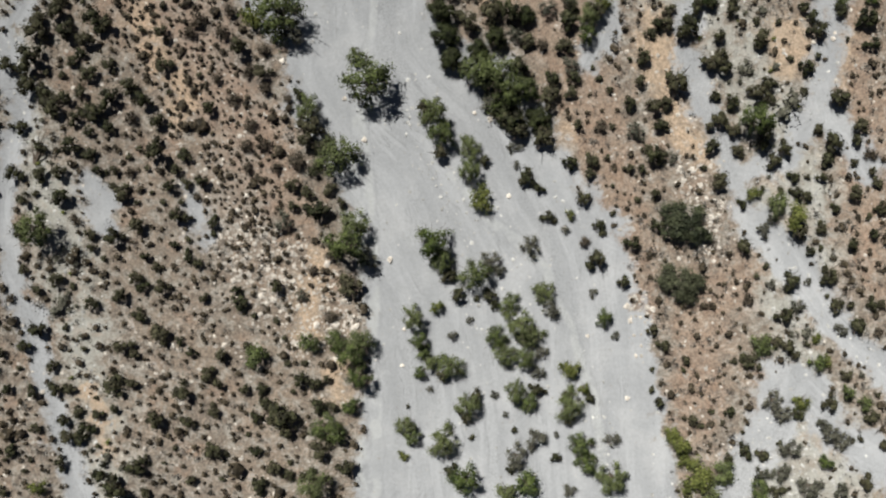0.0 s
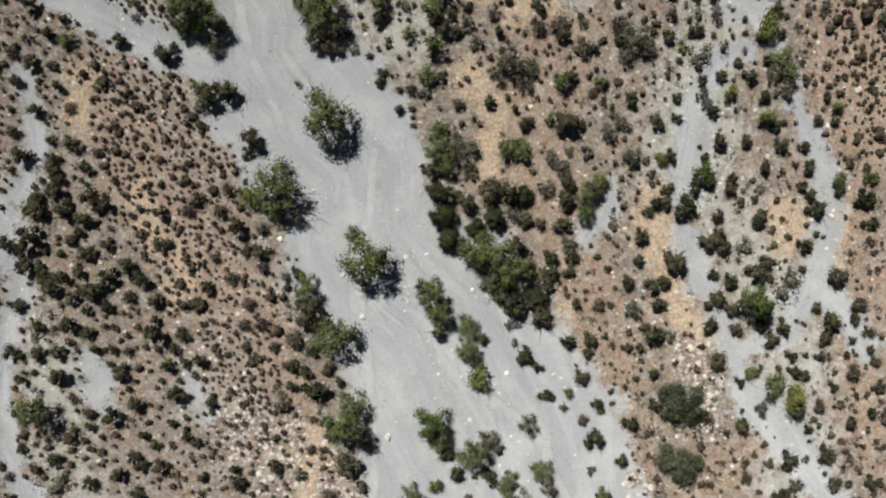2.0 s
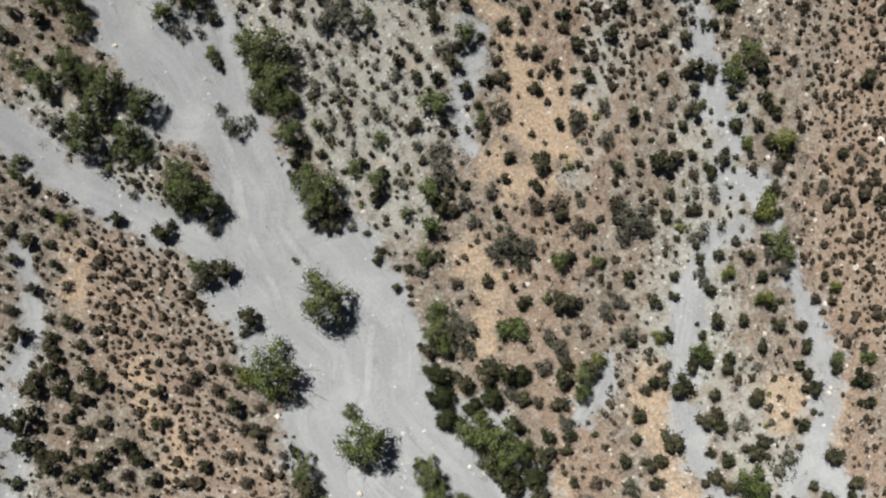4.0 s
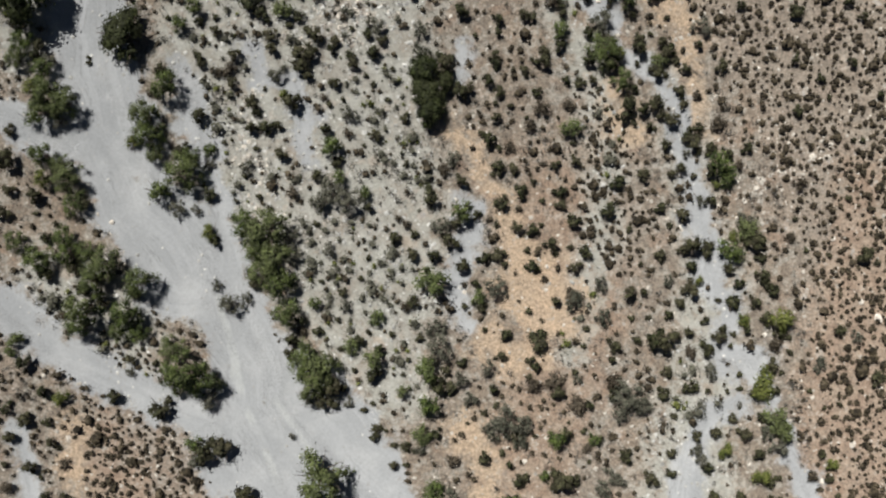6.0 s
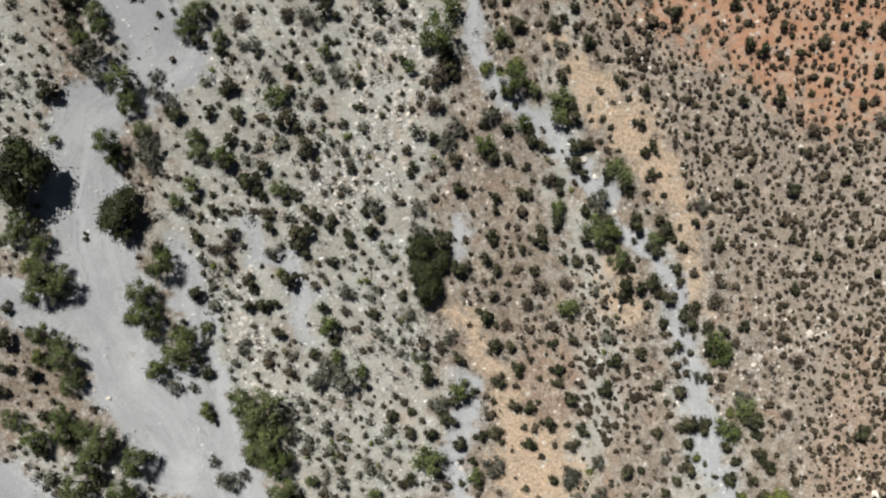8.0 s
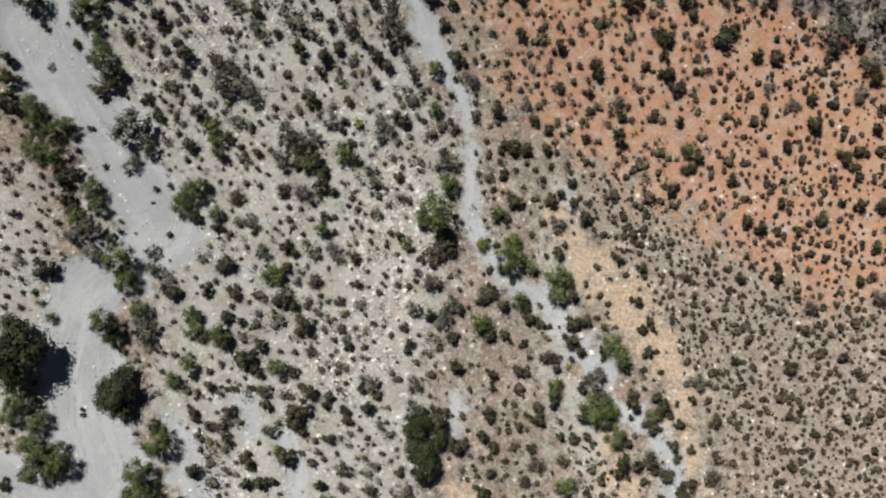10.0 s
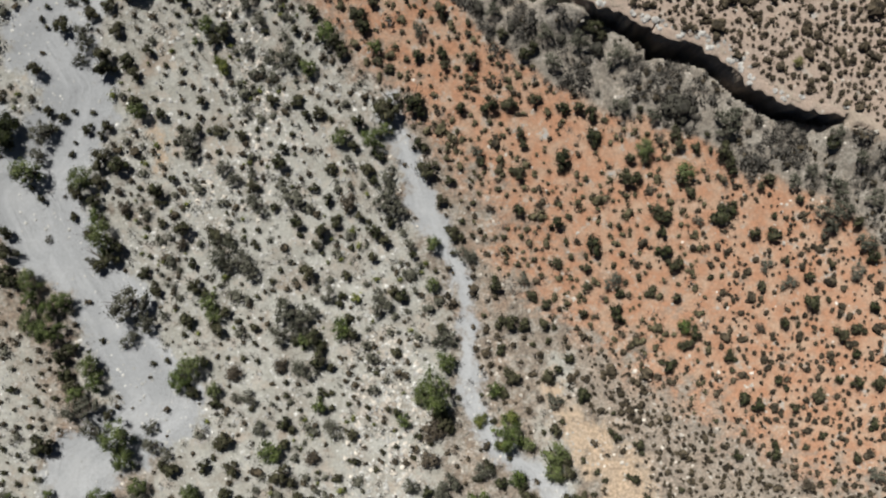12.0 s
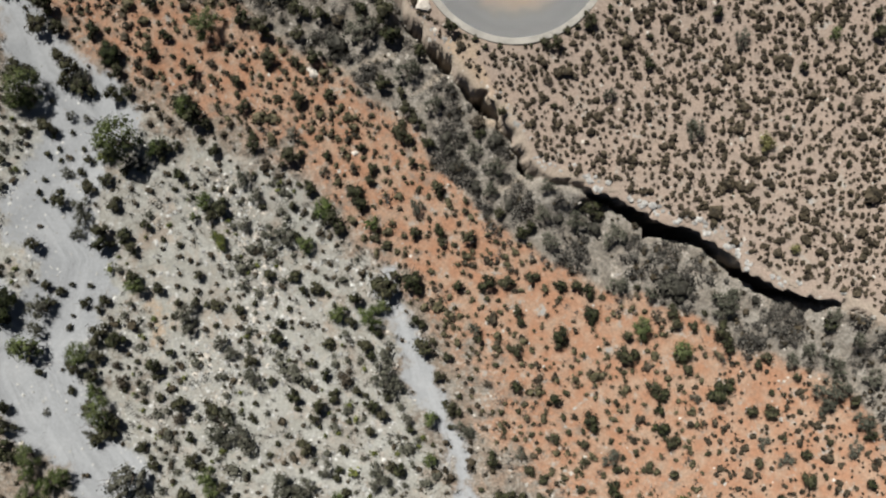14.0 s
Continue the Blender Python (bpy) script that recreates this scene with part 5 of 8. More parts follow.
for x, y, r in (
    (-30.74, 22.76, 0.52), (-29.01, 22.45, 0.93), (-33.18, 21.52, 0.93), (-32.49, 21.60, 0.52), (-30.50, 21.23, 0.62), (-28.03, 20.58, 0.67),
    (-30.69, 20.41, 0.83), (-30.06, 19.67, 0.62), (-18.18, 26.22, 1.24), (-16.94, 26.61, 1.14), (-12.84, 57.98, 0.62), (-8.17, 57.99, 0.62),
    (-9.74, 57.63, 0.72), (-10.64, 56.65, 1.03), (-10.04, 55.90, 0.52), (-6.49, 56.90, 0.62), (-4.86, 57.80, 0.78), (-16.00, 55.36, 0.62),
    (-14.41, 53.77, 0.72), (-14.19, 53.02, 0.52), (-11.32, 53.80, 0.93), (-7.95, 55.33, 0.57), (-8.63, 51.77, 0.78), (-4.86, 51.27, 0.72),
    (-14.42, 51.78, 0.72), (-13.30, 51.78, 0.83), (-12.41, 51.99, 0.52), (-12.18, 49.76, 0.67),
):
    plant("dark", x, y, r, "middle wash")
for x, y, r in (
    (-28.55, 19.58, 0.37), (-5.50, 56.03, 0.37), (-3.40, 56.50, 0.37), (-13.53, 54.90, 0.32), (-8.39, 53.64, 0.42), (-7.28, 54.09, 0.37),
    (-4.92, 55.28, 0.42), (-3.72, 54.03, 0.42), (-5.63, 50.45, 0.32), (-14.20, 50.21, 0.42), (-15.10, 47.98, 0.42), (-16.69, 50.68, 0.37),
    (-16.09, 50.88, 0.27),
):
    low(x, y, r)
for x, y, r in (
    (-33.51, 34.18, 0.56), (-33.14, 35.10, 0.84), (-17.87, 50.06, 0.68), (-21.80, 46.73, 1.01), (-19.19, 26.83, 0.90), (-8.21, 50.24, 1.01),
    (-7.53, 47.78, 0.79), (-5.52, 46.66, 0.68), (-0.24, 39.61, 1.24), (2.00, 45.16, 1.12), (-6.66, 34.66, 0.90), (-4.76, 33.59, 1.12),
    (-2.63, 31.07, 0.73), (-0.68, 32.73, 1.24), (-0.46, 30.07, 1.24), (-1.09, 27.78, 0.90), (-0.21, 23.39, 1.01), (3.45, 38.45, 0.90),
    (9.58, 27.33, 1.01), (12.56, 27.25, 0.68), (6.24, 21.78, 1.01), (5.14, 21.98, 0.90), (8.55, 24.33, 0.56), (22.19, 48.93, 1.24),
    (22.94, 48.04, 1.01), (23.19, 42.05, 1.12), (26.74, 28.95, 1.24), (27.34, 27.80, 1.01), (20.71, 20.21, 1.12), (31.53, 19.67, 0.68),
):
    plant("olive", x, y, r, "middle wash")
for x, y, r in (
    (33.82, 19.76, 0.79), (10.65, 51.76, 1.01), (24.49, 43.82, 1.12), (-9.54, 37.96, 0.62), (-4.64, 36.87, 0.79),
):
    plant("olive", x, y, r, "middle wash")
for x, y, r in (
    (-29.67, 52.28, 0.82), (-17.86, 48.93, 0.58), (-20.35, 45.38, 0.82), (-18.95, 45.34, 0.58), (-17.35, 39.30, 0.58), (-24.91, 40.66, 0.82),
    (-24.17, 32.46, 0.47), (-17.90, 30.39, 0.94), (-17.39, 31.70, 0.82), (-18.97, 25.47, 0.82), (-12.45, 56.05, 0.82), (-6.87, 52.91, 0.88),
    (-14.89, 48.67, 0.70), (-8.24, 46.73, 1.52), (-6.91, 46.05, 1.40), (-9.09, 46.01, 1.05), (0.45, 44.03, 1.05), (-8.41, 42.21, 0.76),
    (-11.54, 43.35, 1.05), (-11.31, 41.80, 1.05), (-11.32, 39.33, 0.82), (-16.15, 37.93, 1.05), (-14.99, 38.40, 0.58), (-7.09, 37.75, 0.70),
    (-9.87, 30.33, 0.82), (-6.89, 30.06, 0.47), (-1.27, 26.38, 0.58), (0.18, 34.53, 1.40), (0.00, 36.02, 1.05), (-11.42, 27.31, 0.35),
):
    plant("grey", x, y, r, "middle wash")
for x, y, r in (
    (-17.37, 56.29, 0.72), (-29.27, 25.23, 0.57), (-33.90, 23.46, 0.72), (-16.24, 56.50, 0.83), (-8.84, 54.22, 0.41), (-6.85, 51.35, 0.52),
    (-11.32, 46.67, 0.72), (-2.39, 44.20, 0.52), (-2.91, 44.64, 0.41), (-10.45, 35.70, 0.52), (-2.38, 37.72, 0.52), (8.24, 53.32, 0.88),
    (10.51, 53.52, 0.62), (7.40, 52.00, 0.67), (5.86, 50.23, 0.62), (0.72, 48.47, 0.72), (10.68, 38.60, 1.03), (7.62, 31.51, 0.72),
    (9.36, 31.79, 1.03), (14.06, 31.76, 0.83), (11.14, 30.01, 1.03), (11.93, 26.53, 0.52), (1.38, 25.52, 0.72), (20.58, 54.47, 0.62),
    (20.07, 47.35, 0.36), (22.34, 52.25, 0.72), (23.97, 48.89, 0.52), (28.74, 47.35, 0.72), (28.04, 43.09, 0.52), (20.12, 34.17, 0.62),
):
    plant("dry", x, y, r, "middle wash")
for x, y, r in (
    (26.81, 34.85, 0.72), (33.52, 20.55, 0.47), (29.80, 24.32, 0.62),
):
    plant("dry", x, y, r, "middle wash")
for x, y, r in (
    (-0.95, 56.30, 1.30), (-0.75, 54.60, 1.65), (-0.45, 53.00, 1.40), (0.75, 55.40, 0.95),
):
    plant("big", x, y, r, "middle wash")
for x, y, r in (
    (0.69, 56.74, 0.93), (-7.74, 49.10, 0.62), (-9.29, 47.98, 0.72), (-5.28, 45.53, 0.52), (-2.40, 52.61, 0.62), (-0.42, 46.37, 0.93),
    (-1.71, 43.53, 0.52), (-3.28, 43.09, 0.62), (-1.82, 41.76, 0.72), (-0.18, 41.76, 0.72), (-7.29, 38.84, 0.52), (-14.24, 39.54, 0.72),
    (-10.66, 36.62, 0.62), (-9.32, 35.71, 0.52), (-11.35, 35.07, 0.72), (-11.59, 34.06, 0.62), (-5.96, 35.06, 0.62), (-8.19, 31.68, 1.14),
    (-8.74, 30.17, 1.03), (-7.34, 31.21, 0.52), (-4.87, 32.33, 0.83), (-4.40, 34.40, 0.62),
):
    plant("dark", x, y, r, "middle wash")
for x, y, r in (
    (-5.84, 46.63, 0.27), (-13.98, 46.42, 0.48), (-13.09, 45.53, 0.42), (-9.37, 44.27, 0.48), (-2.38, 48.98, 0.48), (-5.94, 39.94, 0.42),
    (-5.27, 41.59, 0.42), (-9.06, 39.71, 0.37), (-7.74, 36.59, 0.42), (-3.49, 35.49, 0.48), (-5.27, 35.70, 0.42), (-7.52, 34.35, 0.42),
    (-6.40, 32.65, 0.42), (-2.14, 33.46, 0.37), (-2.59, 32.33, 0.32),
):
    low(x, y, r)
for x, y, r in (
    (-1.73, 37.98, 0.72), (0.24, 31.56, 0.93), (0.06, 27.73, 0.62), (-4.73, 27.88, 0.62), (-4.86, 27.32, 0.52), (-2.39, 26.59, 0.57),
    (-3.29, 25.20, 0.57), (-1.27, 35.27, 0.52), (-14.96, 22.83, 1.03), (-15.37, 21.77, 0.62), (-0.63, 20.25, 0.83), (-1.49, 20.54, 0.52),
    (2.04, 54.71, 0.83), (2.74, 55.02, 0.62), (4.74, 56.91, 0.62), (4.05, 55.57, 0.72), (4.94, 54.67, 0.72), (6.98, 56.30, 0.52),
    (8.46, 56.98, 0.83), (9.71, 58.20, 0.62), (12.04, 57.07, 0.72), (13.79, 56.76, 0.83), (15.66, 54.87, 0.52), (17.42, 56.27, 0.83),
    (16.08, 58.01, 0.72), (11.40, 55.28, 0.57), (12.30, 55.51, 0.52), (10.29, 55.50, 0.52), (8.08, 54.62, 0.52), (4.73, 52.67, 0.67),
):
    plant("dark", x, y, r, "middle wash")
for x, y, r in (
    (-5.76, 29.50, 0.48), (-4.97, 30.00, 0.37), (-3.93, 27.85, 0.32), (-3.28, 26.75, 0.48), (-2.38, 25.23, 0.48), (-1.70, 26.34, 0.42),
    (7.66, 57.09, 0.42), (15.95, 56.93, 0.42), (6.12, 56.45, 0.37), (5.87, 53.55, 0.48),
):
    low(x, y, r)
for x, y, r in (
    (4.18, 50.83, 0.83), (15.10, 53.53, 0.93), (16.26, 53.31, 0.78), (14.74, 52.64, 0.62), (16.80, 52.00, 0.52), (17.35, 53.54, 0.83),
    (17.77, 52.79, 0.52), (18.17, 50.45, 0.52), (2.06, 47.65, 0.67), (4.93, 48.68, 0.83), (6.10, 48.56, 0.52), (11.05, 49.18, 0.62),
    (9.42, 48.87, 0.57), (6.71, 46.81, 0.83), (9.85, 46.76, 0.72), (9.88, 45.77, 0.62), (5.29, 46.00, 0.83), (3.20, 44.88, 0.52),
    (1.15, 42.89, 0.83), (1.61, 44.22, 0.72), (13.63, 45.26, 0.83), (10.96, 44.45, 0.78), (14.31, 47.56, 0.72), (16.33, 48.01, 0.72),
    (17.74, 45.55, 0.52),
):
    plant("dark", x, y, r, "middle wash")
for x, y, r in (
    (4.77, 53.78, 0.42), (10.78, 50.63, 0.42), (9.69, 52.62, 0.27), (7.23, 52.63, 0.32), (4.99, 50.23, 0.48), (3.65, 51.35, 0.48),
    (15.68, 52.12, 0.48), (17.28, 51.78, 0.42), (4.56, 48.13, 0.42), (7.67, 47.54, 0.48), (8.45, 46.07, 0.42), (15.29, 43.76, 0.48),
    (4.78, 44.19, 0.42),
):
    low(x, y, r)
for x, y, r in (
    (6.44, 43.99, 0.62), (7.65, 43.77, 0.62), (9.10, 42.66, 0.72), (11.87, 41.98, 0.67), (7.62, 40.87, 0.72), (10.99, 40.86, 0.62),
    (3.84, 41.54, 0.67), (4.95, 41.77, 0.72), (2.04, 40.90, 0.88), (17.71, 41.76, 0.62), (3.20, 39.51, 0.52), (15.16, 38.88, 0.83),
    (16.36, 38.84, 0.52), (3.63, 37.65, 0.62), (9.42, 38.19, 0.62), (5.62, 35.52, 0.67), (8.01, 34.90, 0.93), (8.30, 35.51, 0.62),
    (5.18, 33.82, 0.62), (7.43, 33.49, 0.52), (7.88, 32.95, 0.52), (14.06, 34.64, 0.72), (13.89, 33.49, 0.52), (17.26, 35.16, 1.14),
    (15.88, 35.05, 0.52),
):
    plant("dark", x, y, r, "middle wash")
for x, y, r in (
    (8.37, 44.19, 0.37), (9.47, 41.96, 0.48), (10.58, 42.41, 0.48), (7.23, 42.19, 0.48), (5.44, 41.07, 0.48), (16.19, 41.06, 0.42),
    (2.31, 37.71, 0.48), (11.90, 35.93, 0.48), (7.35, 37.36, 0.48), (3.88, 35.92, 0.42), (11.68, 34.59, 0.42), (15.47, 36.83, 0.48),
    (16.81, 36.82, 0.42),
):
    low(x, y, r)
for x, y, r in (
    (1.37, 49.37, 0.82), (4.68, 39.14, 1.05), (12.95, 39.55, 0.82), (10.89, 38.16, 1.05), (13.16, 36.89, 0.88), (11.23, 31.92, 0.53),
    (4.06, 32.85, 0.70), (2.04, 31.98, 0.82), (2.72, 30.40, 0.70), (15.00, 30.56, 1.52), (16.24, 29.80, 1.05), (14.52, 29.08, 0.82),
    (4.47, 27.99, 0.94), (5.49, 28.78, 1.52), (7.17, 28.41, 0.82), (6.70, 27.09, 0.94), (13.90, 24.35, 0.70), (14.59, 23.87, 0.58),
    (13.17, 23.29, 0.94), (8.73, 21.26, 0.82), (9.40, 20.59, 0.82), (10.12, 21.86, 0.58), (1.13, 22.46, 0.94), (1.99, 21.63, 1.17),
    (2.26, 20.22, 0.82), (14.98, 21.70, 0.82), (9.85, 19.70, 0.82), (4.04, 19.32, 0.82), (19.84, 49.82, 0.41), (21.20, 46.05, 0.58),
):
    plant("grey", x, y, r, "middle wash")
for x, y, r in (
    (24.38, 44.47, 0.82), (18.39, 39.74, 0.58), (21.63, 32.65, 0.82), (24.07, 29.85, 0.35), (26.10, 27.73, 0.70), (26.99, 26.63, 0.82),
    (20.63, 26.34, 0.70), (21.07, 25.45, 0.70), (30.33, 33.08, 0.70), (33.28, 35.28, 0.58),
):
    plant("grey", x, y, r, "middle wash")
for x, y, r in (
    (2.07, 33.27, 0.57), (9.62, 30.99, 0.72), (4.52, 31.27, 0.57), (1.17, 31.28, 0.62), (0.71, 32.63, 0.72), (14.06, 30.86, 0.72),
    (12.12, 29.91, 0.52), (6.29, 27.64, 0.72), (10.32, 27.70, 0.62), (3.84, 25.72, 0.67), (5.88, 25.22, 0.52), (6.51, 23.94, 0.72),
    (6.99, 24.20, 0.52), (15.00, 25.93, 0.72), (9.97, 24.06, 1.24), (9.45, 24.54, 0.52), (11.00, 23.89, 0.62), (6.10, 22.54, 0.52),
    (0.70, 21.58, 0.83), (15.27, 20.87, 0.52), (16.99, 24.15, 0.72), (18.09, 57.58, 0.72), (19.03, 57.13, 0.52), (19.69, 56.45, 0.52),
    (22.55, 56.70, 0.72), (19.25, 54.70, 0.62),
):
    plant("dark", x, y, r, "middle wash")
for x, y, r in (
    (11.01, 32.59, 0.48), (7.44, 32.14, 0.48), (4.76, 29.91, 0.48), (3.87, 29.24, 0.48), (2.56, 28.44, 0.27), (7.93, 27.40, 0.32),
    (10.53, 28.51, 0.27), (11.70, 27.88, 0.48), (13.05, 27.20, 0.48), (5.21, 26.10, 0.48), (12.19, 25.37, 0.32), (13.73, 20.92, 0.42),
    (18.19, 56.05, 0.48),
):
    low(x, y, r)
for x, y, r in (
    (18.76, 52.46, 0.72), (19.53, 53.60, 0.52), (20.56, 51.79, 0.67), (20.28, 50.69, 0.93), (19.75, 51.14, 0.52), (21.66, 50.22, 0.67),
    (19.25, 48.60, 0.67), (18.62, 48.14, 0.52), (24.59, 50.22, 0.57), (23.00, 49.77, 0.62), (21.72, 48.45, 0.62), (21.90, 46.03, 0.62),
    (19.51, 44.92, 0.78), (25.18, 42.90, 0.93), (23.25, 40.65, 0.72), (20.25, 42.71, 1.14), (21.51, 42.24, 0.83), (19.50, 42.21, 0.62),
    (20.19, 40.86, 0.57), (23.97, 39.51, 0.52), (25.73, 41.53, 0.62), (25.67, 40.21, 0.72), (26.28, 39.42, 0.52), (26.70, 38.99, 0.62),
    (20.04, 39.12, 0.93), (30.38, 55.69, 0.52), (32.88, 56.88, 0.57), (35.03, 54.43, 0.52), (28.39, 57.21, 0.52), (28.63, 53.12, 0.52),
):
    plant("dark", x, y, r, "middle wash")
for x, y, r in (
    (33.92, 41.78, 0.83),
):
    plant("dark", x, y, r, "middle wash")
for x, y, r in (
    (20.85, 50.00, 0.48), (20.50, 48.04, 0.48), (18.54, 44.12, 0.48), (32.99, 50.88, 0.42), (33.78, 50.88, 0.42), (32.69, 46.20, 0.48),
    (28.47, 44.64, 0.42), (34.97, 41.20, 0.48),
):
    low(x, y, r)
for x, y, r in (
    (19.25, 37.95, 0.52), (18.34, 37.06, 0.52), (23.52, 37.97, 0.72), (25.22, 38.07, 0.72), (21.26, 36.61, 0.52), (24.62, 35.85, 0.52),
    (26.08, 36.88, 0.83), (27.03, 35.64, 0.62), (19.87, 35.74, 0.62), (17.93, 35.16, 1.14), (21.39, 34.43, 0.83), (22.37, 35.30, 0.72),
    (22.65, 35.93, 0.52), (26.53, 33.08, 0.72), (18.10, 32.62, 0.62), (25.20, 31.08, 0.72), (26.78, 31.19, 0.62), (20.35, 31.49, 0.57),
    (19.69, 31.26, 0.52), (17.99, 30.86, 0.72), (23.49, 28.80, 0.52), (25.69, 29.04, 0.52), (24.30, 27.74, 0.72), (22.03, 27.72, 0.67),
    (20.65, 27.44, 0.57),
):
    plant("dark", x, y, r, "middle wash")
for x, y, r in (
    (31.19, 41.74, 0.42), (29.39, 42.18, 0.42), (31.12, 54.23, 0.42), (22.48, 38.15, 0.42), (23.58, 35.47, 0.42), (23.39, 34.56, 0.37),
    (27.96, 34.15, 0.48), (28.00, 35.25, 0.42), (27.29, 32.49, 0.42), (23.99, 32.35, 0.48), (23.98, 31.23, 0.42), (23.11, 31.00, 0.37),
    (21.53, 31.01, 0.42), (18.84, 29.00, 0.48),
):
    low(x, y, r)
for x, y, r in (
    (25.47, 26.15, 0.62), (18.60, 26.12, 0.57), (21.47, 24.94, 0.72), (18.62, 24.54, 0.52), (26.40, 23.81, 0.62), (21.90, 22.59, 0.83),
    (24.02, 22.66, 0.72), (26.80, 22.37, 0.72), (28.64, 22.24, 0.57), (25.47, 20.58, 0.72), (29.01, 20.59, 0.67), (20.90, 21.37, 0.52),
    (23.01, 19.69, 0.72), (18.11, 21.48, 0.72), (30.34, 26.16, 0.62), (31.01, 24.28, 0.52), (34.69, 32.00, 0.83), (31.89, 35.74, 0.67),
):
    plant("dark", x, y, r, "middle wash")
for x, y, r in (
    (27.11, 24.09, 0.48), (20.53, 22.28, 0.37), (27.99, 20.74, 0.48), (31.71, 22.79, 0.42), (29.54, 31.01, 0.37), (30.68, 29.66, 0.37),
    (32.00, 29.90, 0.42),
):
    low(x, y, r)
for x, y, r in (
    (-33.90, 93.70, 1.85), (-31.75, 62.15, 2.55), (-24.25, 59.05, 2.15),
):
    plant("big", x, y, r, "upper wash")
for x, y, r in (
    (-30.43, 95.28, 0.52), (-29.36, 94.78, 0.52), (-27.31, 93.86, 0.52), (-25.66, 94.15, 0.72), (-26.13, 93.38, 0.52), (-30.23, 93.72, 0.72),
    (-31.03, 88.29, 0.52), (-26.03, 91.41, 1.03), (-24.69, 90.87, 0.93), (-28.09, 88.68, 0.72), (-26.27, 89.58, 0.72), (-26.49, 88.13, 0.72),
    (-28.46, 86.76, 0.52), (-21.55, 88.94, 1.03), (-21.49, 87.92, 0.52), (-20.43, 89.82, 0.52), (-23.30, 95.90, 0.83), (-21.29, 95.02, 0.72),
    (-19.73, 93.90, 0.52), (-18.38, 93.91, 0.52), (-18.12, 96.15, 0.72), (-21.33, 86.41, 0.52), (-19.50, 85.77, 1.03), (-17.00, 85.30, 0.93),
):
    plant("dark", x, y, r, "upper wash")
for x, y, r in (
    (-31.34, 95.63, 0.32), (-28.50, 95.35, 0.42), (-26.95, 95.23, 0.42), (-28.42, 92.84, 0.32), (-28.61, 91.92, 0.48), (-31.98, 89.21, 0.42),
    (-23.18, 89.15, 0.42), (-24.07, 86.87, 0.42), (-20.20, 91.86, 0.32), (-21.99, 96.39, 0.42), (-20.19, 92.77, 0.42), (-16.79, 92.09, 0.42),
    (-17.47, 93.69, 0.48), (-19.28, 95.03, 0.37), (-22.48, 85.96, 0.48),
):
    low(x, y, r)
for x, y, r in (
    (-27.04, 85.53, 0.72), (-24.70, 84.39, 0.83), (-25.40, 83.50, 0.93), (-26.38, 82.81, 0.72), (-22.64, 82.33, 0.67), (-18.81, 83.01, 0.62),
    (-33.88, 85.54, 0.72), (-33.72, 83.95, 1.03), (-33.89, 82.13, 1.03), (-33.17, 81.56, 0.72), (-21.71, 80.97, 0.72), (-19.15, 78.48, 0.72),
    (-16.66, 77.81, 0.83), (-18.56, 81.20, 0.72), (-17.88, 80.72, 0.52), (-28.95, 75.82, 1.03), (-28.12, 76.21, 0.62), (-28.69, 74.45, 0.83),
    (-28.19, 73.32, 0.72), (-32.94, 73.06, 0.52), (-30.24, 68.70, 0.93), (-30.95, 69.29, 0.52), (-29.81, 68.31, 0.62),
):
    plant("dark", x, y, r, "upper wash")
for x, y, r in (
    (-22.23, 83.68, 0.42), (-19.36, 77.45, 0.48), (-26.00, 76.86, 0.42), (-29.54, 72.38, 0.48), (-30.77, 74.28, 0.32), (-30.50, 72.92, 0.27),
    (-31.12, 72.16, 0.48), (-30.68, 71.77, 0.32), (-31.46, 70.15, 0.42), (-32.75, 71.45, 0.27), (-31.29, 70.79, 0.27), (-32.28, 67.93, 0.37),
    (-31.13, 66.84, 0.48), (-32.05, 66.81, 0.37), (-32.27, 65.71, 0.42), (-33.39, 66.60, 0.42), (-33.50, 68.38, 0.42),
):
    low(x, y, r)
for x, y, r in (
    (-27.58, 89.82, 1.15), (-25.79, 85.11, 1.38), (-31.61, 81.69, 1.15), (-31.62, 80.31, 0.92), (-29.99, 79.65, 1.04), (-28.89, 80.08, 0.92),
    (-31.50, 78.32, 1.27), (-29.87, 77.66, 1.38), (-26.65, 74.93, 1.04), (-26.17, 73.71, 0.92), (-24.40, 69.42, 1.50), (-23.90, 67.83, 1.27),
    (-25.35, 64.56, 1.38), (-24.90, 63.30, 1.04), (-22.72, 65.57, 0.92), (-32.42, 58.52, 1.04), (-18.70, 65.13, 0.92), (-18.47, 63.93, 0.92),
    (-18.37, 74.95, 1.15), (-19.57, 73.80, 1.04), (-4.28, 92.83, 1.04), (6.40, 69.63, 1.27), (0.56, 73.04, 1.73), (17.08, 92.04, 1.04),
):
    plant("tree", x, y, r, "upper wash")
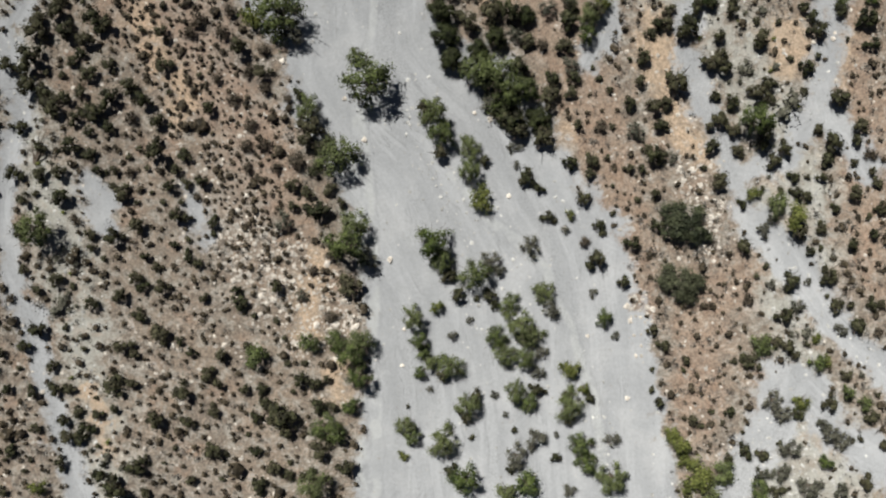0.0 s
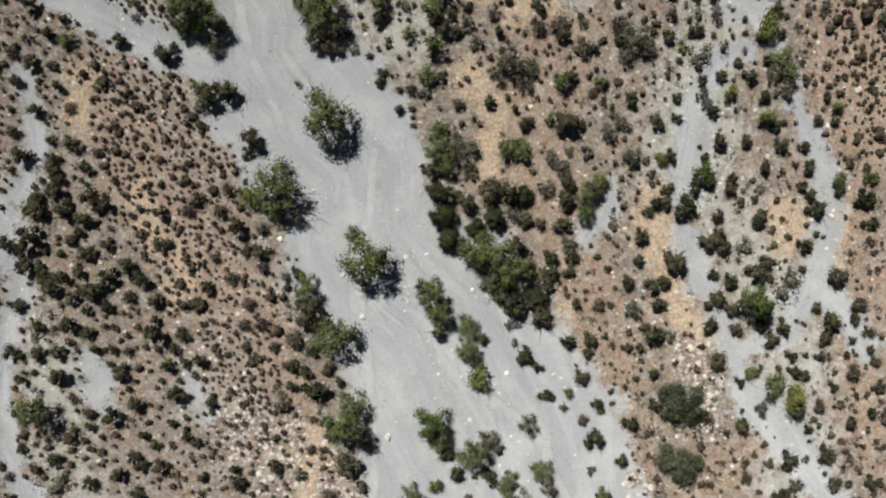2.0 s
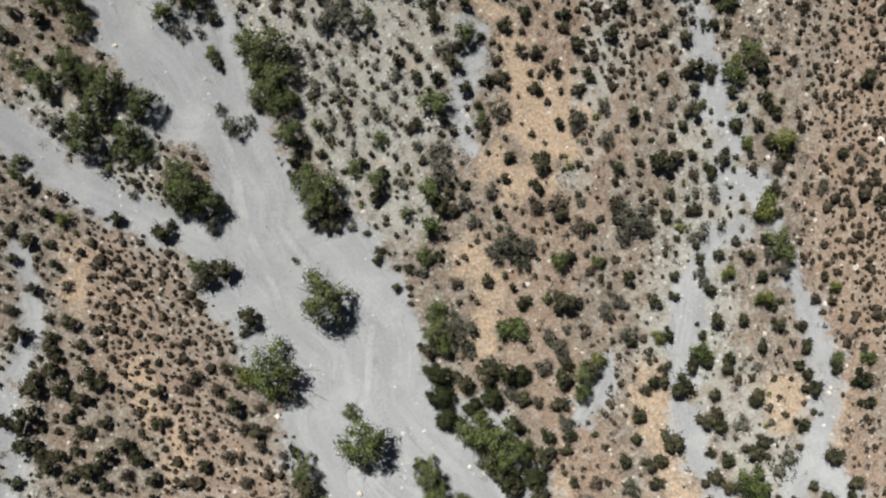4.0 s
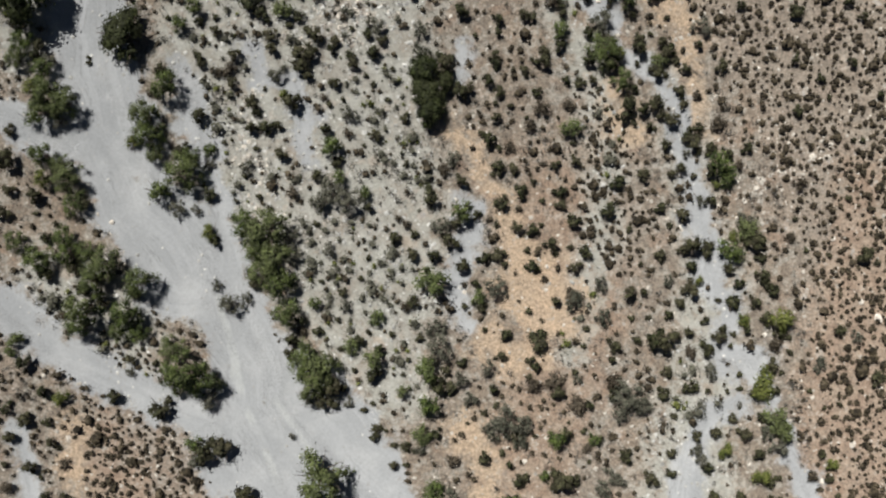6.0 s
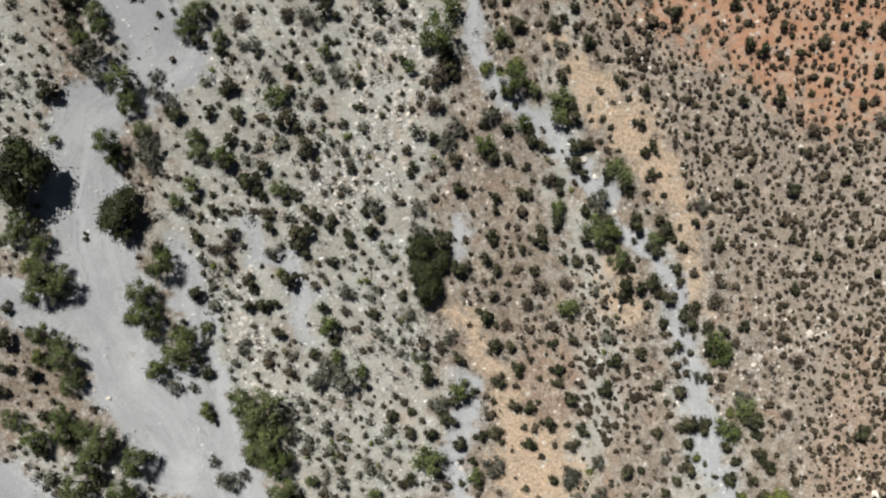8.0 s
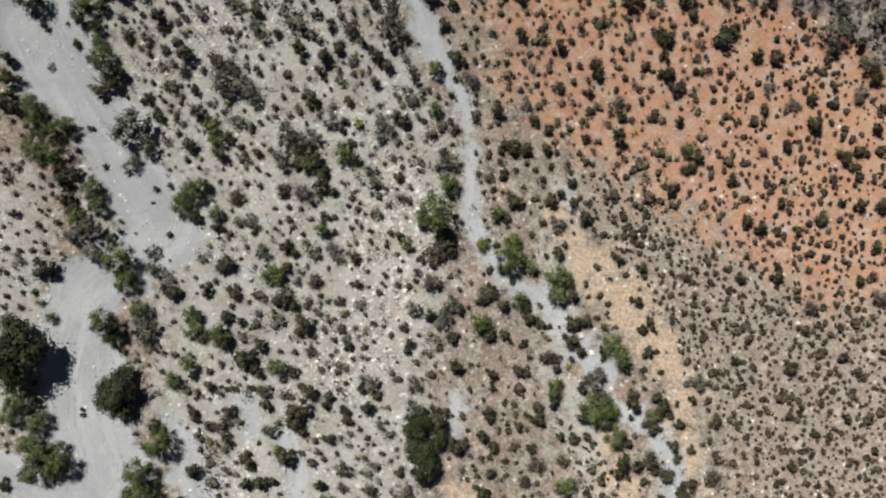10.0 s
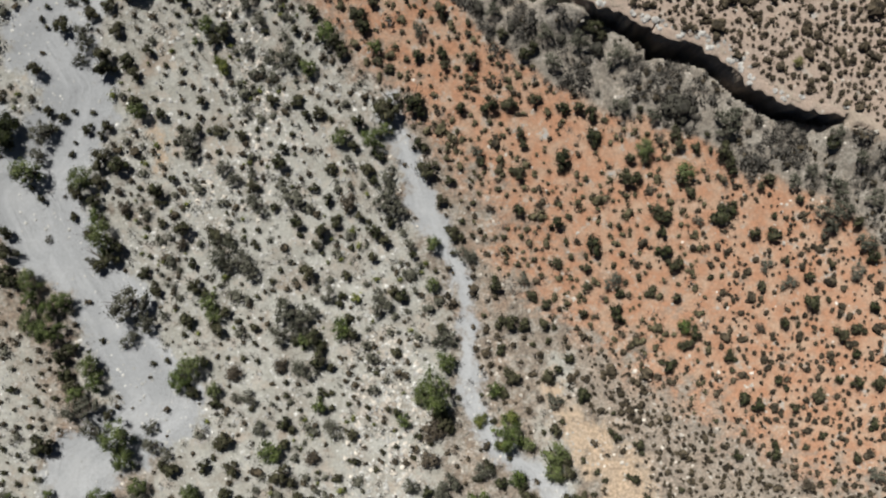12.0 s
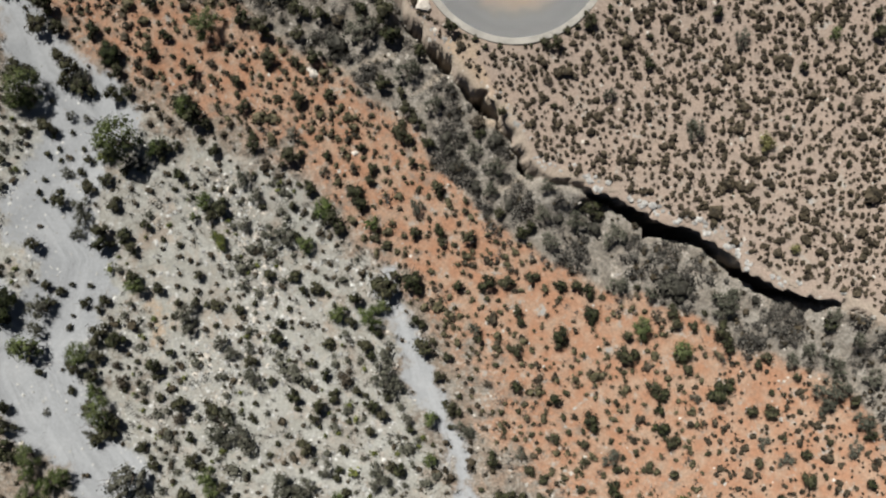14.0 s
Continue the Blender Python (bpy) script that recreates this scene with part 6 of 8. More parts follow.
for x, y, r in (
    (-31.86, 90.39, 1.46), (-26.52, 86.89, 0.90), (-23.09, 95.25, 1.01), (-17.41, 79.87, 1.01), (-16.92, 78.86, 0.90), (-27.69, 72.72, 1.12),
    (-29.89, 64.82, 0.56), (-19.35, 74.88, 0.79), (-16.79, 73.08, 0.68), (-18.93, 61.33, 0.90), (-20.06, 59.98, 0.90), (-16.47, 63.60, 1.01),
    (-6.77, 93.11, 1.01), (-3.36, 93.71, 0.79), (0.44, 84.61, 0.79), (0.44, 81.43, 0.79), (-6.80, 77.86, 1.12), (-8.50, 71.78, 0.90),
    (-1.77, 70.63, 0.68), (-12.24, 68.29, 1.12), (-12.00, 60.96, 1.01), (-9.70, 76.92, 0.90), (1.56, 75.35, 0.90), (5.36, 73.12, 0.90),
    (9.98, 68.05, 1.12), (7.11, 66.24, 1.01), (10.02, 66.67, 0.90), (3.99, 64.47, 1.01), (14.45, 62.69, 0.90), (15.06, 61.86, 1.12),
):
    plant("olive", x, y, r, "upper wash")
for x, y, r in (
    (9.77, 59.37, 0.90), (17.63, 57.05, 0.79), (20.24, 90.27, 0.90), (20.39, 78.03, 0.79), (-0.47, 72.69, 1.01), (8.06, 68.85, 0.68),
):
    plant("olive", x, y, r, "upper wash")
for x, y, r in (
    (-30.89, 93.51, 1.17), (-31.24, 91.74, 0.94), (-19.06, 93.02, 1.17), (-18.84, 91.79, 0.82), (-27.13, 83.26, 0.47), (-30.62, 84.95, 0.35),
    (-28.48, 79.28, 0.58), (-23.54, 79.92, 2.11), (-22.36, 78.46, 1.29), (-23.75, 76.93, 0.94), (-20.99, 78.90, 0.47), (-26.80, 71.85, 1.29),
    (-28.13, 71.35, 0.94), (-26.64, 70.01, 1.05), (-22.01, 69.95, 0.82), (-21.71, 68.65, 0.94), (-20.55, 67.95, 0.70), (-22.31, 64.07, 1.29),
    (-22.08, 62.79, 0.94), (-18.04, 63.42, 0.70), (-30.51, 57.08, 0.82), (-14.50, 95.35, 0.58), (-13.64, 87.82, 0.94), (-16.34, 90.75, 0.94),
    (-15.44, 89.85, 0.82), (-14.08, 90.29, 0.70), (-3.21, 88.21, 1.29), (-2.52, 87.32, 1.05), (-1.36, 84.60, 0.70), (-16.34, 84.00, 1.52),
):
    plant("grey", x, y, r, "upper wash")
for x, y, r in (
    (-14.98, 83.09, 1.40), (-14.05, 82.12, 0.82), (-3.65, 79.65, 1.05), (-3.84, 80.52, 0.70), (-7.93, 80.52, 0.70), (-11.11, 79.24, 1.40),
    (-10.41, 78.45, 1.17), (-9.28, 79.17, 0.82), (-11.75, 77.40, 1.05), (-10.16, 77.36, 0.82),
):
    plant("grey", x, y, r, "upper wash")
for x, y, r in (
    (-9.68, 74.70, 1.05), (-14.09, 72.46, 0.94), (-15.20, 72.40, 0.58), (-13.14, 69.98, 0.70), (-7.37, 70.02, 0.94), (-4.25, 73.08, 0.70),
    (-10.46, 67.70, 0.47), (-4.69, 59.78, 0.94), (-6.64, 63.25, 0.47), (-1.33, 65.55, 0.82), (-1.13, 59.52, 0.94), (-1.16, 57.57, 1.17),
    (1.09, 64.71, 1.05), (15.06, 95.31, 0.94), (17.74, 94.61, 0.70), (4.02, 91.87, 0.82), (14.78, 81.64, 0.94), (1.54, 77.17, 1.05),
    (7.69, 81.87, 0.70), (3.14, 83.71, 0.94), (10.07, 72.21, 0.82), (4.43, 66.69, 1.05), (1.77, 65.80, 0.94), (13.05, 59.87, 1.17),
    (21.46, 86.47, 0.58), (26.82, 82.91, 0.58), (28.57, 81.58, 0.70),
):
    plant("grey", x, y, r, "upper wash")
for x, y, r in (
    (-24.77, 88.93, 0.52), (-24.30, 87.58, 0.72), (-19.75, 84.61, 0.62), (-6.36, 88.01, 0.93), (-15.27, 74.44, 0.83), (-11.68, 74.89, 0.83),
    (-9.13, 67.75, 0.72), (0.41, 70.04, 1.14), (0.20, 67.60, 1.03), (-9.32, 62.18, 0.62), (5.00, 87.45, 0.41), (9.03, 72.37, 0.41),
    (9.16, 61.74, 0.72), (13.37, 58.55, 0.83), (26.49, 77.99, 0.52), (30.07, 65.54, 0.72),
):
    plant("dry", x, y, r, "upper wash")
for x, y, r in (
    (-25.31, 71.04, 0.52), (-20.27, 66.89, 0.83), (-20.96, 67.26, 0.52), (-23.20, 63.68, 0.52), (-17.72, 75.31, 0.62), (-18.63, 72.87, 0.83),
    (-16.75, 71.96, 0.62), (-18.72, 60.25, 0.52), (-17.38, 59.45, 0.52), (-18.72, 57.46, 0.62), (-17.61, 67.08, 0.72), (-16.49, 68.62, 0.62),
    (-16.55, 93.67, 0.62), (-14.96, 93.45, 0.57), (-10.37, 96.07, 0.62), (-9.68, 94.93, 0.52), (-11.78, 91.17, 0.93), (-11.54, 92.29, 0.52),
    (-12.42, 96.10, 0.72), (-8.55, 95.13, 0.72), (-5.84, 92.42, 0.62), (-5.39, 94.39, 0.93), (-3.80, 91.63, 0.62), (-3.57, 95.48, 0.72),
    (-2.74, 95.48, 1.35), (-0.93, 95.60, 1.24), (-0.66, 92.56, 0.72), (-0.10, 92.24, 0.52),
):
    plant("dark", x, y, r, "upper wash")
for x, y, r in (
    (-21.91, 75.05, 0.42), (-20.74, 75.28, 0.42), (-17.38, 60.56, 0.48), (-21.19, 60.52, 0.37), (-27.60, 57.51, 0.32), (-16.95, 67.68, 0.42),
    (-13.59, 93.89, 0.42), (-12.68, 92.76, 0.37), (-10.85, 93.41, 0.48), (-10.62, 91.83, 0.27), (-7.63, 94.59, 0.42), (-7.17, 93.77, 0.37),
):
    low(x, y, r)
for x, y, r in (
    (0.21, 90.58, 0.93), (1.14, 88.14, 0.62), (-7.67, 90.67, 0.62), (-4.72, 90.62, 0.72), (-4.25, 89.72, 0.52), (-9.04, 89.11, 0.52),
    (-7.90, 88.19, 0.62), (-5.42, 86.85, 0.52), (-8.37, 85.73, 0.83), (-7.24, 86.40, 0.62), (-10.42, 86.41, 0.72), (-12.24, 87.55, 0.52),
    (-14.07, 89.15, 0.72), (-2.92, 86.39, 0.52), (-4.31, 85.74, 0.83), (-3.40, 84.83, 0.72), (-4.30, 83.61, 0.72), (-8.82, 84.59, 0.62),
    (-1.11, 83.81, 0.52), (-15.88, 84.84, 0.72), (-13.83, 84.60, 0.52), (-9.52, 82.35, 0.83), (-6.56, 82.10, 0.62), (-2.71, 80.97, 0.72),
    (-2.03, 80.42, 0.72), (-6.77, 80.50, 0.52), (-7.00, 79.82, 0.52), (-9.02, 77.15, 0.93), (-5.86, 77.49, 0.72), (-6.30, 78.68, 0.52),
):
    plant("dark", x, y, r, "upper wash")
for x, y, r in (
    (-10.18, 85.40, 0.48), (-4.73, 86.39, 0.42), (-6.10, 84.36, 0.42), (-8.37, 83.90, 0.37), (0.72, 82.53, 0.42), (-12.44, 81.63, 0.48),
    (-11.78, 82.54, 0.42), (-10.19, 82.54, 0.42), (-9.95, 80.34, 0.32), (-13.55, 80.35, 0.42),
):
    low(x, y, r)
for x, y, r in (
    (-16.02, 79.14, 0.62), (-13.75, 78.00, 0.52), (-8.55, 75.60, 1.03), (-7.61, 74.85, 0.52), (-8.31, 76.42, 0.52), (-10.58, 76.87, 0.52),
    (-11.36, 70.45, 0.83), (-10.68, 69.95, 0.52), (-8.26, 72.84, 0.57), (-6.00, 69.74, 0.62), (-2.42, 71.27, 0.52), (-2.45, 75.97, 0.52),
    (-16.04, 69.13, 0.93), (-11.34, 68.84, 0.52), (-15.35, 66.90, 0.83), (-11.55, 66.51, 1.03), (-10.66, 65.88, 0.62), (-7.09, 66.17, 0.52),
    (-5.76, 67.50, 0.52),
):
    plant("dark", x, y, r, "upper wash")
for x, y, r in (
    (-15.12, 78.45, 0.48), (-13.73, 76.63, 0.42), (-14.76, 85.73, 0.32), (-13.62, 85.74, 0.42), (-16.12, 87.09, 0.27), (-15.95, 75.49, 0.32),
    (-13.48, 75.28, 0.42), (-14.60, 75.51, 0.48), (-11.17, 72.60, 0.48), (-11.18, 73.62, 0.42), (-13.83, 71.63, 0.48), (-10.02, 71.47, 0.37),
    (-7.58, 72.82, 0.42), (-7.57, 71.62, 0.48), (-6.22, 71.92, 0.37), (-4.65, 70.81, 0.42), (-4.00, 74.38, 0.42), (-4.66, 71.70, 0.42),
    (-3.09, 71.49, 0.48), (-8.65, 66.59, 0.42),
):
    low(x, y, r)
for x, y, r in (
    (1.10, 71.34, 0.93), (-0.63, 69.50, 0.52), (-16.02, 64.87, 0.72), (-14.90, 64.60, 0.52), (-10.00, 64.33, 1.14), (-13.32, 62.68, 0.78),
    (-16.23, 63.17, 1.03), (-14.44, 61.43, 1.14), (-13.55, 60.66, 0.72), (-14.89, 61.93, 0.52), (-10.64, 60.56, 0.62), (-12.87, 59.11, 0.72),
    (-9.54, 59.15, 0.83), (-7.98, 58.61, 0.57), (-6.64, 57.47, 0.52), (-5.31, 59.24, 0.52), (-4.20, 58.70, 0.52), (-6.42, 62.61, 0.52),
    (-1.53, 62.83, 0.62), (-1.97, 64.15, 0.52), (0.47, 57.43, 0.62), (0.03, 65.07, 0.62), (-1.75, 62.26, 0.52), (-10.66, 57.40, 0.93),
    (-15.80, 57.51, 0.72),
):
    plant("dark", x, y, r, "upper wash")
for x, y, r in (
    (-3.97, 66.82, 0.48), (-3.52, 68.14, 0.42), (-2.40, 68.58, 0.37), (-1.06, 67.70, 0.42), (0.28, 68.81, 0.42), (-9.09, 64.58, 0.42),
    (-11.53, 59.94, 0.48), (-9.98, 58.28, 0.48), (-6.64, 59.66, 0.37), (-4.41, 64.35, 0.42), (-5.07, 64.99, 0.27), (-3.07, 63.45, 0.42),
    (-0.83, 63.42, 0.32), (-4.40, 62.98, 0.32), (-10.64, 62.14, 0.42), (-7.53, 63.03, 0.42),
):
    low(x, y, r)
for x, y, r in (
    (2.69, 95.35, 0.72), (4.88, 95.57, 0.93), (6.47, 95.59, 0.72), (8.47, 96.04, 0.72), (10.70, 95.37, 0.72), (12.03, 95.36, 0.72),
    (12.92, 94.91, 0.72), (7.38, 93.37, 0.62), (7.63, 92.49, 0.52), (4.29, 91.11, 0.52), (10.67, 91.39, 0.93), (10.54, 90.63, 0.52),
    (13.13, 93.07, 0.83), (16.08, 91.38, 0.62), (15.78, 89.83, 0.93), (16.54, 89.96, 0.62), (7.16, 90.31, 0.72), (18.03, 87.37, 0.83),
    (18.73, 86.83, 0.72), (18.54, 85.58, 0.62), (7.18, 87.32, 0.78), (10.30, 86.32, 0.83), (13.20, 84.53, 0.88), (10.16, 83.19, 0.62),
    (2.03, 85.49, 0.72), (2.74, 85.14, 0.52),
):
    plant("dark", x, y, r, "upper wash")
for x, y, r in (
    (16.68, 95.27, 0.48), (4.96, 94.26, 0.42), (5.87, 94.13, 0.32), (12.56, 89.81, 0.42), (11.26, 86.74, 0.48), (11.07, 84.74, 0.48),
    (12.65, 83.61, 0.42), (11.52, 83.62, 0.48), (8.62, 83.41, 0.42), (8.64, 84.21, 0.32), (2.74, 86.48, 0.48), (3.66, 85.23, 0.42),
    (1.62, 85.93, 0.42), (6.14, 85.22, 0.42), (7.49, 85.21, 0.42),
):
    low(x, y, r)
for x, y, r in (
    (5.41, 81.43, 0.83), (8.36, 80.51, 0.67), (9.52, 79.81, 0.52), (12.65, 81.15, 0.52), (12.63, 82.72, 0.52), (15.33, 80.83, 0.52),
    (17.74, 80.92, 0.62), (15.03, 79.16, 0.83), (12.43, 79.13, 0.52), (6.50, 78.50, 0.93), (5.67, 78.14, 0.52), (7.69, 78.24, 0.62),
    (9.27, 78.24, 0.62), (1.14, 78.01, 0.62), (1.83, 89.67, 0.52), (1.33, 70.46, 0.93), (1.83, 69.85, 0.52), (6.94, 74.00, 0.83),
    (6.54, 74.41, 0.62), (6.09, 72.74, 0.52), (5.89, 76.19, 0.52), (9.63, 74.22, 0.83), (10.37, 74.62, 0.52), (11.26, 75.54, 0.62),
):
    plant("dark", x, y, r, "upper wash")
for x, y, r in (
    (15.79, 81.58, 0.42), (14.88, 82.92, 0.42), (16.88, 82.03, 0.48), (15.57, 78.58, 0.48), (15.52, 83.91, 0.48), (18.21, 83.93, 0.37),
    (15.26, 86.04, 0.48), (7.28, 82.97, 0.42), (5.66, 88.99, 0.42), (10.21, 77.99, 0.42), (4.57, 78.90, 0.42), (8.40, 76.63, 0.42),
    (9.74, 76.87, 0.48), (2.08, 83.90, 0.42), (3.66, 87.89, 0.37), (2.52, 72.36, 0.42), (4.34, 72.56, 0.32),
):
    low(x, y, r)
for x, y, r in (
    (12.32, 72.65, 0.72), (10.06, 69.98, 0.72), (10.95, 67.66, 0.72), (4.94, 67.06, 0.62), (5.83, 65.72, 0.62), (4.06, 66.14, 0.52),
    (7.62, 65.63, 0.62), (11.17, 66.64, 0.72), (15.01, 69.40, 0.52), (16.74, 68.86, 0.62), (16.30, 66.19, 0.62), (4.70, 63.52, 0.72),
    (5.83, 63.49, 0.62), (1.80, 63.29, 0.72), (7.82, 64.86, 0.72), (8.73, 64.38, 0.62), (11.36, 64.44, 0.93), (12.30, 64.61, 0.62),
    (11.16, 63.07, 0.83), (11.87, 62.27, 0.62), (7.41, 62.81, 0.52), (10.08, 61.61, 0.52), (10.08, 60.82, 0.52), (15.43, 60.72, 0.52),
    (13.66, 62.13, 0.52), (17.41, 64.40, 0.62), (16.78, 63.93, 0.52), (17.19, 62.18, 0.62),
):
    plant("dark", x, y, r, "upper wash")
for x, y, r in (
    (5.21, 70.58, 0.48), (10.79, 70.60, 0.48), (9.22, 69.70, 0.42), (6.55, 67.66, 0.42), (12.36, 67.46, 0.42), (13.45, 66.59, 0.48),
    (14.13, 65.91, 0.42), (14.58, 69.80, 0.48), (17.02, 68.06, 0.42), (14.84, 71.25, 0.37), (9.46, 64.09, 0.42), (13.24, 64.79, 0.42),
    (17.92, 62.12, 0.42),
):
    low(x, y, r)
for x, y, r in (
    (4.27, 70.62, 0.72), (6.72, 70.87, 0.72), (5.85, 68.73, 0.62), (14.20, 57.61, 0.93),
):
    plant("green", x, y, r, "upper wash")
for x, y, r in (
    (2.01, 61.09, 0.83), (4.94, 60.38, 0.62), (4.95, 59.37, 0.52), (6.92, 60.64, 0.72), (7.62, 60.59, 0.52), (12.05, 59.30, 0.62),
    (16.06, 58.85, 0.62), (4.71, 57.49, 0.62), (8.46, 57.79, 0.72), (12.28, 57.51, 0.52), (17.89, 58.57, 0.52), (18.50, 57.97, 0.72),
    (1.16, 57.38, 0.52), (19.52, 93.29, 0.72), (19.79, 92.33, 0.62), (20.13, 89.72, 0.52), (20.79, 88.69, 0.52), (21.10, 92.16, 0.52),
    (23.17, 91.91, 0.83), (23.65, 91.05, 0.83), (24.02, 90.32, 0.52), (18.76, 84.17, 0.72), (19.46, 82.93, 0.72), (19.96, 83.22, 0.52),
    (23.31, 86.94, 1.03), (24.13, 87.79, 0.52), (25.80, 85.58, 0.83), (27.39, 85.35, 0.72), (28.35, 83.33, 0.52), (26.84, 89.73, 0.62),
):
    plant("dark", x, y, r, "upper wash")
for x, y, r in (
    (29.37, 88.20, 0.52),
):
    plant("dark", x, y, r, "upper wash")
for x, y, r in (
    (10.07, 58.51, 0.48), (17.03, 59.20, 0.37), (18.36, 60.55, 0.42), (3.19, 59.16, 0.42), (22.23, 91.93, 0.42), (21.94, 93.20, 0.42),
    (29.74, 85.34, 0.42), (27.46, 86.89, 0.48), (28.39, 86.66, 0.37),
):
    low(x, y, r)
for x, y, r in (
    (26.37, 81.35, 0.62), (30.08, 82.00, 0.62), (30.27, 80.02, 0.78), (28.12, 78.46, 0.72), (19.75, 80.47, 0.62), (21.32, 77.56, 0.62),
    (20.90, 76.78, 0.52), (32.70, 77.58, 0.83), (33.87, 77.99, 0.62), (33.68, 86.42, 0.72), (26.27, 89.09, 0.52), (31.37, 92.34, 0.72),
    (35.10, 83.69, 0.72), (35.19, 79.77, 0.62), (31.90, 83.10, 0.52), (20.45, 76.64, 0.52), (19.26, 74.97, 0.72), (23.99, 75.76, 0.62),
    (27.72, 73.98, 0.62), (24.99, 72.44, 0.72), (26.09, 71.99, 0.72), (29.07, 71.73, 0.52), (30.98, 72.66, 0.72), (33.92, 73.76, 0.62),
    (32.63, 73.97, 0.52), (35.68, 73.78, 0.72), (35.27, 70.41, 0.62), (27.48, 68.84, 0.52), (27.40, 68.13, 0.72), (24.51, 67.98, 0.62),
):
    plant("dark", x, y, r, "upper wash")
for x, y, r in (
    (29.34, 78.20, 0.42), (22.44, 82.01, 0.42), (23.33, 82.08, 0.37), (34.59, 77.75, 0.48), (31.71, 80.20, 0.42), (18.67, 75.29, 0.48),
    (24.50, 75.42, 0.42), (24.27, 74.61, 0.42), (28.43, 73.20, 0.48),
):
    low(x, y, r)
for x, y, r in (
    (31.24, 69.51, 0.52), (33.90, 67.75, 0.62), (20.80, 58.34, 0.52), (28.50, 60.88, 0.72), (32.53, 61.74, 0.57), (33.69, 60.60, 0.52),
    (29.45, 63.95, 0.52), (24.12, 61.48, 0.52), (33.95, 75.98, 0.52),
):
    plant("dark", x, y, r, "upper wash")
for x, y, r in (
    (25.03, 69.72, 0.48), (22.84, 70.59, 0.37), (22.57, 68.39, 0.42), (29.94, 68.61, 0.48), (26.39, 66.81, 0.37), (28.16, 61.33, 0.42),
    (34.46, 62.33, 0.37), (32.15, 65.94, 0.48), (19.92, 62.12, 0.42), (20.10, 65.28, 0.48), (34.67, 64.35, 0.42), (32.66, 71.27, 0.42),
):
    low(x, y, r)
for x, y, r in (
    (23.34, 94.23, 1.29), (23.09, 93.30, 0.82), (31.61, 86.94, 1.29), (31.60, 85.81, 0.82), (32.71, 87.33, 1.05), (32.14, 89.05, 1.05),
    (30.02, 90.37, 0.82), (28.76, 89.51, 0.82), (31.45, 93.04, 0.82), (34.54, 84.69, 1.05), (33.25, 91.23, 0.82), (34.91, 88.12, 0.94),
    (33.87, 82.46, 0.70), (35.44, 66.44, 0.82), (20.94, 59.76, 0.82),
):
    plant("grey", x, y, r, "upper wash")
for x, y, r in (
    (-25.45, 113.39, 0.62), (-29.49, 113.81, 0.72), (-26.81, 110.86, 0.52), (-32.04, 112.81, 0.52), (-29.84, 107.57, 0.52), (-32.14, 107.62, 0.52),
    (-33.95, 107.85, 0.52), (-33.89, 105.34, 0.52), (-27.02, 105.38, 0.52), (-27.71, 104.47, 0.52),
):
    plant("dark", x, y, r, "gully and reservoir slope")
for x, y, r in (
    (-32.19, 117.64, 0.32), (-31.59, 112.22, 0.42), (-30.66, 111.15, 0.32), (-30.17, 110.17, 0.37), (-28.48, 107.67, 0.37), (-30.43, 105.83, 0.48),
    (-29.55, 106.28, 0.37), (-29.46, 105.37, 0.32), (-32.82, 105.64, 0.27), (-32.16, 104.42, 0.32), (-30.65, 103.85, 0.37), (-27.55, 106.30, 0.37),
    (-27.24, 103.68, 0.42), (-29.56, 102.87, 0.48), (-31.09, 102.85, 0.42), (-30.68, 102.17, 0.37),
):
    low(x, y, r)
for x, y, r in (
    (-25.87, 99.72, 0.93), (-25.69, 98.59, 0.93), (-31.38, 98.59, 0.93), (-24.08, 99.26, 0.83), (-23.41, 98.25, 0.72), (-23.87, 104.43, 0.62),
    (-21.85, 117.84, 0.72), (-21.72, 113.54, 0.52), (-20.31, 115.03, 0.52), (-17.42, 108.13, 0.62), (-20.89, 105.32, 0.52), (-19.73, 106.44, 0.52),
    (-17.02, 100.95, 0.72), (-16.09, 101.51, 0.93), (-22.29, 100.13, 0.62), (-12.36, 112.74, 0.52),
):
    plant("dark", x, y, r, "gully and reservoir slope")
for x, y, r in (
    (-18.93, 116.48, 0.42), (-20.12, 113.61, 0.37), (-19.69, 112.05, 0.42), (-18.56, 111.37, 0.42), (-22.03, 111.19, 0.32), (-21.57, 109.61, 0.48),
    (-19.97, 103.04, 0.42), (-19.05, 103.27, 0.42), (-17.89, 106.87, 0.48), (-20.87, 110.49, 0.32), (-19.27, 110.48, 0.37), (-16.77, 103.03, 0.37),
    (-20.96, 98.98, 0.42), (-19.59, 98.53, 0.48), (-15.30, 115.10, 0.32), (-14.17, 114.50, 0.27),
):
    low(x, y, r)
for x, y, r in (
    (-32.55, 109.84, 1.01), (-19.03, 109.40, 1.12), (-21.34, 106.26, 0.90), (-17.47, 101.96, 0.90), (-18.41, 100.80, 0.56), (-9.34, 98.59, 0.90),
    (-7.95, 101.28, 1.01), (-4.13, 100.13, 0.79), (30.92, 114.42, 0.62),
):
    plant("olive", x, y, r, "gully and reservoir slope")
for x, y, r in (
    (-25.50, 105.74, 0.83), (-16.61, 99.23, 0.62), (-16.17, 98.71, 0.83), (-12.36, 115.20, 0.52),
):
    plant("green", x, y, r, "gully and reservoir slope")
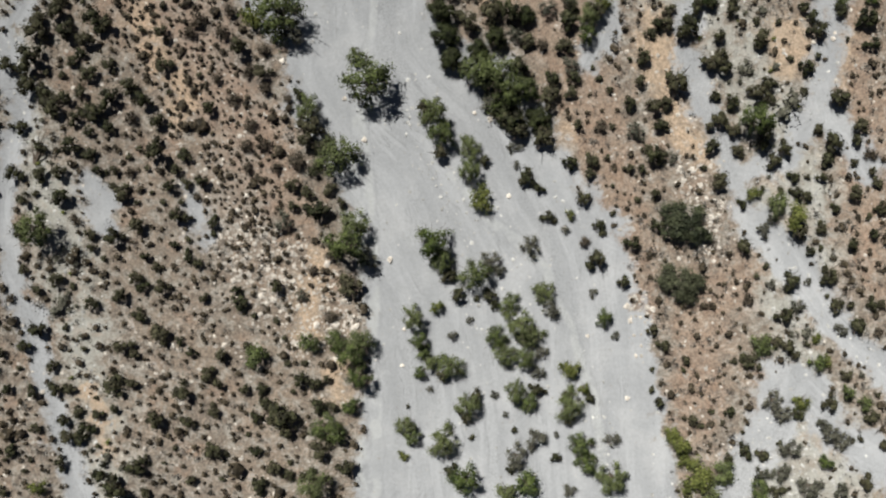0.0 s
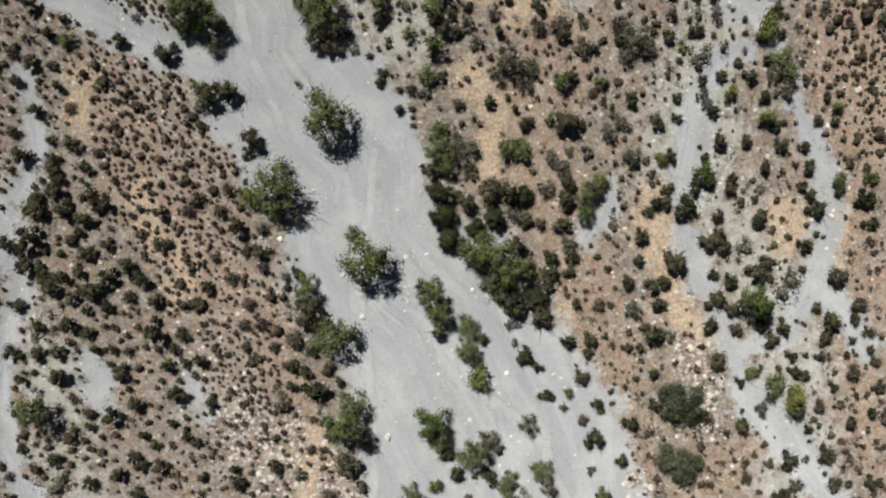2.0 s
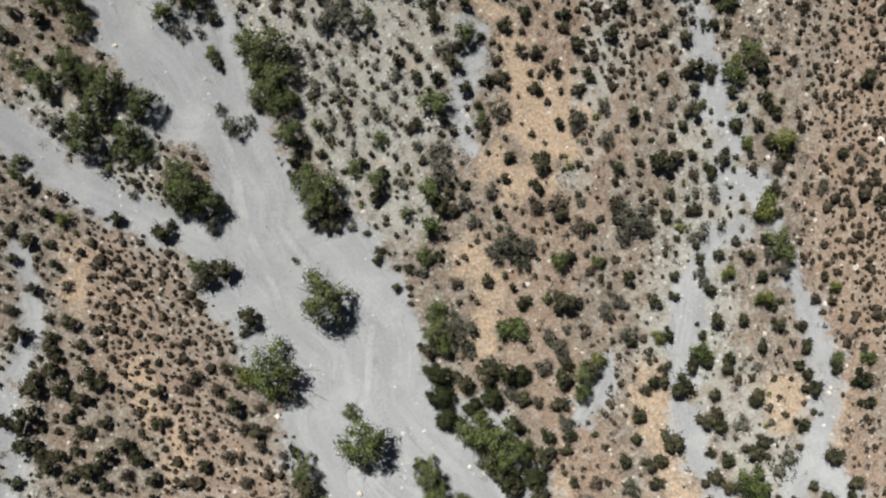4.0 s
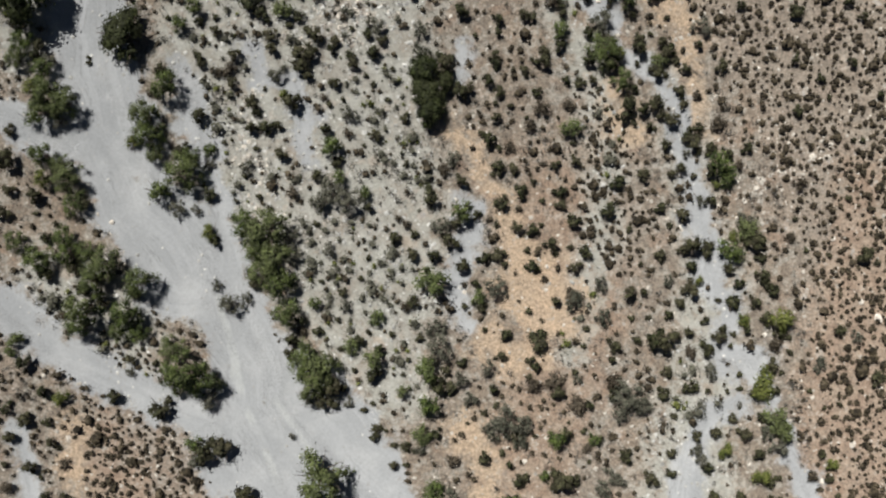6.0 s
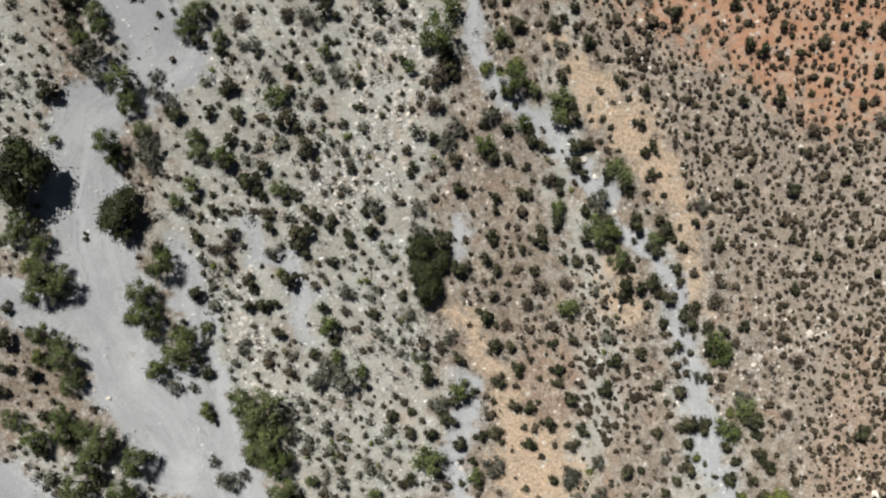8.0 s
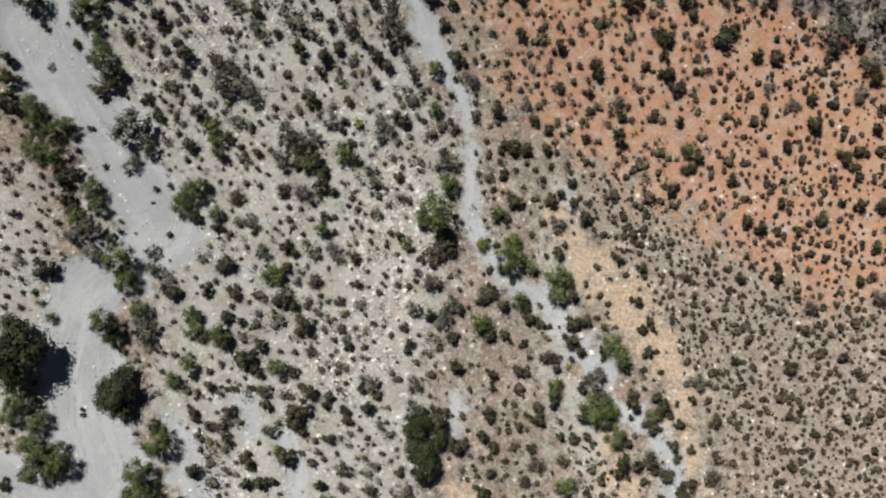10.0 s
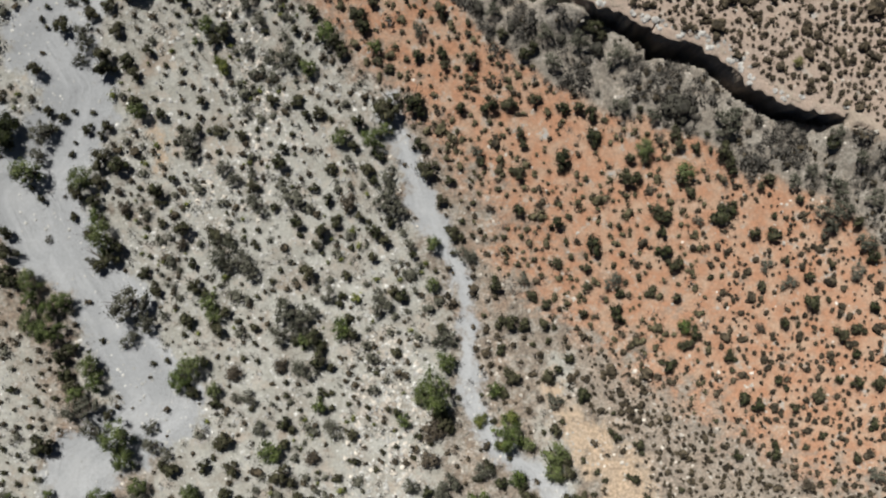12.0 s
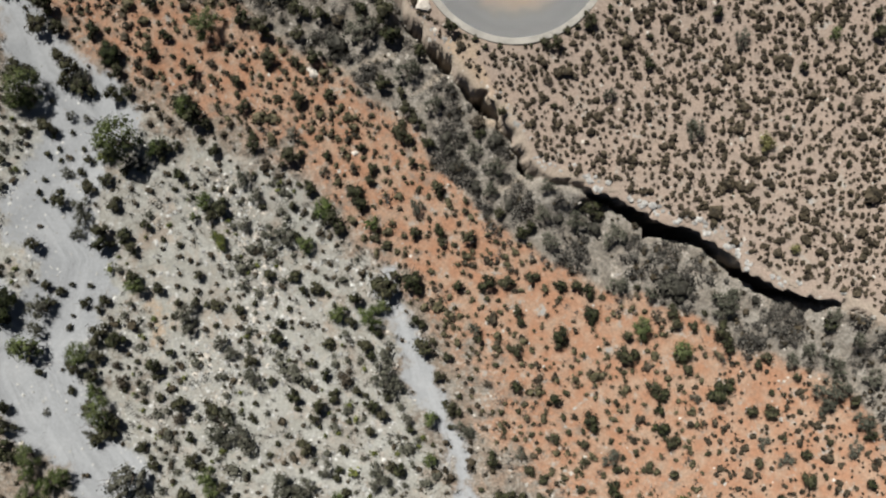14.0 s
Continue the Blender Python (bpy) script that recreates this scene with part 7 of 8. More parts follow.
for x, y, r in (
    (-27.70, 112.03, 0.94), (-28.58, 108.96, 0.58), (-27.35, 108.74, 0.41), (-28.90, 104.35, 0.58), (-27.61, 101.76, 0.82), (-27.37, 100.79, 1.05),
    (-27.89, 99.47, 0.70), (-23.43, 105.27, 0.82), (-22.51, 104.66, 0.58), (-4.77, 115.08, 1.52), (-1.21, 111.92, 1.17), (-7.90, 104.35, 0.58),
    (-10.37, 107.26, 0.70), (-14.26, 103.74, 0.82), (-13.37, 102.39, 0.82), (-14.33, 100.14, 0.70), (-11.17, 99.30, 1.17), (-0.56, 101.47, 0.82),
    (0.78, 109.31, 0.94), (8.49, 103.93, 0.94), (9.41, 103.00, 0.82), (13.99, 109.80, 0.70), (9.14, 100.99, 0.82), (11.75, 100.34, 0.94),
    (14.79, 99.26, 1.05), (9.83, 98.81, 0.94), (3.86, 105.81, 0.82), (5.58, 104.48, 0.94), (5.19, 102.76, 0.82), (20.44, 107.05, 1.05),
):
    plant("grey", x, y, r, "gully and reservoir slope")
for x, y, r in (
    (23.87, 114.01, 0.82),
):
    plant("grey", x, y, r, "gully and reservoir slope")
for x, y, r in (
    (-16.93, 112.91, 0.52), (-22.07, 108.27, 0.41), (9.34, 110.83, 0.52), (4.05, 107.90, 0.83), (32.73, 109.36, 0.52),
):
    plant("dry", x, y, r, "gully and reservoir slope")
for x, y, r in (
    (-9.90, 115.26, 0.83), (-9.89, 117.00, 1.03), (-8.07, 116.49, 0.83), (-8.55, 113.24, 0.83), (-10.35, 113.05, 0.62), (-2.70, 114.77, 1.24),
    (-3.07, 116.34, 1.03), (-4.90, 116.75, 0.83), (-0.26, 113.50, 0.83), (-3.18, 111.12, 0.88), (-1.82, 110.43, 0.52), (-1.40, 109.13, 0.72),
    (-0.73, 108.26, 0.62), (-1.88, 107.43, 0.93), (-1.19, 106.88, 0.62), (0.37, 106.50, 0.62), (-9.91, 110.02, 0.78), (-7.45, 110.27, 0.78),
    (-4.98, 106.25, 0.52), (-7.67, 105.54, 0.52), (-10.61, 105.52, 1.14), (-0.96, 105.07, 0.52), (-4.09, 104.56, 0.62), (-4.32, 103.67, 0.62),
    (-9.04, 102.93, 0.62), (-5.46, 102.59, 0.93), (-5.01, 101.73, 0.72),
):
    plant("dark", x, y, r, "gully and reservoir slope")
for x, y, r in (
    (-14.88, 110.42, 0.48), (-13.54, 106.07, 0.42), (-6.73, 112.30, 0.48), (-0.05, 107.71, 0.48), (-5.17, 110.52, 0.42), (-10.79, 111.71, 0.32),
    (-9.69, 105.77, 0.48), (-2.97, 104.55, 0.48), (-6.31, 104.09, 0.27), (-9.26, 103.54, 0.42), (-9.94, 103.32, 0.42), (-5.88, 102.86, 0.48),
):
    low(x, y, r)
for x, y, r in (
    (1.02, 103.00, 0.72), (-10.22, 99.22, 0.62), (-10.41, 101.68, 0.52), (-7.27, 100.60, 0.93), (-6.82, 100.04, 0.72), (-3.88, 99.11, 0.52),
    (-0.76, 99.44, 0.62), (1.25, 99.66, 0.62), (-2.99, 98.53, 0.52), (2.09, 114.81, 0.72), (9.11, 113.65, 0.52), (9.92, 113.64, 0.72),
    (12.45, 115.45, 0.72), (4.50, 109.78, 0.62), (5.96, 108.58, 0.62), (16.97, 112.12, 0.62), (3.46, 99.23, 0.72), (4.30, 107.16, 0.62),
    (5.89, 100.98, 0.62),
):
    plant("dark", x, y, r, "gully and reservoir slope")
for x, y, r in (
    (1.27, 102.45, 0.48), (-1.61, 103.86, 0.32), (-1.38, 103.41, 0.27), (-9.46, 106.57, 0.42), (-13.56, 104.14, 0.42), (-12.91, 101.59, 0.48),
    (-8.83, 100.77, 0.42), (-1.63, 99.28, 0.42), (0.38, 100.53, 0.42), (3.21, 114.17, 0.32), (3.91, 113.96, 0.42), (5.74, 113.46, 0.37),
    (7.68, 113.47, 0.27), (8.10, 113.48, 0.27), (4.67, 113.33, 0.42), (10.82, 114.62, 0.48), (11.57, 114.93, 0.37), (9.78, 109.01, 0.48),
    (13.98, 116.29, 0.48), (15.28, 115.47, 0.42), (16.99, 114.22, 0.48), (14.47, 112.54, 0.42), (3.27, 102.07, 0.48), (3.27, 101.19, 0.48),
):
    low(x, y, r)
for x, y, r in (
    (7.65, 99.44, 0.72), (8.32, 100.00, 0.62), (12.95, 101.41, 0.93), (13.51, 100.86, 0.62), (1.49, 98.76, 0.52), (20.15, 107.43, 0.52),
    (21.98, 116.02, 0.72), (34.25, 114.42, 0.72), (34.08, 115.87, 0.52), (28.62, 111.89, 0.62),
):
    plant("dark", x, y, r, "gully and reservoir slope")
for x, y, r in (
    (5.73, 98.74, 0.42), (2.39, 98.52, 0.42), (22.52, 107.97, 0.37), (27.40, 108.05, 0.37), (32.01, 104.66, 0.48), (29.06, 104.88, 0.48),
    (31.46, 108.93, 0.48),
):
    low(x, y, r)
for x, y, r in (
    (27.85, 98.20, 0.72), (25.70, 106.15, 0.95),
):
    plant("yellow", x, y, r, "scrub plain")
for x, y, r in (
    (-12.90, 18.63, 2.42),
):
    plant("tree", x, y, r, "lower wash")
for x, y, r in (
    (-11.82, 17.05, 1.40),
):
    plant("grey", x, y, r, "lower wash")
for x, y, r in (
    (-14.97, 18.24, 1.03),
):
    plant("green", x, y, r, "lower wash")
for x, y, r in (
    (-9.02, 24.41, 2.42),
):
    plant("tree", x, y, r, "middle wash")


# ---- small scrub, dead brush and stones, too many to count ----
CELLS = {}
for px, py, pr in PLANTED:
    CELLS.setdefault((int(px // 2), int(py // 2)), []).append((px, py, pr))


def free(x, y, gap):
    i, j = int(x // 2), int(y // 2)
    for a in (i - 1, i, i + 1):
        for b in (j - 1, j, j + 1):
            for px, py, pr in CELLS.get((a, b), ()):
                if (px - x) ** 2 + (py - y) ** 2 < (pr * 0.85 + gap) ** 2:
                    return False
    return True


def tufts(name, label, category, seed, spacing, size, leaf_mat, count, leaf, wanted, variants=6, height=0.8, heart=0.72):
    """Small plants strewn where wanted(x, y) says how likely, all in one mesh."""
    rng = np.random.RandomState(seed)
    shapes = []
    for v in range(variants):
        rows = lobe_set(seed + v, 1 + v % 2, 0.38, 0.3, 0.65, 0.8)
        shapes.append(leaves(seed + 20 + v, rows, count, leaf, core=0.3, heart=heart)[0])
    xs, ys = np.meshgrid(np.arange(-40, 42, spacing), np.arange(-25, 126, spacing))
    xs = (xs + rng.uniform(-0.48, 0.48, xs.shape) * spacing).ravel()
    ys = (ys + rng.uniform(-0.48, 0.48, ys.shape) * spacing).ravel()
    keep = rng.uniform(size=xs.size) < wanted(xs, ys)
    xs, ys = xs[keep], ys[keep]
    verts = []
    for x, y, z in zip(xs, ys, at_ground(GZ, xs, ys)):
        r = size * math.exp(rng.normal() * 0.36)
        if not free(x, y, r * 0.6):
            continue
        a = rng.uniform(0, 6.283)
        c, s = math.cos(a) * r, math.sin(a) * r
        shape = shapes[rng.randint(variants)]
        spot = np.empty_like(shape)
        spot[:, 0] = x + shape[:, 0] * c - shape[:, 1] * s
        spot[:, 1] = y + shape[:, 0] * s + shape[:, 1] * c
        spot[:, 2] = z + shape[:, 2] * r * height
        verts.append(spot)
    verts = np.concatenate(verts)
    mesh = array_mesh(name, verts, np.arange(len(verts)).reshape(-1, 4), leaf_mat)
    return tagged(new(name, mesh), label, category, kind="stuff")


def on(field, x, y, low, high):
    return smooth(at_ground(field, x, y), low, high)


def soil_only(x, y):
    return 1 - on(F_SAND, x, y, -0.5, 0.6)


def clump(x, y, size, seed):
    return lattice_noise(x, y, size, seed)


def on_plain(x, y):
    off_tank = np.hypot(x - TANK_X, y - TANK_Y) > TANK_R + 0.5
    return 0.88 * off_tank * (at_ground(F_SIDE, x, y) > 0.6) * (at_ground(F_CUT, x, y) < -0.85)


def in_dense(x, y):
    return on(F_DENSE, x, y, -0.7, 0.7) * soil_only(x, y) * np.where(x < 0, 0.98, 0.9) * (at_ground(F_SIDE, x, y) < 0) * (1 - 0.2 * on(F_RED, x, y, -1, 1))


def anywhere(x, y):
    here = (at_ground(F_SIDE, x, y) < 0) * (at_ground(F_CUT, x, y) < -0.3)
    keep = soil_only(x, y) * (1 - on(F_OCHRE, x, y, -0.4, 0.6) * 0.75) + 0.10 * on(F_PALE, x, y, 0, 2)
    return here * keep * (0.62 + 0.40 * clump(x, y, 3.0, 31) + 0.38 * (x < -5) * (y < 35) + on(F_RED, x, y, -1, 1) * np.where(x < 12, -0.05, -0.25)) * (1 - 0.9 * on(F_DENSE, x, y, -0.5, 0.5)) * (1 - 0.45 * on(F_PALE, x, y, 0, 2))


def between(x, y):
    here = (at_ground(F_SIDE, x, y) < 0) * (at_ground(F_CUT, x, y) < -0.3)
    bare = 1 - 0.8 * np.maximum(on(F_OCHRE, x, y, -0.4, 0.6), on(F_RED, x, y, -1, 1))
    return here * soil_only(x, y) * bare * (1 - on(F_DENSE, x, y, -0.8, 0.3)) * (0.60 + 0.6 * clump(x, y, 4.2, 35))


def on_red(x, y):
    here = (at_ground(F_SIDE, x, y) < -0.2) * (1 - on(F_BRUSH, x, y, -1.0, 0.3)) * (1 - on(F_DENSE, x, y, -1.5, 0.5))
    return here * on(F_RED, x, y, -1.5, 1.0) * (0.72 + 0.5 * clump(x, y, 2.2, 38))


def on_gravel(x, y):
    here = (at_ground(F_SIDE, x, y) < -0.2) * (at_ground(F_CUT, x, y) < -0.3)
    return here * on(F_PALE, x, y, -0.5, 1.5) * (1 - on(F_SAND, x, y, -0.6, 0.2)) * (0.46 + 0.9 * clump(x, y, 3.4, 37))


def in_brush(x, y):
    here = (at_ground(F_SIDE, x, y) < -0.2) * (at_ground(F_CUT, x, y) < -0.3)
    return here * on(F_BRUSH, x, y, -1.0, 0.6) * (0.62 + 1.1 * clump(x, y, 1.9, 33)) * (at_ground(F_PATHS, x, y) < -0.1)


def heaps(x, y):
    return (at_ground(F_SIDE, x, y) < -0.7) * on(F_BRUSH, x, y, -0.6, 0.8) * (0.36 + 1.2 * clump(x, y, 2.7, 39)) * (at_ground(F_PATHS, x, y) < -0.4)


def undergrowth():
    """The many small dark shrubs, each at its place, in one mesh."""
    rng = np.random.RandomState(77)
    shapes = [leaves(80 + v, lobe_set(70 + v, 4, 0.45, 0.35, 0.9, 0.46), 56, 0.26)[0] for v in range(6)]
    verts = []
    for x, y, r in SMALL:
        a = rng.uniform(0, 6.283)
        c, s = math.cos(a) * r, math.sin(a) * r
        shape = shapes[rng.randint(6)]
        verts.append(np.stack([x + shape[:, 0] * c - shape[:, 1] * s, y + shape[:, 0] * s + shape[:, 1] * c, float(at_ground(GZ, x, y)) + shape[:, 2] * r * 0.95], 1))
    verts = np.concatenate(verts)
    mesh = array_mesh("undergrowth", verts, np.arange(len(verts)).reshape(-1, 4), LEAF_SHRUB)
    tagged(new("undergrowth", mesh), "small dark green shrubs scattered over stony soil", "shrubs", kind="stuff")


undergrowth()
tufts("low_scrub", "low brown-green scrub dotted over stony soil", "scrub", 11, 0.80, 0.36, LEAF_SCRUB, 9, 0.38, anywhere, height=1.0, heart=0.6)
tufts("karoo_scrub", "evenly spaced tiny brown scrub on bare soil", "scrub", 12, 0.51, 0.265, LEAF_SCRUB, 8, 0.40, in_dense, height=1.0)
tufts("plain_scrub", "evenly spaced low brown scrub on tan plain", "scrub", 13, 0.44, 0.262, LEAF_SCRUB, 7, 0.44, on_plain, height=1.0)
tufts("grey_scrub", "low grey twiggy scrub between darker shrubs", "scrub", 15, 0.78, 0.38, LEAF_DEAD, 24, 0.24, between, 6, 0.6, 0.0)
tufts("slope_scrub", "small brown scrub tufts on red sandy soil", "scrub", 17, 0.66, 0.34, LEAF_SLOPE, 20, 0.28, on_red, height=0.95, heart=0.55)
tufts("gravel_brush", "grey-green low brush clumped on pale gravel", "brush", 16, 0.95, 0.60, LEAF_GREY, 40, 0.22, on_gravel, 8, 1.0, 0.5)
tufts("green_tufts", "small yellow-green tufts between stones on gravel", "tufts", 18, 1.5, 0.36, LEAF_FRESH, 30, 0.26, on_gravel, 6, 1.0, 0.5)
tufts("dead_brush", "tangled grey dead brush along the gully", "brush", 14, 0.46, 0.48, LEAF_DEAD, 60, 0.25, in_brush, 8, 0.85, 0.0)
tufts("thick_brush", "dark grey-green brush in heaps along the gully", "brush", 19, 1.05, 0.78, LEAF_GULLY, 110, 0.16, heaps, 8, 1.0, 0.62)


def rock_mesh(name, seed, material):
    bm = bmesh.new()
    bmesh.ops.create_icosphere(bm, subdivisions=2, radius=1)
    rng = random.Random(seed)
    shift = Vector((rng.uniform(0, 50), rng.uniform(0, 50), 0))
    for v in bm.verts:
        n = noise.noise(v.co * 1.1 + shift)
        v.co *= 1 + 0.45 * n
        v.co.z *= 0.62
        v.co.x *= 1.15
    for k in range(5):
        way = Vector((rng.uniform(-1, 1), rng.uniform(-1, 1), rng.uniform(-0.2, 1))).normalized()
        limit = rng.uniform(0.6, 0.8)
        for v in bm.verts:
            d = v.co.dot(way)
            if d > limit:
                v.co -= way * (d - limit)
    return bm_mesh(name, bm, material)


def stones(name, label, seed, spacing, size, material, wanted):
    """Loose stones strewn in one mesh: eight-cornered lumps."""
    rng = np.random.RandomState(seed)
    corner = np.array([(-1, -1, -0.4), (1, -1, -0.4), (1, 1, -0.4), (-1, 1, -0.4), (-0.6, -0.6, 0.6), (0.6, -0.6, 0.6), (0.6, 0.6, 0.6), (-0.6, 0.6, 0.6)])
    sides = np.array([(4, 5, 6, 7), (0, 1, 5, 4), (1, 2, 6, 5), (2, 3, 7, 6), (3, 0, 4, 7)])
    xs, ys = np.meshgrid(np.arange(-39, 41, spacing), np.arange(-24, 124, spacing))
    xs = (xs + rng.uniform(-0.5, 0.5, xs.shape) * spacing).ravel()
    ys = (ys + rng.uniform(-0.5, 0.5, ys.shape) * spacing).ravel()
    keep = rng.uniform(size=xs.size) < wanted(xs, ys)
    xs, ys = xs[keep], ys[keep]
    verts, quads = [], []
    for x, y, z in zip(xs, ys, at_ground(GZ, xs, ys)):
        r = size * min(2.0, math.exp(rng.normal() * 0.45))
        a = rng.uniform(0, 6.283)
        shape = corner * rng.uniform(0.7, 1.3, corner.shape) * np.array([r, r * rng.uniform(0.6, 1.0), r * 0.7])
        c, s = math.cos(a), math.sin(a)
        turned = np.stack([x + shape[:, 0] * c - shape[:, 1] * s, y + shape[:, 0] * s + shape[:, 1] * c, z + shape[:, 2]], 1)
        quads.append(sides + 8 * len(verts))
        verts.append(turned)
    mesh = array_mesh(name, np.concatenate(verts), np.concatenate(quads), material)
    return tagged(new(name, mesh), label, "stones", kind="stuff")


def stone_soil(x, y):
    keep = soil_only(x, y) * (0.10 + 0.30 * np.maximum(0.0, clump(x, y, 4.0, 41)) + 0.14 * on(F_PALE, x, y, 0, 2) + 0.75 * on(F_STONY, x, y, -0.8, 0.8))
    return keep * np.where(at_ground(F_SIDE, x, y) > 0, 0.35, 1.0) * (1 - 0.75 * on(F_RED, x, y, -1, 1))


def stone_river(x, y):
    return on(F_SAND, x, y, -0.3, 0.8) * (0.03 + 0.55 * np.maximum(0.0, clump(x * 0.91 + y * 0.41, (y * 0.91 - x * 0.41) * 0.3, 1.7, 43)) ** 2) + 0.14 * on(F_PALE, x, y, -1, 2)


stones("loose_stones", "pale loose stones strewn over brown soil", 51, 0.42, 0.095, STONE, lambda x, y: stone_soil(x, y) * (at_ground(F_PALE, x, y) < 0.3))
stones("gravel_stones", "grey-white stones strewn over pale gravel", 55, 0.40, 0.105, GREY_STONE, lambda x, y: stone_soil(x, y) * (at_ground(F_PALE, x, y) >= 0.3))
stones("stone_field", "pale pinkish stones lying close together", 53, 0.36, 0.14, STONE, lambda x, y: 0.65 * on(F_STONY, x, y, -1.0, 0.8) * (0.55 + 0.5 * clump(x, y, 1.5, 44)))
stones("rim_stones", "grey angular stones along the gully edge", 54, 0.34, 0.10, RIM_STONE, lambda x, y: 0.7 * (at_ground(F_SIDE, x, y) > 0.7) * (at_ground(F_SIDE, x, y) < 1.5) * (at_ground(F_CUT, x, y) > -1.4) * (clump(x, y, 1.6, 45) > 0.1))
stones("river_stones", "grey and white stones strewn on river sand", 52, 0.36, 0.085, GREY_STONE, stone_river)

ROCKS = [rock_mesh("rock", 60 + k, STONE) for k in range(5)]


RIM_ROCKS = [rock_mesh("rim_rock", 80 + k, RIM_STONE) for k in range(5)]


def rock(x, y, r, z=None):
    """A boulder half sunk in the ground."""
    rng = random.Random(x * 7 + y * 13)
    ob = new("rock" if z is None else "rim_rock", (ROCKS if z is None else RIM_ROCKS)[rng.randrange(5)])
    ob.matrix_world = pose(x, y, (float(at_ground(GZ, x, y)) if z is None else z) + r * 0.15, rng.uniform(-15, 15), rng.uniform(-15, 15), rng.uniform(0, 360)) @ Matrix.Scale(r, 4)
    if z is None:
        tagged(ob, "pale weathered boulder half sunk in the ground", "rock", "pale boulders")
    else:
        tagged(ob, "grey angular rock on the gully's broken edge", "rock", "rocks on the gully edge")


for x, y, r in (
    (-8.67, 112.14, 0.40), (-9.03, 112.37, 0.27), (-8.83, 114.58, 0.32), (0.06, 116.53, 0.63), (-5.48, 105.77, 0.27), (-18.52, 88.11, 0.22),
    (-21.25, 84.32, 0.18), (-12.73, 14.92, 0.27), (-7.84, 11.99, 0.22), (-6.26, 8.69, 0.27), (-4.23, -0.85, 0.27), (-3.11, -6.40, 0.18),
    (-3.25, -9.29, 0.18), (2.52, 10.84, 0.18), (3.78, 10.31, 0.27), (9.64, 1.62, 0.22), (-7.57, -7.57, 0.22), (-10.92, -6.90, 0.27),
    (-10.03, -6.00, 0.27), (-8.46, -6.00, 0.27), (-6.90, -6.23, 0.32), (-11.60, -7.79, 0.22), (-5.79, 1.62, 0.18), (16.62, -4.79, 0.27),
    (14.66, -11.87, 0.22), (11.51, -6.93, 0.18), (5.22, 4.18, 0.22), (29.42, 16.42, 0.18), (31.08, 16.69, 0.22), (-27.08, 13.05, 0.18),
):
    rock(x, y, r)
for x, y, r in (
    (-21.45, -7.66, 0.22), (-31.88, -11.42, 0.22), (-20.78, -12.18, 0.27), (-25.54, -0.76, 0.18), (-18.11, -2.65, 0.18), (-25.73, 44.35, 0.22),
    (35.07, 36.75, 0.36), (26.14, 35.41, 0.22), (33.04, 26.77, 0.27), (30.57, 23.78, 0.22), (33.78, 38.09, 0.22), (2.83, 52.00, 0.22),
    (30.45, 41.24, 0.18), (29.54, 42.13, 0.22), (31.55, 43.03, 0.22), (25.50, 47.07, 0.22), (24.63, 45.96, 0.18), (27.26, 48.41, 0.18),
    (7.09, 25.40, 0.22), (35.27, 31.16, 0.18), (-18.40, 87.98, 0.22), (12.01, 63.31, 0.32), (12.91, 61.97, 0.22), (19.81, 62.69, 0.18),
    (-32.51, 82.50, 0.22), (-13.62, 86.53, 0.18), (-2.58, 66.50, 0.27), (-1.91, 66.94, 0.22), (-4.38, 66.72, 0.22), (-4.60, 69.17, 0.18),
):
    rock(x, y, r)
for x, y, r in (
    (-5.28, 68.95, 0.18), (16.72, 71.41, 0.18), (14.44, 59.10, 0.22), (-15.81, 57.52, 0.27),
):
    rock(x, y, r)


# ---- dead wood ----
def dead_branch(x, y, turn, length):
    """A forked dry branch lying on the ground."""
    ends = [(0.0, 1.0, 0.06), (0.28, 0.75, 0.10), (-0.3, 0.6, 0.08), (0.12, 0.5, 0.2), (-0.14, 0.9, 0.12)]
    verts, quads = limbs(int(x * 7) % 97 + 3, ends, 0.035)
    verts[:4, 2] = 0.02
    ob = new("dead_branch", array_mesh("dead_branch", verts, quads, BARK))
    ob.matrix_world = pose(x, y, float(at_ground(GZ, x, y)) + 0.02, 0, 0, turn) @ Matrix.Scale(length, 4)
    tagged(ob, "dry grey forked branch lying on the sand", "branch", "dead branches")


dead_branch(-26.07, 83.29, 50, 1.80)
dead_branch(-32.37, 6.77, -20, 2.70)
dead_branch(-29.30, 69.30, -70, 1.26)
dead_branch(8.66, 24.50, -25, 1.08)


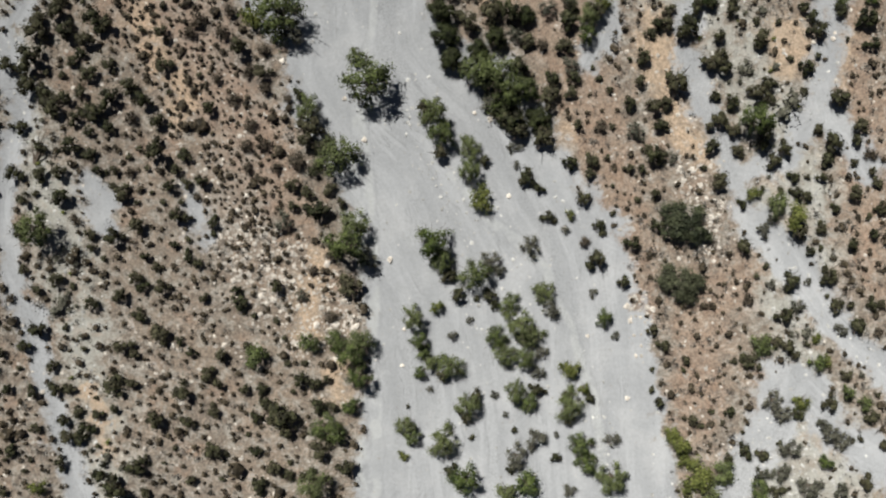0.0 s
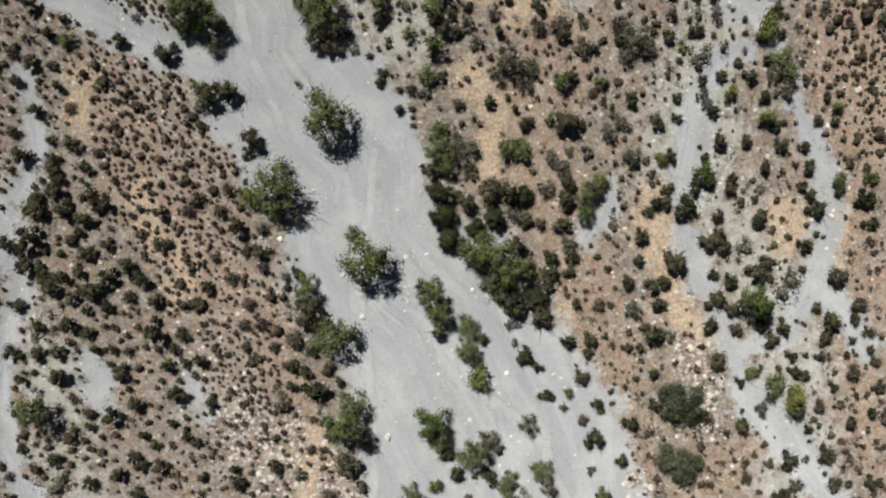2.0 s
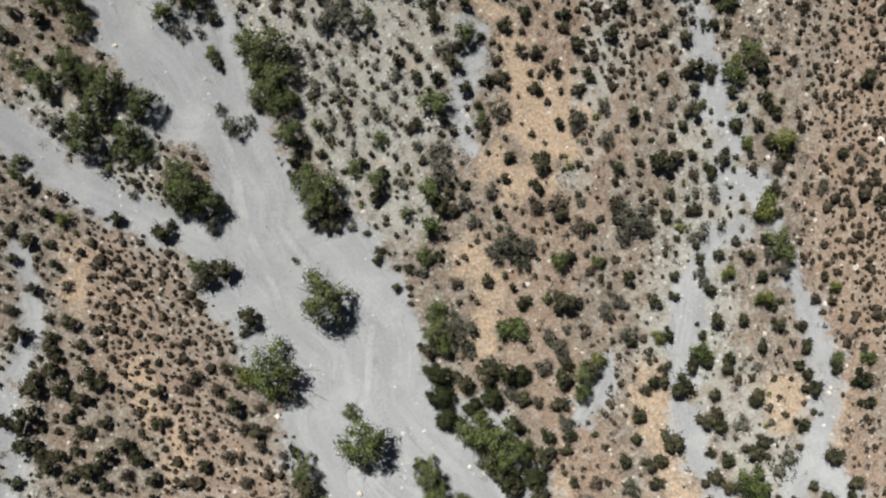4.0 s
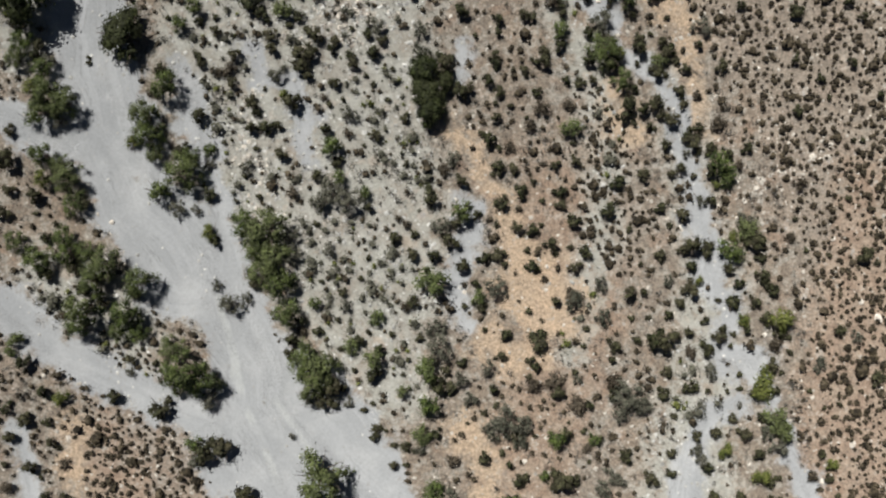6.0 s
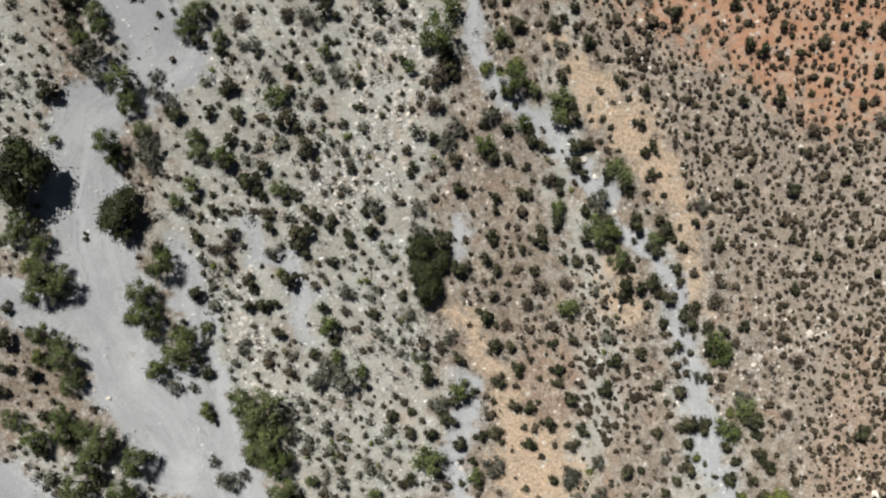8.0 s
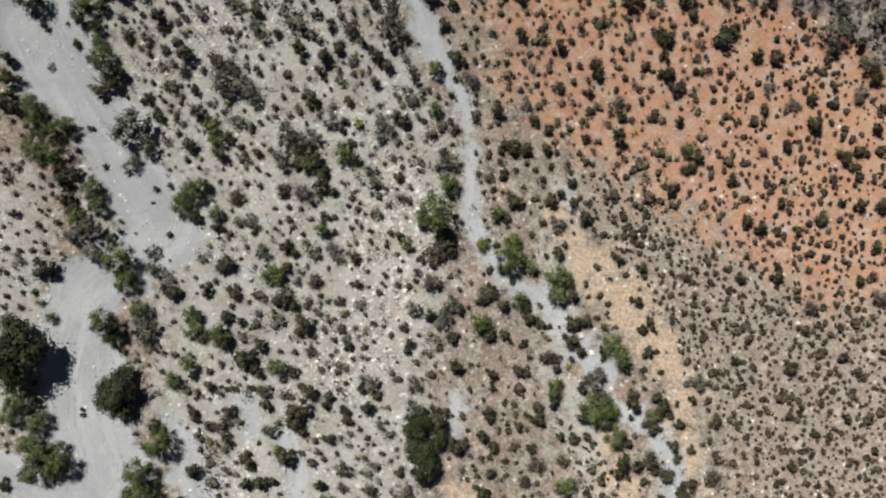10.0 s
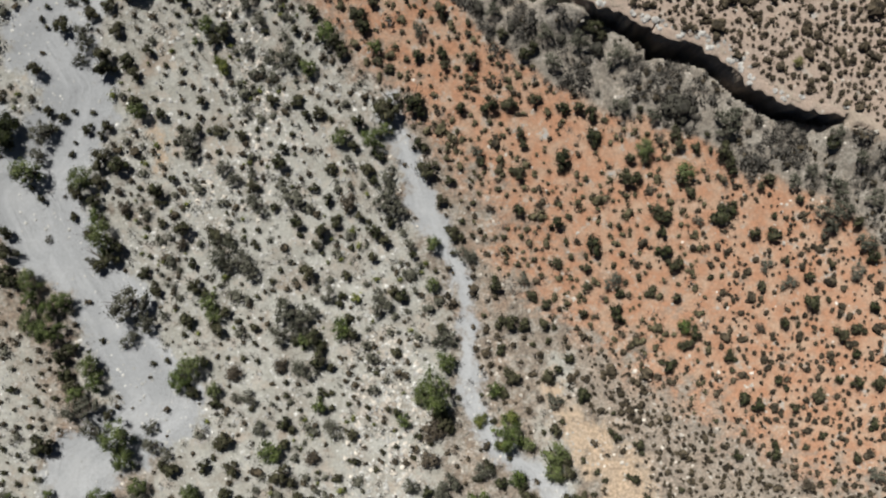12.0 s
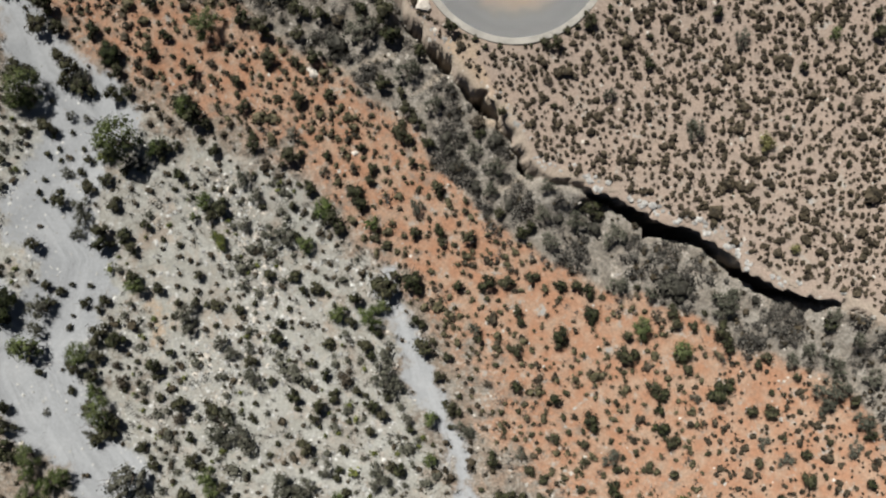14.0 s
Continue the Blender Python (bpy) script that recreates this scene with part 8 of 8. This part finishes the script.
# ---- added overhang that shades the gully ----
def ledge():
    """A lip of soil, added to overhang the slot and keep it in shadow."""
    spots = []
    line = GULLY[15:27]
    for k, ((ax, ay, aw), (bx, by, bw)) in enumerate(zip(line, line[1:])):
        steps = max(2, int(math.hypot(bx - ax, by - ay) / 0.16))
        px, py = line[max(k - 1, 0)][:2]
        qx, qy = line[min(k + 2, len(line) - 1)][:2]
        for j in range(steps):
            s = j / steps
            # the direction turns evenly from corner to corner
            tx, ty = (1 - s) * (bx - px) + s * (qx - ax), (1 - s) * (by - py) + s * (qy - ay)
            length = math.hypot(tx, ty)
            spots.append((ax + s * (bx - ax), ay + s * (by - ay), aw + s * (bw - aw), -ty / length, tx / length))
    bm = bmesh.new()
    rows = []
    for i, (x, y, w, nx, ny) in enumerate(spots):
        rag = 0.26 * float(lattice_noise(x, y, 0.45, 61)) + 0.18 * float(lattice_noise(x, y, 1.0, 62))
        lip, mid, back = 0.70 * w + rag, w + 0.42 + 0.4 * rag, w + 0.85 + 0.2 * float(lattice_noise(x, y, 0.7, 64))
        top = float(at_ground(GZ, x + nx * back, y + ny * back))
        lift = 0.14 * float(lattice_noise(x, y, 0.6, 63))
        profile = [(back + 0.1, top - 0.12), (mid, top + 0.03 + lift), (lip + 0.12, top + lift), (lip, top - 0.07 + lift), (lip + 0.05, top - 0.3), (mid, top - 0.9), (back, top - 1.6)]
        rows.append([bm.verts.new((x + nx * d, y + ny * d, z)) for d, z in profile])
        if float(lattice_noise(x, y, 0.25, 69)) > 0.1 and float(lattice_noise(x, y, 1.6, 66)) > -0.25:
            d = lip + 0.15 + 0.8 * (0.5 + 0.5 * float(lattice_noise(x, y, 0.3, 67)))
            rock(x + nx * d, y + ny * d, 0.08 + 0.13 * (1 + float(lattice_noise(x, y, 0.35, 68))), top + lift)
    for one, two in zip(rows, rows[1:]):
        for i in range(6):
            bm.faces.new((one[i], one[i + 1], two[i + 1], two[i]))
    bmesh.ops.recalc_face_normals(bm, faces=bm.faces[:])
    crust = bm_mesh("gully_ledge", bm, SOIL)
    layer = crust.attributes.new("cover", "FLOAT_COLOR", "POINT")
    layer.data.foreach_set("color", [0.0, 0.0, 1.0, 1.0] * len(crust.vertices))
    tagged(new("gully_ledge", crust), "pale soil ledge added to shade the gully", "ledge", kind="structure")


ledge()


# ---- round farm reservoir ----
def ring(bm, inner, outer, low, high, steps=96):
    """A round wall with a rounded top edge."""
    outline = [(outer, low), (outer, high - 0.03), (outer - 0.03, high), (inner + 0.03, high), (inner, high - 0.03), (inner, low)]
    loops = []
    for k in range(steps):
        a = 2 * math.pi * k / steps
        loops.append([bm.verts.new((r * math.cos(a), r * math.sin(a), h)) for r, h in outline])
    for k in range(steps):
        one, two = loops[k], loops[(k + 1) % steps]
        for i in range(len(outline) - 1):
            bm.faces.new((one[i], two[i], two[i + 1], one[i + 1]))
    return bm


def disc(bm, radius, z, steps=96, rings=1):
    middle = bm.verts.new((0, 0, z))
    rim = [bm.verts.new((radius * math.cos(2 * math.pi * k / steps), radius * math.sin(2 * math.pi * k / steps), z)) for k in range(steps)]
    for k in range(steps):
        bm.faces.new((middle, rim[k], rim[(k + 1) % steps]))
    return bm


def reservoir():
    base = new("reservoir")
    base.matrix_world = pose(TANK_X, TANK_Y, float(at_ground(GZ, TANK_X + 0.5 * TANK_R, TANK_Y - TANK_R)))
    part("wall", bm_mesh("reservoir_wall", ring(bmesh.new(), TANK_R - 0.50, TANK_R, -0.6, 0.22), CONCRETE), base, "pale round concrete wall")
    silt = Nodes("silt", 0.9, 0.2)
    place = silt.node("ShaderNodeTexCoord").outputs["Object"]
    far = silt.node("ShaderNodeVectorMath", {0: place}, operation="LENGTH").outputs["Value"]
    wavy = silt.maths("ADD", far, silt.maths("MULTIPLY", silt.noise(0.8, 4, 0.6, place), 1.6))
    rings = silt.maths("ADD", 0.9, silt.maths("MULTIPLY", silt.maths("SINE", silt.maths("MULTIPLY", wavy, 6.0)), 0.035))
    tone = silt.mix(silt.span(wavy, 4.0, 6.6), (0.43, 0.335, 0.255), (0.232, 0.230, 0.240))
    silt.colour(silt.mix(1.0, tone, silt.node("ShaderNodeCombineColor", {0: rings, 1: rings, 2: rings}).outputs[0], "MULTIPLY"))
    part("floor", bm_mesh("reservoir_floor", disc(bmesh.new(), TANK_R - 0.46, -0.12), silt.material), base, "grey silt with an orange-brown middle")
    water = Nodes("shallow_water", 0.08, 0.5)
    water.shader.inputs["Transmission Weight"].default_value = 1.0
    water.shader.inputs["IOR"].default_value = 1.33
    water.shader.inputs["Base Color"].default_value = (0.80, 0.84, 0.82, 1)
    water.relief(water.noise(3.0, 3, 0.5), 0.12, 0.02)
    sheet = part("water", bm_mesh("reservoir_water", disc(bmesh.new(), TANK_R - 0.46, 0.08), water.material), base, "still shallow grey water")
    sheet.visible_shadow = False
    tagged(base, "round concrete farm reservoir with shallow grey water", "reservoir")


reservoir()
